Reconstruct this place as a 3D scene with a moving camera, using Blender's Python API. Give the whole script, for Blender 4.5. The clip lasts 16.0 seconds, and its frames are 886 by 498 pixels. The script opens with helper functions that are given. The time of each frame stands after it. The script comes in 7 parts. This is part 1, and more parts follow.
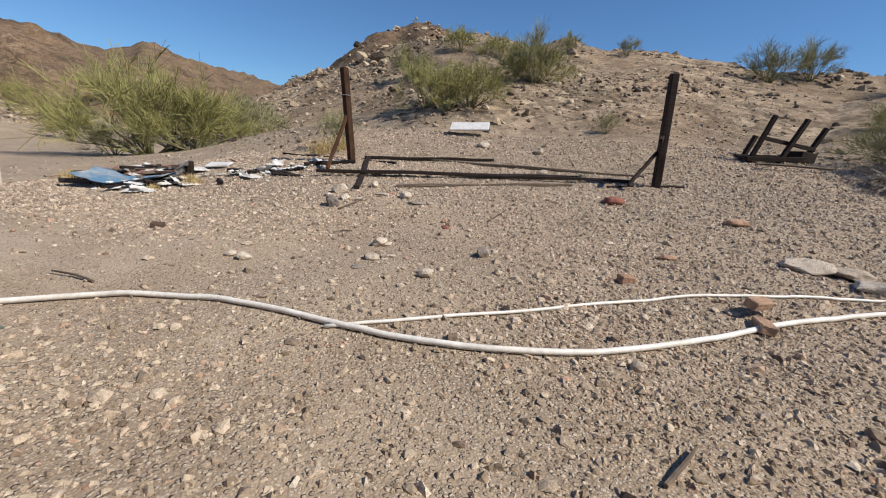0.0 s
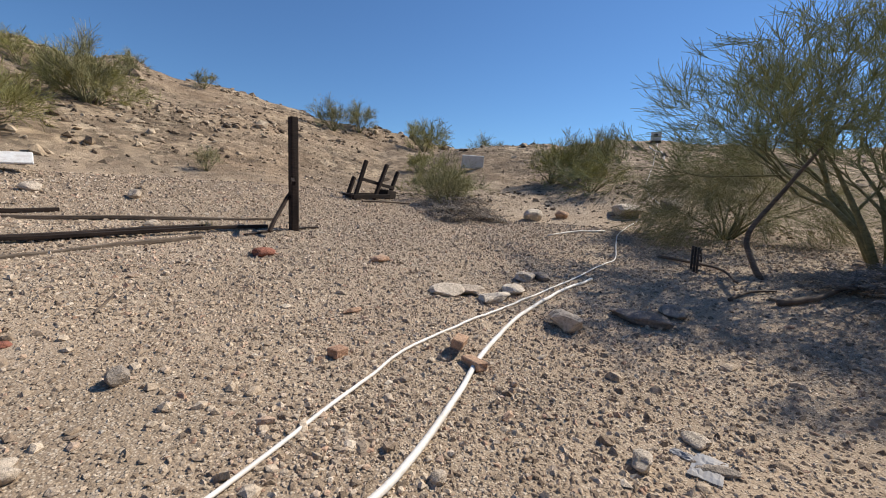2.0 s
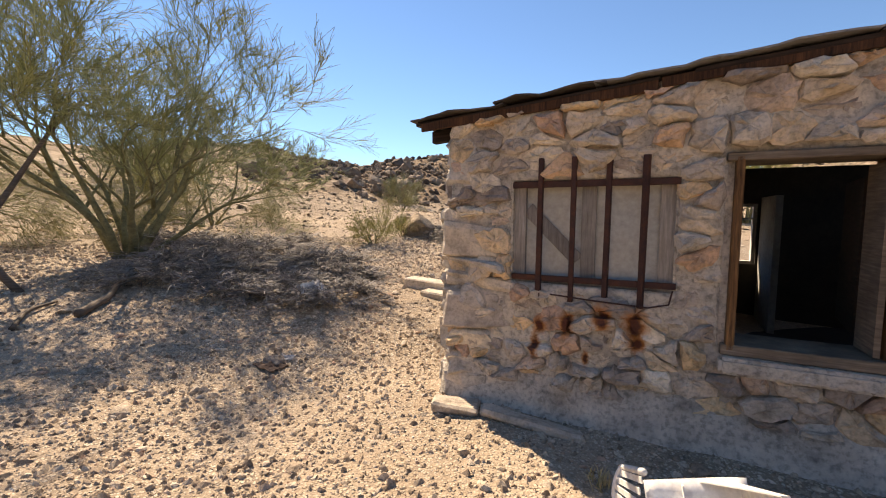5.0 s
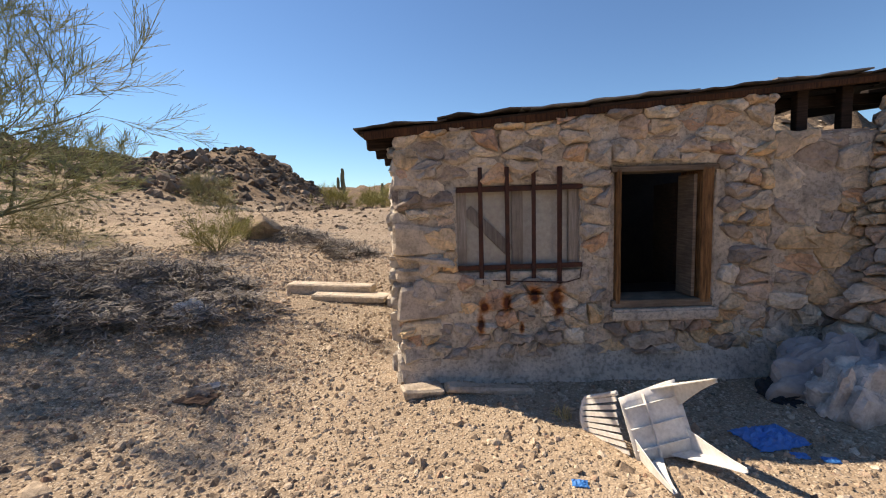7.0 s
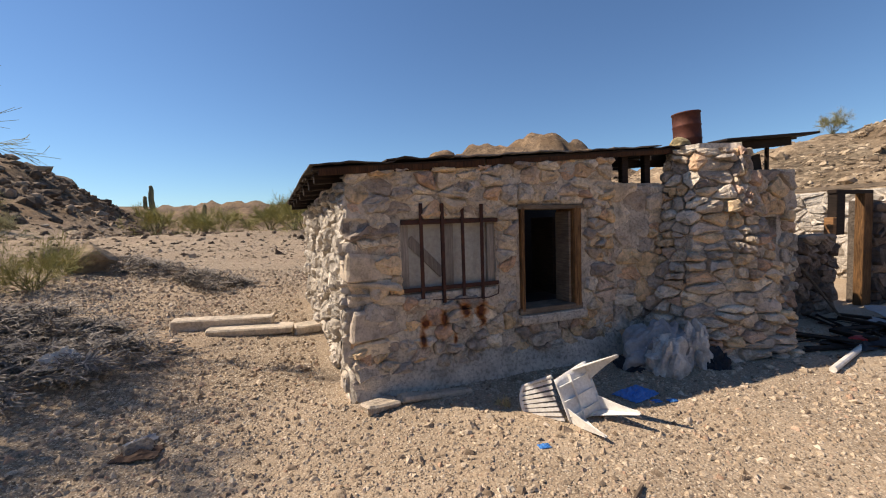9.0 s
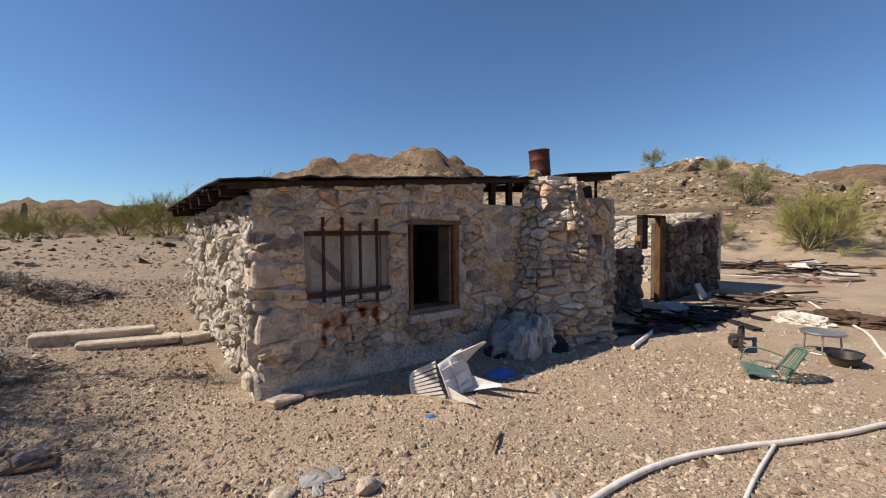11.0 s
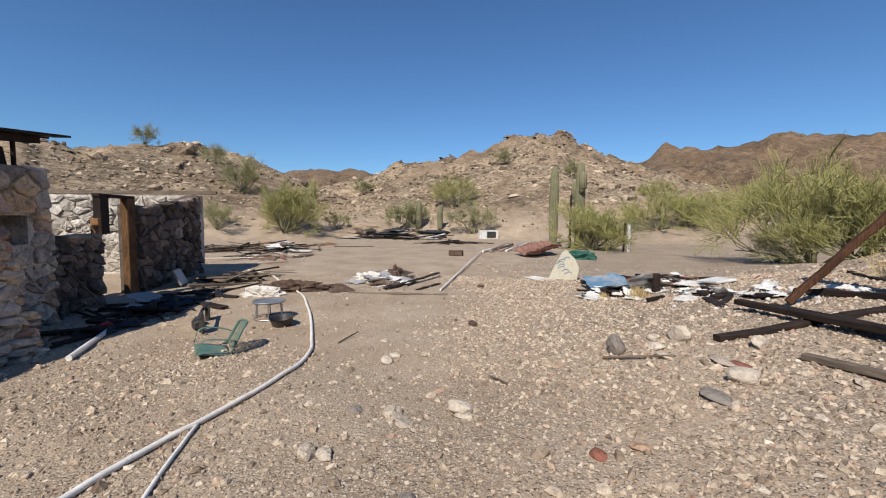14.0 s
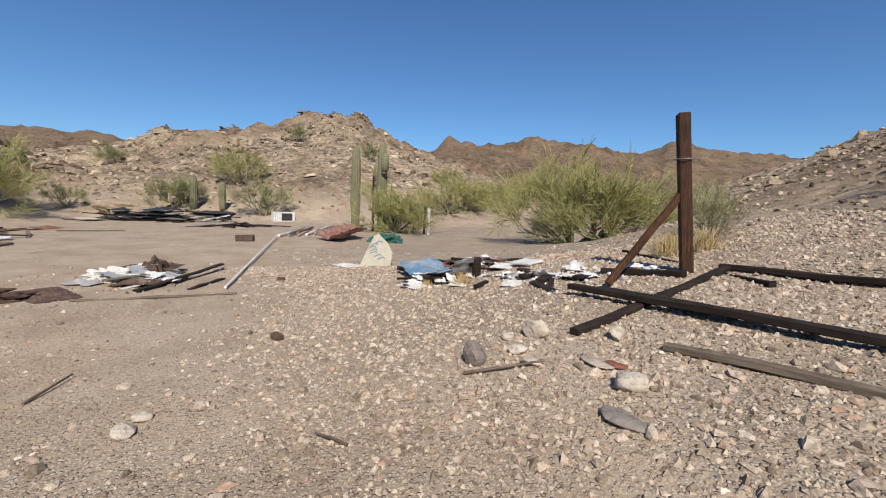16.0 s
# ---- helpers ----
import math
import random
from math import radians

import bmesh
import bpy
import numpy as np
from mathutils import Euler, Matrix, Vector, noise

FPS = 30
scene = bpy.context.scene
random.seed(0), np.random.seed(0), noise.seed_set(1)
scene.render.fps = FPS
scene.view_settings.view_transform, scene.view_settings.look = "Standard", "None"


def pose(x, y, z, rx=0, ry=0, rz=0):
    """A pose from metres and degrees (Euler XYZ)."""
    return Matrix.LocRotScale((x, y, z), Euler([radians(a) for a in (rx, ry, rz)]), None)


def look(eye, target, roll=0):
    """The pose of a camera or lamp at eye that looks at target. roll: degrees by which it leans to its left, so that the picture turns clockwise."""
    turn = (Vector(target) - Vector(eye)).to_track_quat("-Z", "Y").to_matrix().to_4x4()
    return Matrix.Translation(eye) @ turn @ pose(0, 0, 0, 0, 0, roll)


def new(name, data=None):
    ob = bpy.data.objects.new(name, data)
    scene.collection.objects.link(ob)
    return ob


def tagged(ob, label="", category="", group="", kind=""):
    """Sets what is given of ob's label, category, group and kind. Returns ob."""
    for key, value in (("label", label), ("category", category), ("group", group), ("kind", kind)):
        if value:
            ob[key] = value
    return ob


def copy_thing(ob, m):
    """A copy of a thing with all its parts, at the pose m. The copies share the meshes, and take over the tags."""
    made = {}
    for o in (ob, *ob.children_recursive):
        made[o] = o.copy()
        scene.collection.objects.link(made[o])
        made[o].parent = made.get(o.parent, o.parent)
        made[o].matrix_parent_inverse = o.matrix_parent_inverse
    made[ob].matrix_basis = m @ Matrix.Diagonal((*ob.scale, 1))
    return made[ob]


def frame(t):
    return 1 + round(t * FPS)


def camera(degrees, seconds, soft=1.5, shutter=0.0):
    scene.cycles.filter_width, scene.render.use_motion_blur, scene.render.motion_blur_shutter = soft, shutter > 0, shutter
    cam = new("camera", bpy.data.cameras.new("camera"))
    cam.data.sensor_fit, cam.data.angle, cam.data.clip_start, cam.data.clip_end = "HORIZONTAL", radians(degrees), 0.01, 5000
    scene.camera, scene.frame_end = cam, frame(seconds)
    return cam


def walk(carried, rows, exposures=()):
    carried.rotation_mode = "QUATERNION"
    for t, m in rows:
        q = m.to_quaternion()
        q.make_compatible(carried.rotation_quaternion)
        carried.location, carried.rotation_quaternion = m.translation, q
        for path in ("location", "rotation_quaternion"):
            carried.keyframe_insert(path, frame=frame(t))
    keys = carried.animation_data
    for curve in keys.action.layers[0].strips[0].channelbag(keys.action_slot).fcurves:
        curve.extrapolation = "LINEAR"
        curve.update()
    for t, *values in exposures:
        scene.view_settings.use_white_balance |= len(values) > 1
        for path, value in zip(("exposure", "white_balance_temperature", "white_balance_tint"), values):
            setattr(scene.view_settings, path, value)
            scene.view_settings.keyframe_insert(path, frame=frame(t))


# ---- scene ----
cam = camera(93.3, 16.0, 1.1)
PATH = [
    (0, (-0.039, -0.068, 1.471), (-0.065, 1.874, 0.993), 4.0),
    (0.5, (-0.22, 0.203, 1.432), (-0.113, 2.134, 0.923), 3.8),
    (1, (-0.387, 0.557, 1.484), (0.396, 2.311, 0.929), 3.2),
    (1.5, (-0.401, 0.87, 1.529), (0.759, 2.463, 1.187), 3.0),
    (2, (-0.347, 1.124, 1.597), (1.185, 2.392, 1.38), 2.6),
    (2.5, (-0.245, 1.317, 1.601), (1.667, 1.872, 1.404), 2.5),
    (3, (-0.063, 1.432, 1.603), (1.917, 1.199, 1.438), 2.3),
    (3.5, (0.079, 1.595, 1.641), (1.925, 0.839, 1.499), 1.2),
    (4, (0.237, 1.878, 1.632), (1.891, 0.768, 1.461), 0.6),
    (4.5, (0.489, 2.101, 1.613), (1.914, 0.707, 1.459), 0.9),
    (5, (0.691, 2.377, 1.623), (1.899, 0.79, 1.462), 0.5),
    (5.2, (0.744, 2.438, 1.644), (1.878, 0.799, 1.48), 0.2),
    (7.3, (1.801, 3.251, 1.728), (2.059, 1.278, 1.525), -1.9),
    (7.5, (1.921, 3.303, 1.741), (2.094, 1.32, 1.538), -2.0),
    (8, (2.2, 3.524, 1.758), (2.181, 1.533, 1.569), -2.1),
    (8.5, (2.445, 3.602, 1.766), (2.251, 1.618, 1.608), -2.0),
    (9, (2.654, 3.697, 1.823), (2.253, 1.741, 1.707), -1.7),
    (9.2, (2.734, 3.757, 1.851), (2.252, 1.819, 1.749), -1.6),
    (11.3, (3.047, 4.397, 1.867), (2.095, 2.639, 1.791), -0.4),
    (11.5, (3.065, 4.425, 1.873), (2.099, 2.675, 1.803), -0.4),
    (12, (3.07, 4.447, 1.886), (1.937, 2.799, 1.836), -0.2),
    (12.5, (2.983, 4.495, 1.886), (1.567, 3.083, 1.831), -0.3),
    (13, (2.745, 4.566, 1.867), (1.047, 3.513, 1.789), -0.5),
    (13.5, (2.543, 4.669, 1.855), (0.628, 4.103, 1.742), -0.1),
    (14, (2.368, 4.689, 1.816), (0.374, 4.644, 1.668), 0.5),
    (14.5, (2.128, 4.66, 1.78), (0.192, 5.129, 1.603), 1.1),
    (15, (1.744, 4.72, 1.755), (-0.109, 5.445, 1.559), 1.8),
    (15.5, (1.409, 4.704, 1.766), (-0.409, 5.516, 1.58), 1.6),
    (16, (0.98, 4.651, 1.728), (-0.806, 5.527, 1.521), 2.0),
]
walk(cam, [(t, look(eye, target, roll)) for t, eye, target, roll in PATH], [(0, 0.08, 6700, 10), (2.5, 0.3, 7000, 11), (3.5, 0.82, 7800, 14), (4.5, 0.98, 8600, 16), (5.2, 1.0, 8900, 16), (7.5, 0.52, 7900, 14), (9, 0.4, 7800, 14), (11.5, 0.14, 7200, 14), (12.5, 0.1, 6900, 12), (14, 0.08, 6600, 10), (16, 0.08, 6600, 10)])


# ---- ground shape ----
CX, CY, EYE_Z = 1.0, 2.5, 1.65


def ramp(v, pairs):
    return np.interp(v, [p[0] for p in pairs], [p[1] for p in pairs])


def smooth(v):
    v = np.clip(v, 0, 1)
    return v * v * (3 - 2 * v)


def hill(r, th, foot, crest, profile, power=1.0, fall=0.5):
    """Height of one range of hills: profile gives the crest's elevation in degrees by bearing."""
    elev = ramp(th, profile)
    top = (EYE_Z + crest * np.tan(np.radians(np.abs(elev)))) * (elev > 0)
    k = np.clip((r - foot) / (crest - foot), 0, 1) ** power
    back = np.clip(1 - fall * np.clip((r - crest) / crest, 0, None) ** 1.5, 0.1, 1)
    return top * k * back


def ground_z(x, y):
    x, y = np.asarray(x, float), np.asarray(y, float)
    dx, dy = x - CX, y - CY
    r, th = np.hypot(dx, dy), np.degrees(np.arctan2(dy, dx))
    w = y + 0.18 * x - 0.5 * np.clip(-2.6 - x, 0, 8)
    near = ramp(w, [(-6, 0.1), (0, 0.1), (2, 0.12), (3.7, 0.24), (4.6, 0.29), (5.6, 0.37), (6.7, 0.58), (7.6, 0.71), (9.1, 0.93), (10, 1.07), (13, 1.9)])
    near = near * smooth((x + 16) / 12) + 0.1 * (1 - smooth((x + 16) / 12))
    e = 0.85 * x - 0.7 * y - 2.8
    near = near + 0.12 * np.log1p(np.exp(np.clip(e * 2.2, -30, 30))) / 2.2
    near = near - 0.02 * smooth((r - 14) / 40) * np.clip(r - 14, 0, 40)
    z = near
    north = hill(r, th, 9, 43, [(22, -1), (37, 7.2), (47, 8.4), (58, 10.9), (65, 12.5), (78, 13.6), (92, 13.7), (97, 13), (104, 9.7), (110, 7), (118, 3.5), (130, -1)], 1.0, 0.6)
    peak = hill(r, th, 36, 72, [(84, -1), (90, 9), (93, 13.3), (95, 14.6), (97, 14.9), (100, 13.0), (105, 10), (109, 7.7), (113, 6), (122, -1)], 1.0, 0.5)
    east = hill(r, th, 7, 30, [(-60, -1), (-58, 1), (-40, 4.5), (-25, 6.0), (-10, 6.5), (0, 7.3), (10, 8.9), (19, 8.9), (24, 8.6), (31, 8.0), (39, 7.3), (47, 7), (58, 4), (70, -1)], 1.15, 0.6)
    south = hill(r, th, 16, 46, [(-67, -1), (-65, 0.8), (-62, 2.0), (-58, 4.3), (-53, 6.8), (-48, 7.1), (-43, 6.3), (-37, 7.5), (-31, 8.4), (-20, 8), (-5, -1)], 1.1, 0.6)
    far_s = hill(r, th, 150, 260, [(-100, 3), (-83, 3.1), (-76, 3.5), (-73, 3.4), (-68, 2.1), (-64, 2.6), (-58, 2)], 1.0, 0.4)
    back = hill(r, th, 45, 115, [(-140, -1), (-128, 5), (-121, 8), (-116, 10.6), (-113, 11), (-108, 10.3), (-103, 9.3), (-94, 6.8), (-86, 2.5), (-80, -1)], 1.0, 0.5)
    west = hill(r, th, 34, 62, [(-168, -1), (-166, 1.5), (-162, 4.6), (-160, 5.9), (-155, 7.3), (-148, 8.4), (-139, 7.3), (-134, 7.8), (-126, 6), (-115, 3), (-105, -1)], 0.9, 0.5)
    t2 = np.where(th < 0, th + 360, th)
    far_w = hill(r, t2, 180, 400, [(100, 3), (110, 5), (113, 6), (117, 6.7), (120, 7.1), (123, 7.7), (126, 8.4), (128, 7.2), (135, 7.6), (150, 5), (180, 4.6), (189, 5.5), (193, 6.5), (195, 6.1), (197, 6.5), (203, 5.5), (215, 4), (230, 3)], 1.0, 0.4)
    mid_w = hill(r, t2, 90, 190, [(118, -1), (124, 4), (130, 6.4), (135, 8), (141, 9), (148, 8.6), (153, 8.5), (158, 6), (166, -1)], 1.0, 0.5)
    hump = hill(r, t2, 36, 84, [(134, -1), (146, 3.5), (152, 5.4), (157, 7.3), (162, 9.2), (164, 10.8), (168, 11), (178, 8.0), (184, 6.5), (189, 5.4), (196, 4.5), (204, -1)], 0.85, 0.5)
    for h in (north, peak, east, south, far_s, back, west, far_w, mid_w, hump):
        z = np.maximum(z, h)
    return z


def vnoise(x, y, seed=0):
    ix, iy = np.floor(x).astype(np.int64), np.floor(y).astype(np.int64)
    fx, fy = smooth(x - ix), smooth(y - iy)

    def at(i, j):
        n = (i * 374761393 + j * 668265263 + seed * 974711) & 0xFFFFFFFF
        n = ((n ^ (n >> 13)) * 1274126177) & 0xFFFFFFFF
        return ((n ^ (n >> 16)) & 0xFFFF) / 32767.5 - 1

    a, b, c, d = at(ix, iy), at(ix + 1, iy), at(ix, iy + 1), at(ix + 1, iy + 1)
    return (a * (1 - fx) + b * fx) * (1 - fy) + (c * (1 - fx) + d * fx) * fy


def fbm(x, y, size, octaves=4, seed=0):
    total, amp = 0, 1
    for k in range(octaves):
        total = total + amp * vnoise(x / size, y / size, seed + k)
        size, amp = size / 2.1, amp * 0.5
    return total


def gz(x, y):
    """The ground's height, with its small unevenness."""
    x, y = np.asarray(x, float), np.asarray(y, float)
    z = ground_z(x, y)
    r = np.hypot(x - CX, y - CY)
    hilly = smooth((z - 0.6) / 3)
    z = z + 0.018 * fbm(x, y, 0.9, 4, 3) * smooth((r + 1) / 3)
    z = z + hilly * np.clip(r, 0, 120) * (0.007 * fbm(x, y, 3.5, 3, 11) + 0.010 * fbm(x, y, 14, 3, 5))
    z = z - hilly * np.clip(r - 14, 0, 110) * 0.016 * np.clip(0.45 - np.abs(fbm(x, y, 16, 3, 61)), 0, 1)
    crag = np.clip(fbm(x, y, 9, 4, 21) - 0.25, 0, 0.7)
    return z + hilly * crag * np.clip(r - 22, 0, 80) * 0.045


# ---- world, sun, exposure ----
SUN_AZ, SUN_EL = -20.0, 45.0
world = bpy.data.worlds.new("desert_sky")
scene.world = world
world.use_nodes = True
wn = world.node_tree.nodes
sky = wn.new("ShaderNodeTexSky")
sky.sky_type, sky.sun_disc = "NISHITA", False
sky.sun_elevation, sky.sun_rotation = radians(SUN_EL), radians(90 - SUN_AZ)
sky.air_density, sky.dust_density, sky.ozone_density, sky.altitude = 1.0, 0.0, 5.0, 300
wn["Background"].inputs["Strength"].default_value = 0.092
tint = wn.new("ShaderNodeMix")
tint.data_type, tint.blend_type = "RGBA", "MULTIPLY"
tint.inputs["Factor"].default_value = 1.0
tint.inputs["B"].default_value = (0.68, 0.93, 1.14, 1)
world.node_tree.links.new(sky.outputs["Color"], tint.inputs["A"])
world.node_tree.links.new(tint.outputs["Result"], wn["Background"].inputs["Color"])
sun = new("sun", bpy.data.lights.new("sun", "SUN"))
sun.data.energy, sun.data.angle, sun.data.color = 5.0, radians(0.55), (1.0, 0.95, 0.87)
sdir = Vector((math.cos(radians(SUN_AZ)) * math.cos(radians(SUN_EL)), math.sin(radians(SUN_AZ)) * math.cos(radians(SUN_EL)), math.sin(radians(SUN_EL))))
sun.matrix_world = look(sdir * 50, (0, 0, 0))


# ---- materials ----
class Mat:
    """A node material under construction."""

    def __init__(self, name, rough=0.9, metal=0.0):
        self.m = bpy.data.materials.new(name)
        self.m.use_nodes = True
        self.t = self.m.node_tree
        self.b = self.t.nodes["Principled BSDF"]
        self.b.inputs["Roughness"].default_value = rough
        self.b.inputs["Metallic"].default_value = metal
        self.b.inputs["Specular IOR Level"].default_value = 0.25
        self.co = self.node("ShaderNodeTexCoord").outputs["Object"]
        self.h = None

    def node(self, kind):
        return self.t.nodes.new(kind)

    def link(self, a, b):
        self.t.links.new(a, b)

    def noise(self, scale, detail=6, rough=0.6, stretch=None):
        n = self.node("ShaderNodeTexNoise")
        n.inputs["Scale"].default_value, n.inputs["Detail"].default_value, n.inputs["Roughness"].default_value = scale, detail, rough
        co = self.co
        if stretch:
            mp = self.node("ShaderNodeMapping")
            mp.inputs["Scale"].default_value = stretch
            self.link(co, mp.inputs["Vector"])
            co = mp.outputs["Vector"]
        self.link(co, n.inputs["Vector"])
        return n.outputs["Fac"]

    def voronoi(self, scale, feature="F1"):
        n = self.node("ShaderNodeTexVoronoi")
        n.feature = feature
        n.inputs["Scale"].default_value = scale
        self.link(self.co, n.inputs["Vector"])
        return n

    def ramp(self, fac, stops):
        n = self.node("ShaderNodeValToRGB")
        el = n.color_ramp.elements
        while len(el) < len(stops):
            el.new(0.5)
        for e, (p, c) in zip(el, stops):
            e.position = p
            e.color = (*c, 1) if isinstance(c, tuple) else (c, c, c, 1)
        self.link(fac, n.inputs["Fac"])
        return n.outputs["Color"]

    def mix(self, fac, a, b, blend="MIX"):
        n = self.node("ShaderNodeMix")
        n.data_type, n.blend_type = "RGBA", blend
        for sock, val in ((n.inputs["Factor"], fac), (n.inputs["A"], a), (n.inputs["B"], b)):
            if isinstance(val, (int, float)):
                sock.default_value = val if sock.type == "VALUE" else (val, val, val, 1)
            elif isinstance(val, tuple):
                sock.default_value = (*val, 1)
            else:
                self.link(val, sock)
        return n.outputs["Result"]

    def math(self, op, a, b=0.0):
        n = self.node("ShaderNodeMath")
        n.operation = op
        for sock, val in ((n.inputs[0], a), (n.inputs[1], b)):
            if isinstance(val, (int, float)):
                sock.default_value = val
            else:
                self.link(val, sock)
        return n.outputs[0]

    def bump(self, height, strength=0.5, dist=0.01):
        n = self.node("ShaderNodeBump")
        n.inputs["Strength"].default_value, n.inputs["Distance"].default_value = strength, dist
        self.link(height, n.inputs["Height"])
        if self.h is not None:
            self.link(self.h, n.inputs["Normal"])
        self.h = n.outputs["Normal"]
        self.link(self.h, self.b.inputs["Normal"])

    def color(self, c):
        if isinstance(c, tuple):
            self.b.inputs["Base Color"].default_value = (*c, 1)
        else:
            self.link(c, self.b.inputs["Base Color"])
        return self

    def random(self, island=False):
        if island:
            return self.node("ShaderNodeNewGeometry").outputs["Random Per Island"]
        return self.node("ShaderNodeObjectInfo").outputs["Random"]


def mat_ground():
    m = Mat("desert_ground", 0.95)
    big, mid = m.noise(0.11, 5), m.noise(0.9, 6)
    dirt = m.ramp(mid, [(0.3, (0.335, 0.247, 0.17)), (0.5, (0.435, 0.332, 0.235)), (0.7, (0.51, 0.403, 0.298))])
    dirt = m.mix(1.0, dirt, m.ramp(m.noise(34, 8, 0.75), [(0.3, 0.62), (0.5, 1.0), (0.7, 1.3)]), "MULTIPLY")
    dirt = m.mix(m.ramp(m.noise(0.28, 5), [(0.5, 0.0), (0.66, 0.5)]), dirt, m.mix(1.0, dirt, (0.95, 0.86, 0.79), "MULTIPLY"))
    cells = m.voronoi(70)
    small = m.ramp(cells.outputs["Color"], [(0.2, (0.24, 0.18, 0.127)), (0.45, (0.40, 0.315, 0.228)), (0.62, (0.55, 0.455, 0.345)), (0.8, (0.72, 0.635, 0.52))])
    # Gaps between pebbles: darker soil, with the shade between stones coloured in.
    small = m.mix(m.ramp(cells.outputs["Distance"], [(0.30, 0.0), (0.52, 0.85)]), small, (0.23, 0.175, 0.125))
    cells2 = m.voronoi(29)
    stone = m.ramp(cells2.outputs["Color"], [(0.25, (0.20, 0.15, 0.108)), (0.5, (0.43, 0.345, 0.255)), (0.72, (0.74, 0.65, 0.53))])
    pick = m.math("MULTIPLY", m.ramp(cells2.outputs["Distance"], [(0.26, 1.0), (0.42, 0.0)]), m.ramp(m.noise(2.3, 4), [(0.36, 0.25), (0.55, 1.0)]))
    # Bed darkened further, standing for the shadowed gaps between loose stones.
    gravel = m.mix(1.0, m.mix(pick, small, stone), (0.88, 0.87, 0.85), "MULTIPLY")
    patchy = m.ramp(m.noise(0.35, 5), [(0.35, 0.25), (0.62, 0.85)])
    sep = m.node("ShaderNodeSeparateXYZ")
    m.link(m.co, sep.inputs[0])
    # worn wheel track and yard to the west, where the gravel is trodden into dust
    west = m.ramp(m.math("ADD", m.math("MULTIPLY", sep.outputs["X"], -0.16), m.math("MULTIPLY", m.noise(0.5, 4), 0.3)), [(0.35, 0.0), (0.8, 1.0)])
    south = m.ramp(m.math("ADD", m.math("MULTIPLY", sep.outputs["Y"], -0.12), m.math("ADD", m.math("MULTIPLY", sep.outputs["X"], -0.03), 0.85)), [(0.15, 0.0), (0.5, 1.0)])
    yard = m.math("MULTIPLY", west, south)
    near = m.mix(patchy, dirt, gravel)
    near = m.mix(m.math("MULTIPLY", yard, 0.85), near, m.mix(0.2, dirt, small))
    # hillsides: broken, varnished rock with paler slides and outcrops
    far_cells = m.voronoi(1.4)
    rock = m.ramp(m.noise(0.5, 10, 0.72), [(0.36, (0.07, 0.050, 0.034)), (0.47, (0.25, 0.185, 0.122)), (0.56, (0.42, 0.318, 0.212)), (0.70, (0.60, 0.48, 0.335))])
    scree = m.ramp(far_cells.outputs["Color"], [(0.1, (0.12, 0.088, 0.06)), (0.55, (0.39, 0.295, 0.195)), (0.9, (0.62, 0.50, 0.35))])
    hill_c = m.mix(0.45, rock, scree)
    hill_c = m.mix(1.0, hill_c, m.ramp(m.voronoi(3.3).outputs["Color"], [(0.15, 0.5), (0.5, 1.0), (0.85, 1.45)]), "MULTIPLY")
    hill_c = m.mix(1.0, hill_c, m.ramp(m.noise(0.07, 6, 0.6), [(0.36, 0.5), (0.6, 1.0)]), "MULTIPLY")
    varnish = m.ramp(m.noise(0.17, 9, 0.66), [(0.5, 0.0), (0.62, 0.75)])
    hill_c = m.mix(varnish, hill_c, m.mix(1.0, hill_c, (0.42, 0.36, 0.31), "MULTIPLY"))
    hill_c = m.mix(m.ramp(big, [(0.42, 0.0), (0.62, 0.75)]), hill_c, m.mix(0.5, hill_c, (0.46, 0.32, 0.20)))
    up = m.math("ADD", sep.outputs["Z"], m.math("MULTIPLY", m.math("SUBTRACT", big, 0.5), 2.5))
    hillmask = m.ramp(m.math("MULTIPLY", up, 0.2), [(0.22, 0.0), (0.6, 0.95)])
    # dark varnished summits and the far ranges
    ln = m.node("ShaderNodeVectorMath")
    ln.operation = "LENGTH"
    m.link(m.co, ln.inputs[0])
    dark = m.ramp(m.math("MULTIPLY", m.math("ADD", ln.outputs["Value"], m.math("MULTIPLY", m.math("SUBTRACT", m.noise(0.09, 7), 0.5), 40.0)), 0.005), [(0.38, 0.0), (0.50, 0.95)])
    for place, size in (((-6, 76, 19), 27), ((28, -31, 5), 24)):
        away = m.node("ShaderNodeVectorMath")
        away.operation = "DISTANCE"
        away.inputs[1].default_value = place
        m.link(m.co, away.inputs[0])
        near_it = m.ramp(m.math("ADD", m.math("DIVIDE", away.outputs["Value"], size), m.math("MULTIPLY", m.math("SUBTRACT", m.noise(0.2, 8), 0.5), 1.2)), [(0.6, 0.9), (1.0, 0.0)])
        dark = m.math("MAXIMUM", dark, near_it)
    hill_c = m.mix(dark, hill_c, m.mix(1.0, hill_c, (0.54, 0.475, 0.425), "MULTIPLY"))
    m.color(m.mix(hillmask, near, hill_c))
    m.bump(m.math("MULTIPLY", m.noise(0.7, 9, 0.7), m.math("ADD", m.math("MULTIPLY", hillmask, 0.95), 0.05)), 0.9, 0.3)
    m.bump(m.noise(1.3, 4), 0.5, 0.05)
    m.bump(pick, 0.9, 0.018)
    m.bump(cells.outputs["Distance"], 0.6, -0.008)
    m.bump(m.noise(90, 5, 0.7), 0.6, 0.006)
    return m.m


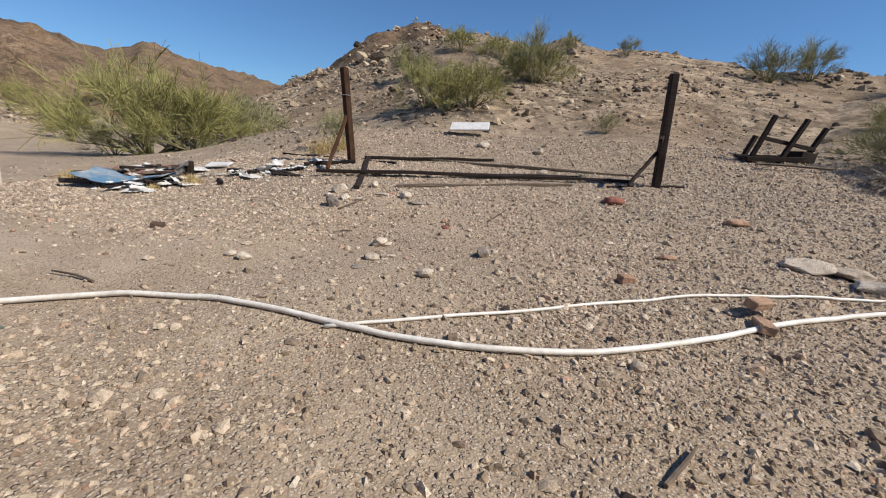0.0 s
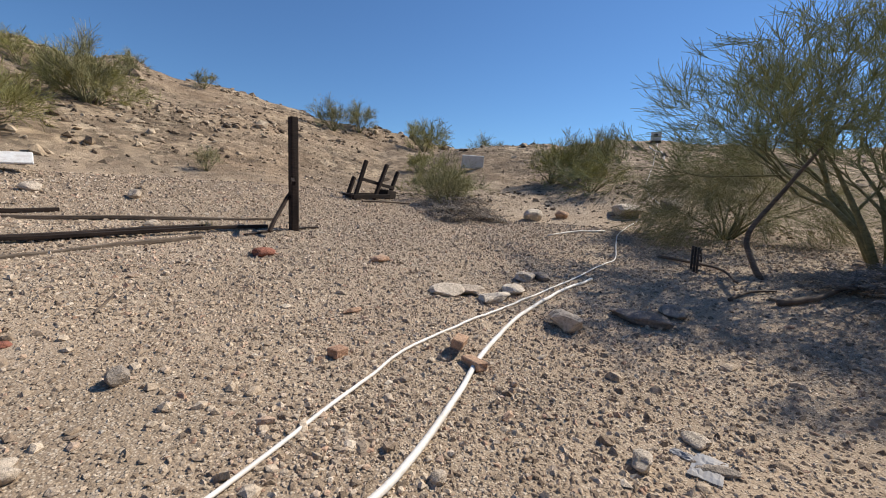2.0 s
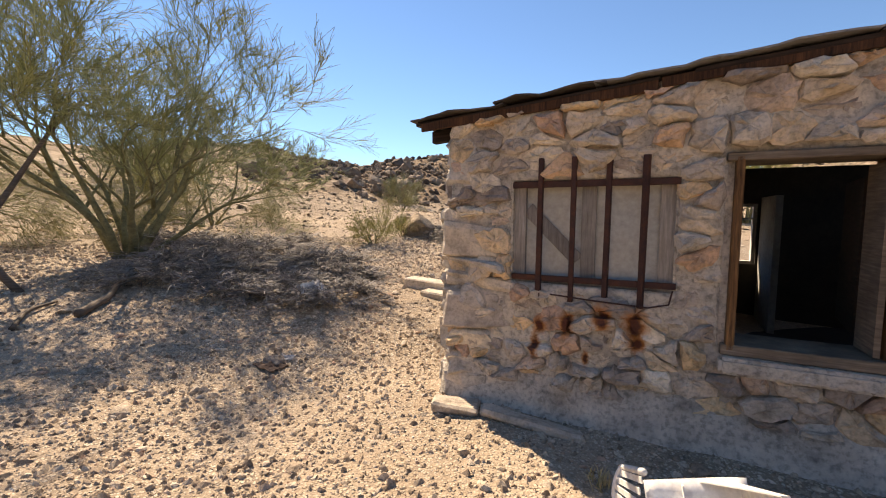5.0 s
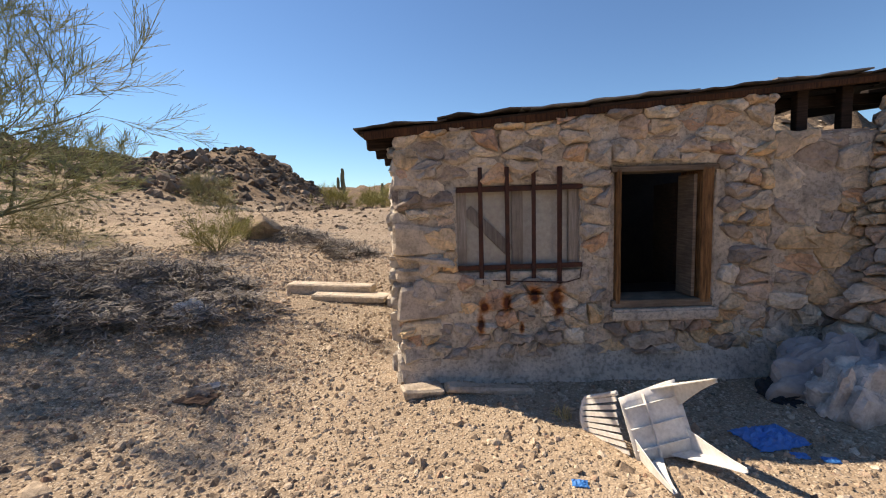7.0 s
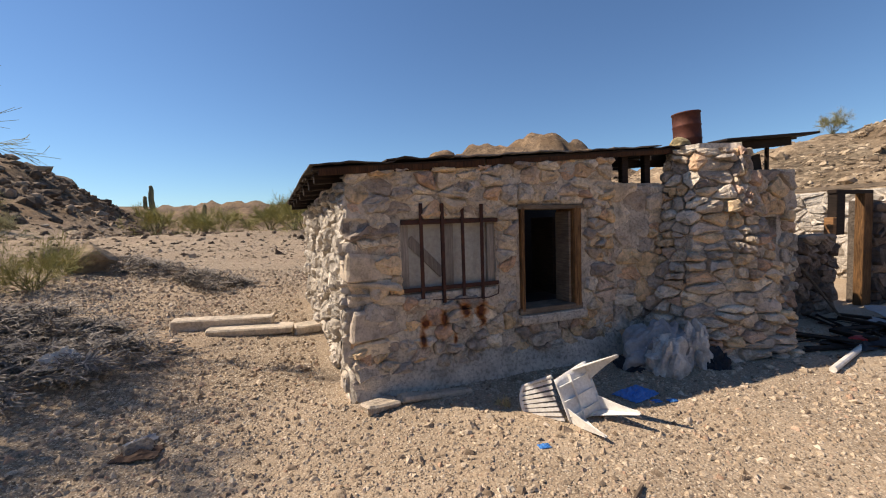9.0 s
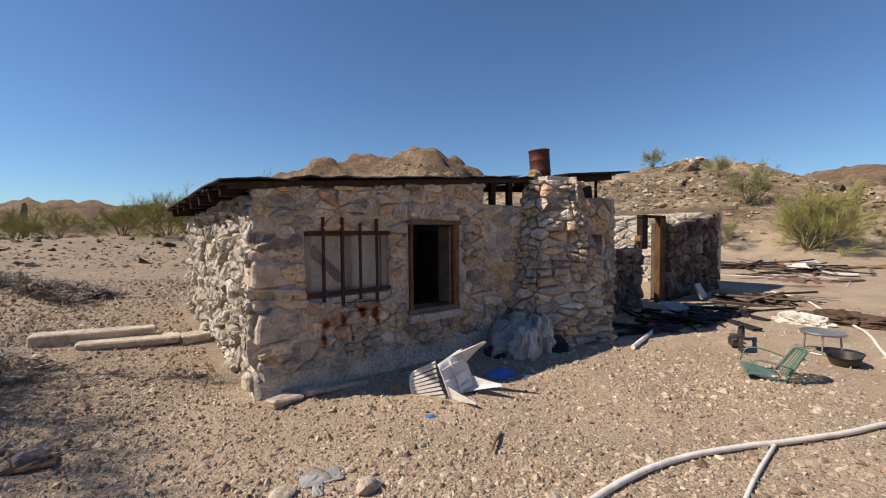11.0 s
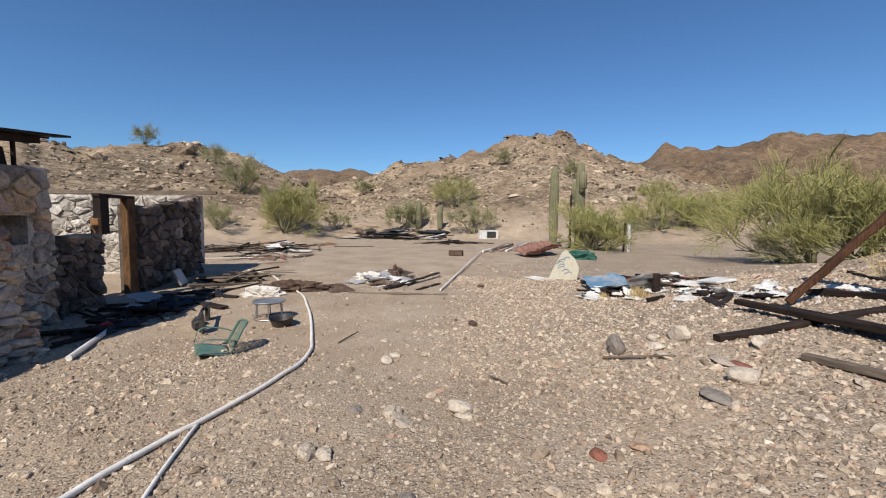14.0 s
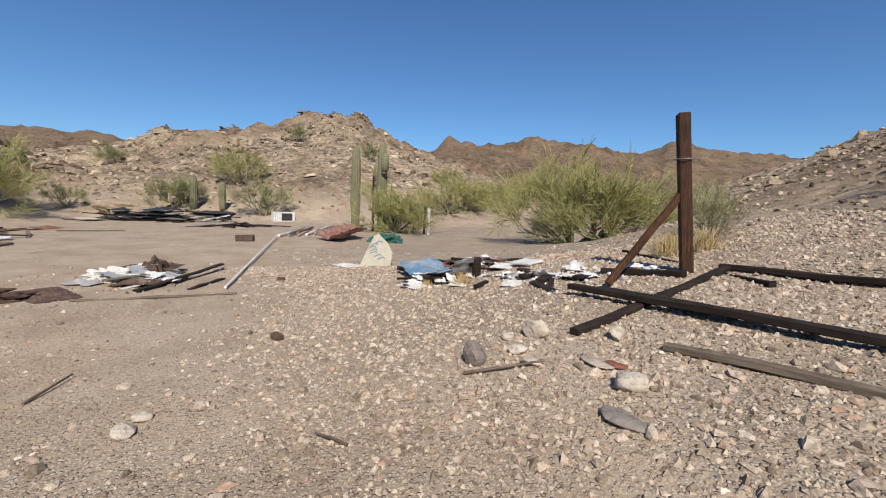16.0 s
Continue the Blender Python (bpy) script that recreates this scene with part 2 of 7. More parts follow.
def mat_rock(name, stops, island=False, scale=6.0, tint=0.5, rust=()):
    """Weathered stone: each piece takes its own colour from the stops."""
    m = Mat(name, 0.92)
    own = m.ramp(m.random(island), stops)
    vein = m.ramp(m.noise(scale, 8, 0.68), [(0.3, 0.5), (0.5, 1.0), (0.72, 1.35)])
    c = m.mix(1.0, own, vein, "MULTIPLY")
    spots = m.ramp(m.noise(scale * 7, 4), [(0.36, 0.6), (0.5, 1.0), (0.7, 1.15)])
    c = m.mix(tint, c, m.mix(1.0, c, spots, "MULTIPLY"))
    grime = m.ramp(m.noise(scale * 0.45, 9, 0.7), [(0.46, 0.0), (0.66, 0.5)])
    c = m.mix(grime, c, m.mix(1.0, c, (0.62, 0.60, 0.60), "MULTIPLY"))
    for (x, y, z), (sx, sz) in rust:
        mp = m.node("ShaderNodeMapping")
        mp.vector_type = "POINT"
        mp.inputs["Scale"].default_value = (1 / sx, 1 / 0.3, 1 / sz)
        mp.inputs["Location"].default_value = (-x / sx, -y / 0.3, -z / sz)
        m.link(m.co, mp.inputs["Vector"])
        ln = m.node("ShaderNodeVectorMath")
        ln.operation = "LENGTH"
        m.link(mp.outputs["Vector"], ln.inputs[0])
        d = m.math("ADD", ln.outputs["Value"], m.math("MULTIPLY", m.math("SUBTRACT", m.noise(14, 4), 0.5), 1.1))
        c = m.mix(m.ramp(d, [(0.45, 0.95), (1.0, 0.0)]), c, m.mix(m.ramp(d, [(0.3, 0.0), (0.6, 1.0)]), (0.10, 0.022, 0.009), (0.46, 0.17, 0.035)))
    m.color(c)
    m.bump(m.noise(scale * 1.2, 10, 0.72), 1.0, 0.22 / scale)
    m.bump(m.noise(scale * 14, 5), 0.5, 0.04 / scale)
    return m.m


def mat_wood(name, dark, light, axis=(1, 1, 14), rough=0.8):
    m = Mat(name, rough)
    grain = m.noise(5, 7, 0.65, axis)
    c = m.ramp(grain, [(0.3, dark), (0.55, tuple((a + b) / 2 for a, b in zip(dark, light))), (0.75, light)])
    c = m.mix(1.0, c, m.ramp(m.noise(2.2, 5), [(0.3, 0.55), (0.65, 1.15)]), "MULTIPLY")
    c = m.mix(1.0, c, m.ramp(m.random(), [(0.0, 0.75), (1.0, 1.2)]), "MULTIPLY")
    m.color(c)
    m.bump(grain, 0.6, 0.006)
    return m.m


def mat_plain(name, c, rough=0.6, metal=0.0, dirt=(0.33, 0.25, 0.18), dirty=0.35, scale=5.0, bump=0.25, spec=0.3):
    """A painted, plastic or metal surface with dust and wear."""
    m = Mat(name, rough, metal)
    m.b.inputs["Specular IOR Level"].default_value = spec
    n = m.noise(scale, 7, 0.65)
    c2 = m.mix(m.ramp(n, [(0.42, 0.0), (0.72, dirty)]), c, dirt)
    c2 = m.mix(1.0, c2, m.ramp(m.noise(scale * 6, 4), [(0.3, 0.82), (0.7, 1.1)]), "MULTIPLY")
    m.color(c2)
    m.bump(m.noise(scale * 8, 4), bump, 0.003)
    return m.m


def mat_twig(name, low, high):
    m = Mat(name, 0.8)
    c = m.ramp(m.random(True), [(0.0, low), (1.0, high)])
    m.color(m.mix(1.0, c, m.ramp(m.noise(3, 4), [(0.3, 0.7), (0.7, 1.2)]), "MULTIPLY"))
    return m.m


STONES = [(0.0, (0.33, 0.265, 0.22)), (0.16, (0.50, 0.42, 0.35)), (0.34, (0.58, 0.50, 0.41)), (0.52, (0.68, 0.55, 0.41)), (0.64, (0.76, 0.55, 0.33)), (0.74, (0.60, 0.39, 0.275)), (0.86, (0.70, 0.60, 0.49)), (1.0, (0.80, 0.70, 0.56))]
M_GROUND = mat_ground()
RUST = (((1.548, -0.60, 0.91), (0.085, 0.14)), ((1.35, -0.64, 0.87), (0.10, 0.16)), ((1.33, -0.64, 0.74), (0.07, 0.08)), ((1.79, -0.57, 0.83), (0.06, 0.12)), ((1.99, -0.53, 0.80), (0.075, 0.09)), ((2.02, -0.53, 0.64), (0.05, 0.14)), ((1.66, -0.6, 0.60), (0.035, 0.08)))
M_WALL = mat_rock("wall_stone", STONES, False, 6, 0.5, RUST)
M_STACK = mat_rock("fieldstone", STONES, False, 5)
M_MORTAR = mat_rock("lime_mortar", [(0.0, (0.58, 0.51, 0.43)), (1.0, (0.62, 0.55, 0.465))], False, 4, 0.9)
M_SMEAR = mat_rock("smeared_mortar", [(0.0, (0.57, 0.50, 0.42)), (1.0, (0.61, 0.54, 0.45))], False, 4, 0.9, RUST)
# Ruin front: its deep shade is put into the stone and mortar colours.
M_RUIN = mat_rock("shade_toned_ruin_stone", [(0.0, (0.10, 0.075, 0.06)), (0.5, (0.19, 0.145, 0.115)), (0.85, (0.28, 0.21, 0.165)), (1.0, (0.38, 0.31, 0.25))], False, 5)
M_RUINMORTAR = mat_rock("shade_toned_mortar", [(0.0, (0.13, 0.105, 0.085)), (1.0, (0.17, 0.14, 0.115))], False, 4, 0.9)
# Pale stone of the sun-facing walls: sunlit brightness is put into the colour.
M_PALE = mat_rock("sunlit_toned_stone", [(0.0, (0.44, 0.385, 0.32)), (1.0, (0.68, 0.62, 0.54))], False, 5)
M_GRAVEL = mat_rock("gravel", [(0.0, (0.20, 0.147, 0.105)), (0.3, (0.36, 0.278, 0.2)), (0.55, (0.49, 0.39, 0.288)), (0.8, (0.58, 0.475, 0.36)), (0.91, (0.42, 0.27, 0.188)), (1.0, (0.65, 0.56, 0.445))], True, 25)
M_SCREE = mat_rock("hill_rock", [(0.0, (0.08, 0.058, 0.042)), (0.35, (0.22, 0.16, 0.108)), (0.7, (0.39, 0.295, 0.198)), (1.0, (0.58, 0.465, 0.33))], True, 4)
M_DARKROCK = mat_rock("varnished_rock", [(0.0, (0.09, 0.065, 0.048)), (0.5, (0.20, 0.145, 0.10)), (1.0, (0.38, 0.28, 0.195))], True, 4)
M_BOULDER = mat_rock("pale_boulder", [(0.0, (0.50, 0.41, 0.32)), (1.0, (0.66, 0.57, 0.46))], False, 5)
M_GREYROCK = mat_rock("grey_slab", [(0.0, (0.24, 0.20, 0.17)), (1.0, (0.34, 0.29, 0.24))], False, 5)
M_REDROCK = mat_rock("red_rock", [(0.0, (0.26, 0.10, 0.07)), (1.0, (0.34, 0.15, 0.10))], False, 7)
M_BRICK = mat_rock("old_brick", [(0.0, (0.40, 0.24, 0.16)), (1.0, (0.46, 0.30, 0.20))], False, 9)
M_TIMBER = mat_wood("creosoted_timber", (0.010, 0.007, 0.006), (0.055, 0.034, 0.024))
M_BROWNPOST = mat_wood("stained_post", (0.022, 0.010, 0.006), (0.14, 0.062, 0.028), (13, 13, 1))
M_GREYWOOD = mat_wood("weathered_wood", (0.10, 0.075, 0.055), (0.27, 0.21, 0.155))
M_TANWOOD = mat_wood("bare_lumber", (0.17, 0.08, 0.035), (0.42, 0.23, 0.105))
M_JAMB = mat_wood("split_jamb_wood", (0.055, 0.026, 0.012), (0.36, 0.185, 0.075), (13, 13, 1))
M_SHUTTER = mat_wood("grey_shutter_wood", (0.19, 0.165, 0.145), (0.40, 0.36, 0.32), (13, 13, 1))
M_ROOF = mat_plain("tar_paper", (0.055, 0.045, 0.04), 0.9, 0, (0.20, 0.16, 0.13), 0.6, 3, 0.6)
M_ROOFTIN = mat_plain("faded_roll_roofing", (0.23, 0.22, 0.21), 0.75, 0.0, (0.14, 0.10, 0.08), 0.7, 4, 0.5)
M_IRON = mat_plain("rusty_iron", (0.060, 0.030, 0.025), 0.75, 0.3, (0.13, 0.05, 0.03), 0.7, 9, 0.5)
M_DRUM = mat_plain("rusted_drum", (0.115, 0.038, 0.026), 0.65, 0.35, (0.05, 0.022, 0.016), 0.8, 4, 0.4)
M_PVC = mat_plain("white_pvc", (0.82, 0.79, 0.73), 0.45, 0, (0.45, 0.36, 0.27), 0.5, 3, 0.1, 0.4)
M_WHITE = mat_plain("white_plastic", (0.78, 0.77, 0.74), 0.45, 0, (0.52, 0.45, 0.37), 0.5, 5, 0.1, 0.4)
M_WHITEPAINT = mat_plain("chipped_white_sheet", (0.70, 0.69, 0.66), 0.6, 0, (0.40, 0.33, 0.26), 0.5, 5, 0.2)
M_GREEN = mat_plain("green_plastic", (0.085, 0.17, 0.135), 0.5, 0, (0.30, 0.27, 0.21), 0.5, 5, 0.1, 0.4)
M_BLACK = mat_plain("black_plastic", (0.022, 0.022, 0.023), 0.55, 0, (0.16, 0.13, 0.10), 0.5, 5, 0.15, 0.4)
M_BLUE = mat_plain("faded_blue_steel", (0.115, 0.235, 0.34), 0.55, 0.1, (0.42, 0.40, 0.38), 0.9, 3, 0.2)
M_BLUETARP = mat_plain("blue_tarp", (0.03, 0.20, 0.55), 0.5, 0, (0.2, 0.3, 0.5), 0.4, 9, 0.3)
M_GREYTARP = mat_plain("grey_tarpaulin", (0.30, 0.30, 0.31), 0.7, 0, (0.45, 0.39, 0.33), 0.8, 3, 0.4)
M_LIGHTTARP = mat_plain("faded_tarpaulin", (0.62, 0.58, 0.53), 0.7, 0, (0.24, 0.19, 0.155), 0.85, 6, 0.5)
M_DARKCLOTH = mat_plain("dark_cloth", (0.025, 0.028, 0.035), 0.9, 0, (0.09, 0.08, 0.07), 0.7, 4, 0.4)
M_RAG = mat_plain("dirty_white_rag", (0.66, 0.63, 0.58), 0.9, 0, (0.36, 0.29, 0.22), 0.6, 5, 0.4)
M_CARPET = mat_plain("brown_rotten_carpet", (0.085, 0.052, 0.038), 0.95, 0, (0.18, 0.12, 0.085), 0.7, 6, 0.8)
M_REDBROWN = mat_plain("red_brown_sheet", (0.22, 0.095, 0.07), 0.7, 0, (0.33, 0.23, 0.17), 0.7, 4, 0.3)
M_RED = mat_plain("red_plastic", (0.36, 0.03, 0.035), 0.5, 0, (0.2, 0.1, 0.08), 0.4, 5, 0.1)
M_DARKGREEN = mat_plain("dark_green_net", (0.02, 0.10, 0.075), 0.7, 0, (0.1, 0.14, 0.1), 0.5, 8, 0.4)
M_STEEL = mat_plain("galvanised_steel", (0.42, 0.42, 0.42), 0.45, 0.7, (0.25, 0.18, 0.13), 0.6, 6, 0.2)
# Near-black interior plaster: the shade of the dim room is put into this colour.
M_DARKROOM = mat_plain("shade_dark_plaster", (0.045, 0.036, 0.03), 0.95, 0, (0.08, 0.06, 0.05), 0.5, 3, 0.4)
M_PLASTER = mat_plain("faded_plaster", (0.34, 0.34, 0.31), 0.9, 0, (0.2, 0.17, 0.14), 0.6, 3, 0.3)
M_BARK = mat_rock("palo_verde_bark", [(0.0, (0.20, 0.19, 0.10)), (1.0, (0.28, 0.26, 0.14))], False, 9)
M_TWIG = mat_twig("palo_verde_twigs", (0.19, 0.205, 0.085), (0.37, 0.375, 0.18))
M_GREENTWIG = mat_twig("green_desert_twigs", (0.22, 0.21, 0.07), (0.40, 0.375, 0.15))
M_OLIVE = mat_twig("olive_desert_twigs", (0.20, 0.195, 0.09), (0.40, 0.37, 0.20))
M_DEADTWIG = mat_twig("dead_grey_twigs", (0.15, 0.13, 0.112), (0.38, 0.335, 0.29))
M_STRAW = mat_twig("straw_grass", (0.42, 0.30, 0.13), (0.60, 0.47, 0.25))
M_DEADWOOD = mat_wood("dead_branch_wood", (0.09, 0.065, 0.048), (0.25, 0.19, 0.14))
M_CACTUS = mat_plain("saguaro_skin", (0.17, 0.165, 0.09), 0.75, 0, (0.27, 0.22, 0.14), 0.7, 2.5, 0.4)
M_GLASS = mat_plain("dusty_glass", (0.40, 0.40, 0.375), 0.25, 0, (0.40, 0.36, 0.31), 0.7, 4, 0.1, 0.5)


# ---- mesh helpers ----
def mesh_of(name, verts, faces, mat, smooth_shade=False):
    me = bpy.data.meshes.new(name)
    me.from_pydata([tuple(v) for v in verts], [], faces)
    me.materials.append(mat)
    if smooth_shade:
        me.shade_smooth()
    me.update()
    return me


def part(name, bm, material, parent, label="", smooth_shade=False):
    """Links a bmesh as one mesh object under a thing or a part."""
    bmesh.ops.recalc_face_normals(bm, faces=bm.faces)
    me = bpy.data.meshes.new(name)
    bm.to_mesh(me)
    bm.free()
    me.materials.append(material)
    if smooth_shade:
        me.shade_smooth()
    ob = new(name, me)
    if parent is not None:
        ob.parent = parent
    return tagged(ob, label)


def thing(name, m, label, category, group="", kind=""):
    ob = new(name)
    ob.empty_display_size = 0.1
    ob.matrix_world = m
    return tagged(ob, label, category, group, kind)


def on_ground(x, y, dz=0.0, rx=0, ry=0, rz=0):
    return pose(x, y, float(gz(x, y)) + dz, rx, ry, rz)


def box(bm, size, m=None, bevel=0.0, jitter=0.0, rng=random):
    """Adds a box, with worn edges, to bm."""
    b2 = bmesh.new()
    bmesh.ops.create_cube(b2, size=1)
    for v in b2.verts:
        v.co = Vector((v.co.x * size[0], v.co.y * size[1], v.co.z * size[2]))
        if jitter:
            v.co += Vector([rng.uniform(-jitter, jitter) for _ in range(3)])
    if bevel:
        bmesh.ops.bevel(b2, geom=b2.edges[:], offset=bevel, segments=1, affect="EDGES")
    join(bm, b2, m)


def join(bm, b2, m=None):
    if m is not None:
        bmesh.ops.transform(b2, matrix=m, verts=b2.verts)
    me = bpy.data.meshes.new("tmp")
    b2.to_mesh(me)
    b2.free()
    bm.from_mesh(me)
    bpy.data.meshes.remove(me)


def tube(verts, faces, pts, radii, sides):
    """Appends a tube along pts."""
    base = len(verts)
    up = Vector((0.13, 0.21, 0.97))
    for i, p in enumerate(pts):
        d = (pts[min(i + 1, len(pts) - 1)] - pts[max(i - 1, 0)])
        if d.length < 1e-6:
            d = Vector((0, 0, 1))
        a = d.cross(up)
        if a.length < 1e-4 * d.length:
            a = d.cross(Vector((1, 0, 0)))
        a.normalize()
        b = d.cross(a).normalized()
        for k in range(sides):
            an = 2 * math.pi * k / sides
            verts.append(p + (a * math.cos(an) + b * math.sin(an)) * radii[i])
    for i in range(len(pts) - 1):
        for k in range(sides):
            k2 = (k + 1) % sides
            faces.append((base + i * sides + k, base + i * sides + k2, base + (i + 1) * sides + k2, base + (i + 1) * sides + k))
    faces.append(tuple(base + k for k in range(sides - 1, -1, -1)))
    faces.append(tuple(base + (len(pts) - 1) * sides + k for k in range(sides)))


def spline(ctrl, step):
    """Points along a smooth curve through ctrl."""
    c = [Vector(p) for p in ctrl]
    c = [2 * c[0] - c[1]] + c + [2 * c[-1] - c[-2]]
    out = []
    for i in range(1, len(c) - 2):
        p0, p1, p2, p3 = c[i - 1:i + 3]
        n = max(2, int((p2 - p1).length / step))
        for k in range(n):
            t = k / n
            out.append(0.5 * (2 * p1 + (p2 - p0) * t + (2 * p0 - 5 * p1 + 4 * p2 - p3) * t * t + (3 * p1 - p0 - 3 * p2 + p3) * t ** 3))
    out.append(c[-2])
    return out


def rod(bm, a, b, r, sides=8):
    verts, faces = [], []
    tube(verts, faces, [Vector(a), Vector(b)], [r, r], sides)
    vs = [bm.verts.new(v) for v in verts]
    for f in faces:
        bm.faces.new([vs[i] for i in f])


def rod_path(bm, pts, radii, sides=6):
    verts, faces = [], []
    tube(verts, faces, [Vector(p) for p in pts], radii, sides)
    vs = [bm.verts.new(v) for v in verts]
    for f in faces:
        bm.faces.new([vs[i] for i in f])


def lump(bm, size, m=None, rng=random, subdiv=2, rough=0.2):
    """An angular stone."""
    b2 = bmesh.new()
    bmesh.ops.create_icosphere(b2, subdivisions=subdiv, radius=0.5)
    seed = Vector((rng.uniform(0, 50), rng.uniform(0, 50), rng.uniform(0, 50)))
    planes = [(Vector((rng.gauss(0, 1), rng.gauss(0, 1), rng.gauss(0, 0.8))).normalized(), rng.uniform(0.28, 0.42)) for _ in range(7)]
    for v in b2.verts:
        for n, d in planes:
            k = v.co.dot(n) - d
            if k > 0:
                v.co -= n * k * 0.9
        v.co *= 1 + rough * noise.noise(v.co * 3 + seed)
        v.co = Vector((v.co.x * size[0], v.co.y * size[1], v.co.z * size[2]))
    join(bm, b2, m)


def cloth(bm, w, d, h, m=None, n=18, seed=0, folds=3.0, edge=0.15):
    """A crumpled sheet lying in a heap: w by d, up to h high, with thickness."""
    off = Vector((seed * 7.3, seed * 3.1, seed * 1.7))
    grid = []
    for side in (0, 1):
        rows = []
        for i in range(n + 1):
            row = []
            for j in range(n + 1):
                a, b = i / n * 2 - 1, j / n * 2 - 1
                rim = max(0.0, 1 - max(abs(a), abs(b)) ** 2)
                q = Vector((a * folds, b * folds, 0)) + off
                z = h * (0.25 + 0.75 * rim) * (0.55 + 0.6 * noise.noise(q) + 0.3 * abs(noise.noise(q * 2.7)) + 0.22 * abs(noise.noise(q * 6.1)))
                out = 1 + edge * noise.noise(q * 0.7 + Vector((5, 5, 5)))
                row.append(bm.verts.new((a * w / 2 * out + 0.05 * w * noise.noise(q * 2), b * d / 2 * out + 0.05 * d * noise.noise(q * 2 + off), max(z, 0.002) + side * 0.006)))
            rows.append(row)
        grid.append(rows)
    fs = []
    for i in range(n):
        for j in range(n):
            for s in (0, 1):
                g = grid[s]
                fs.append(bm.faces.new((g[i][j], g[i + 1][j], g[i + 1][j + 1], g[i][j + 1])))
    ring = [(i, 0) for i in range(n)] + [(n, j) for j in range(n)] + [(i, n) for i in range(n, 0, -1)] + [(0, j) for j in range(n, 0, -1)]
    for k, (i, j) in enumerate(ring):
        i2, j2 = ring[(k + 1) % len(ring)]
        bm.faces.new((grid[0][i][j], grid[0][i2][j2], grid[1][i2][j2], grid[1][i][j]))
    if m is not None:
        bmesh.ops.transform(bm, matrix=m, verts=[v for s in grid for r in s for v in r])


def sheet(bm, w, d, thick=0.006, wave=0.0, waves=8, bend=0.0, m=None, n=24, ragged=0.03, seed=0):
    """A metal or board sheet: corrugated by wave, bent by bend, with a ragged rim."""
    grid = []
    for side in (0, 1):
        rows = []
        for i in range(n + 1):
            row = []
            for j in range(7):
                a, b = i / n - 0.5, j / 6 - 0.5
                z = wave * math.sin(a * waves * 2 * math.pi) + bend * (a * a * 4) + bend * 0.4 * noise.noise(Vector((a * 3, b * 3, seed)))
                rim = ragged * noise.noise(Vector((a * 9, b * 9, seed + 4)))
                row.append(bm.verts.new((a * w + rim * (abs(a) > 0.49), b * d + rim * (j in (0, 6)), z + side * thick)))
            rows.append(row)
        grid.append(rows)
    for i in range(n):
        for j in range(6):
            for s in (0, 1):
                g = grid[s]
                bm.faces.new((g[i][j], g[i + 1][j], g[i + 1][j + 1], g[i][j + 1]))
    ring = [(i, 0) for i in range(n)] + [(n, j) for j in range(6)] + [(i, 6) for i in range(n, 0, -1)] + [(0, j) for j in range(6, 0, -1)]
    for k, (i, j) in enumerate(ring):
        i2, j2 = ring[(k + 1) % len(ring)]
        bm.faces.new((grid[0][i][j], grid[0][i2][j2], grid[1][i2][j2], grid[1][i][j]))
    if m is not None:
        bmesh.ops.transform(bm, matrix=m, verts=[v for s in grid for r in s for v in r])


def crumple(bm, w, d, h, m=None, seed=0, folds=3.5):
    """A bunched-up sheet: a closed, sharply creased heap, w by d by h."""
    b2 = bmesh.new()
    bmesh.ops.create_icosphere(b2, subdivisions=5, radius=1.0)
    off = Vector((seed * 5.7, seed * 2.3, seed * 9.1))
    for v in b2.verts:
        q = v.co * folds * 0.5 + off
        q = q + Vector((noise.noise(q * 0.8), noise.noise(q * 0.8 + off), noise.noise(q * 0.8 - off))) * 0.7
        k = 0.78 + 0.22 * noise.noise(q * 0.7) + 0.5 * (abs(noise.noise(q)) - 0.2) + 0.2 * (abs(noise.noise(q * 2.3)) - 0.2) + 0.06 * abs(noise.noise(q * 5.2))
        v.co = v.co * k
        v.co = Vector((v.co.x * w / 2, v.co.y * d / 2, max(v.co.z * h, -0.02)))
    join(bm, b2, m)


# ---- ground ----
def build_ground():
    n_th = 680
    radii = [0.0]
    r = 0.12
    while r < 700:
        radii.append(r)
        r *= 1.028 if r < 40 else (1.02 if r < 130 else 1.04)
    radii = np.array(radii[1:])
    th = np.linspace(0, 2 * np.pi, n_th, endpoint=False)
    rr, tt = np.meshgrid(radii, th, indexing="ij")
    x, y = CX + rr * np.cos(tt), CY + rr * np.sin(tt)
    z = gz(x, y)
    co = np.stack([x, y, z], -1).reshape(-1, 3)
    co = np.vstack([co, [[CX, CY, float(gz(CX, CY))]]])
    nr = len(radii)
    i, j = np.meshgrid(np.arange(nr - 1), np.arange(n_th), indexing="ij")
    j2 = (j + 1) % n_th
    quads = np.stack([i * n_th + j, (i + 1) * n_th + j, (i + 1) * n_th + j2, i * n_th + j2], -1).reshape(-1, 4)
    cen = len(co) - 1
    tris = [(cen, k, (k + 1) % n_th) for k in range(n_th)]
    me = bpy.data.meshes.new("ground")
    me.from_pydata(co.tolist(), [], quads.tolist() + tris)
    me.materials.append(M_GROUND)
    me.shade_smooth()
    tagged(new("ground", me), "tan gravelly desert ground rising into bare rocky hills", "ground", kind="structure")


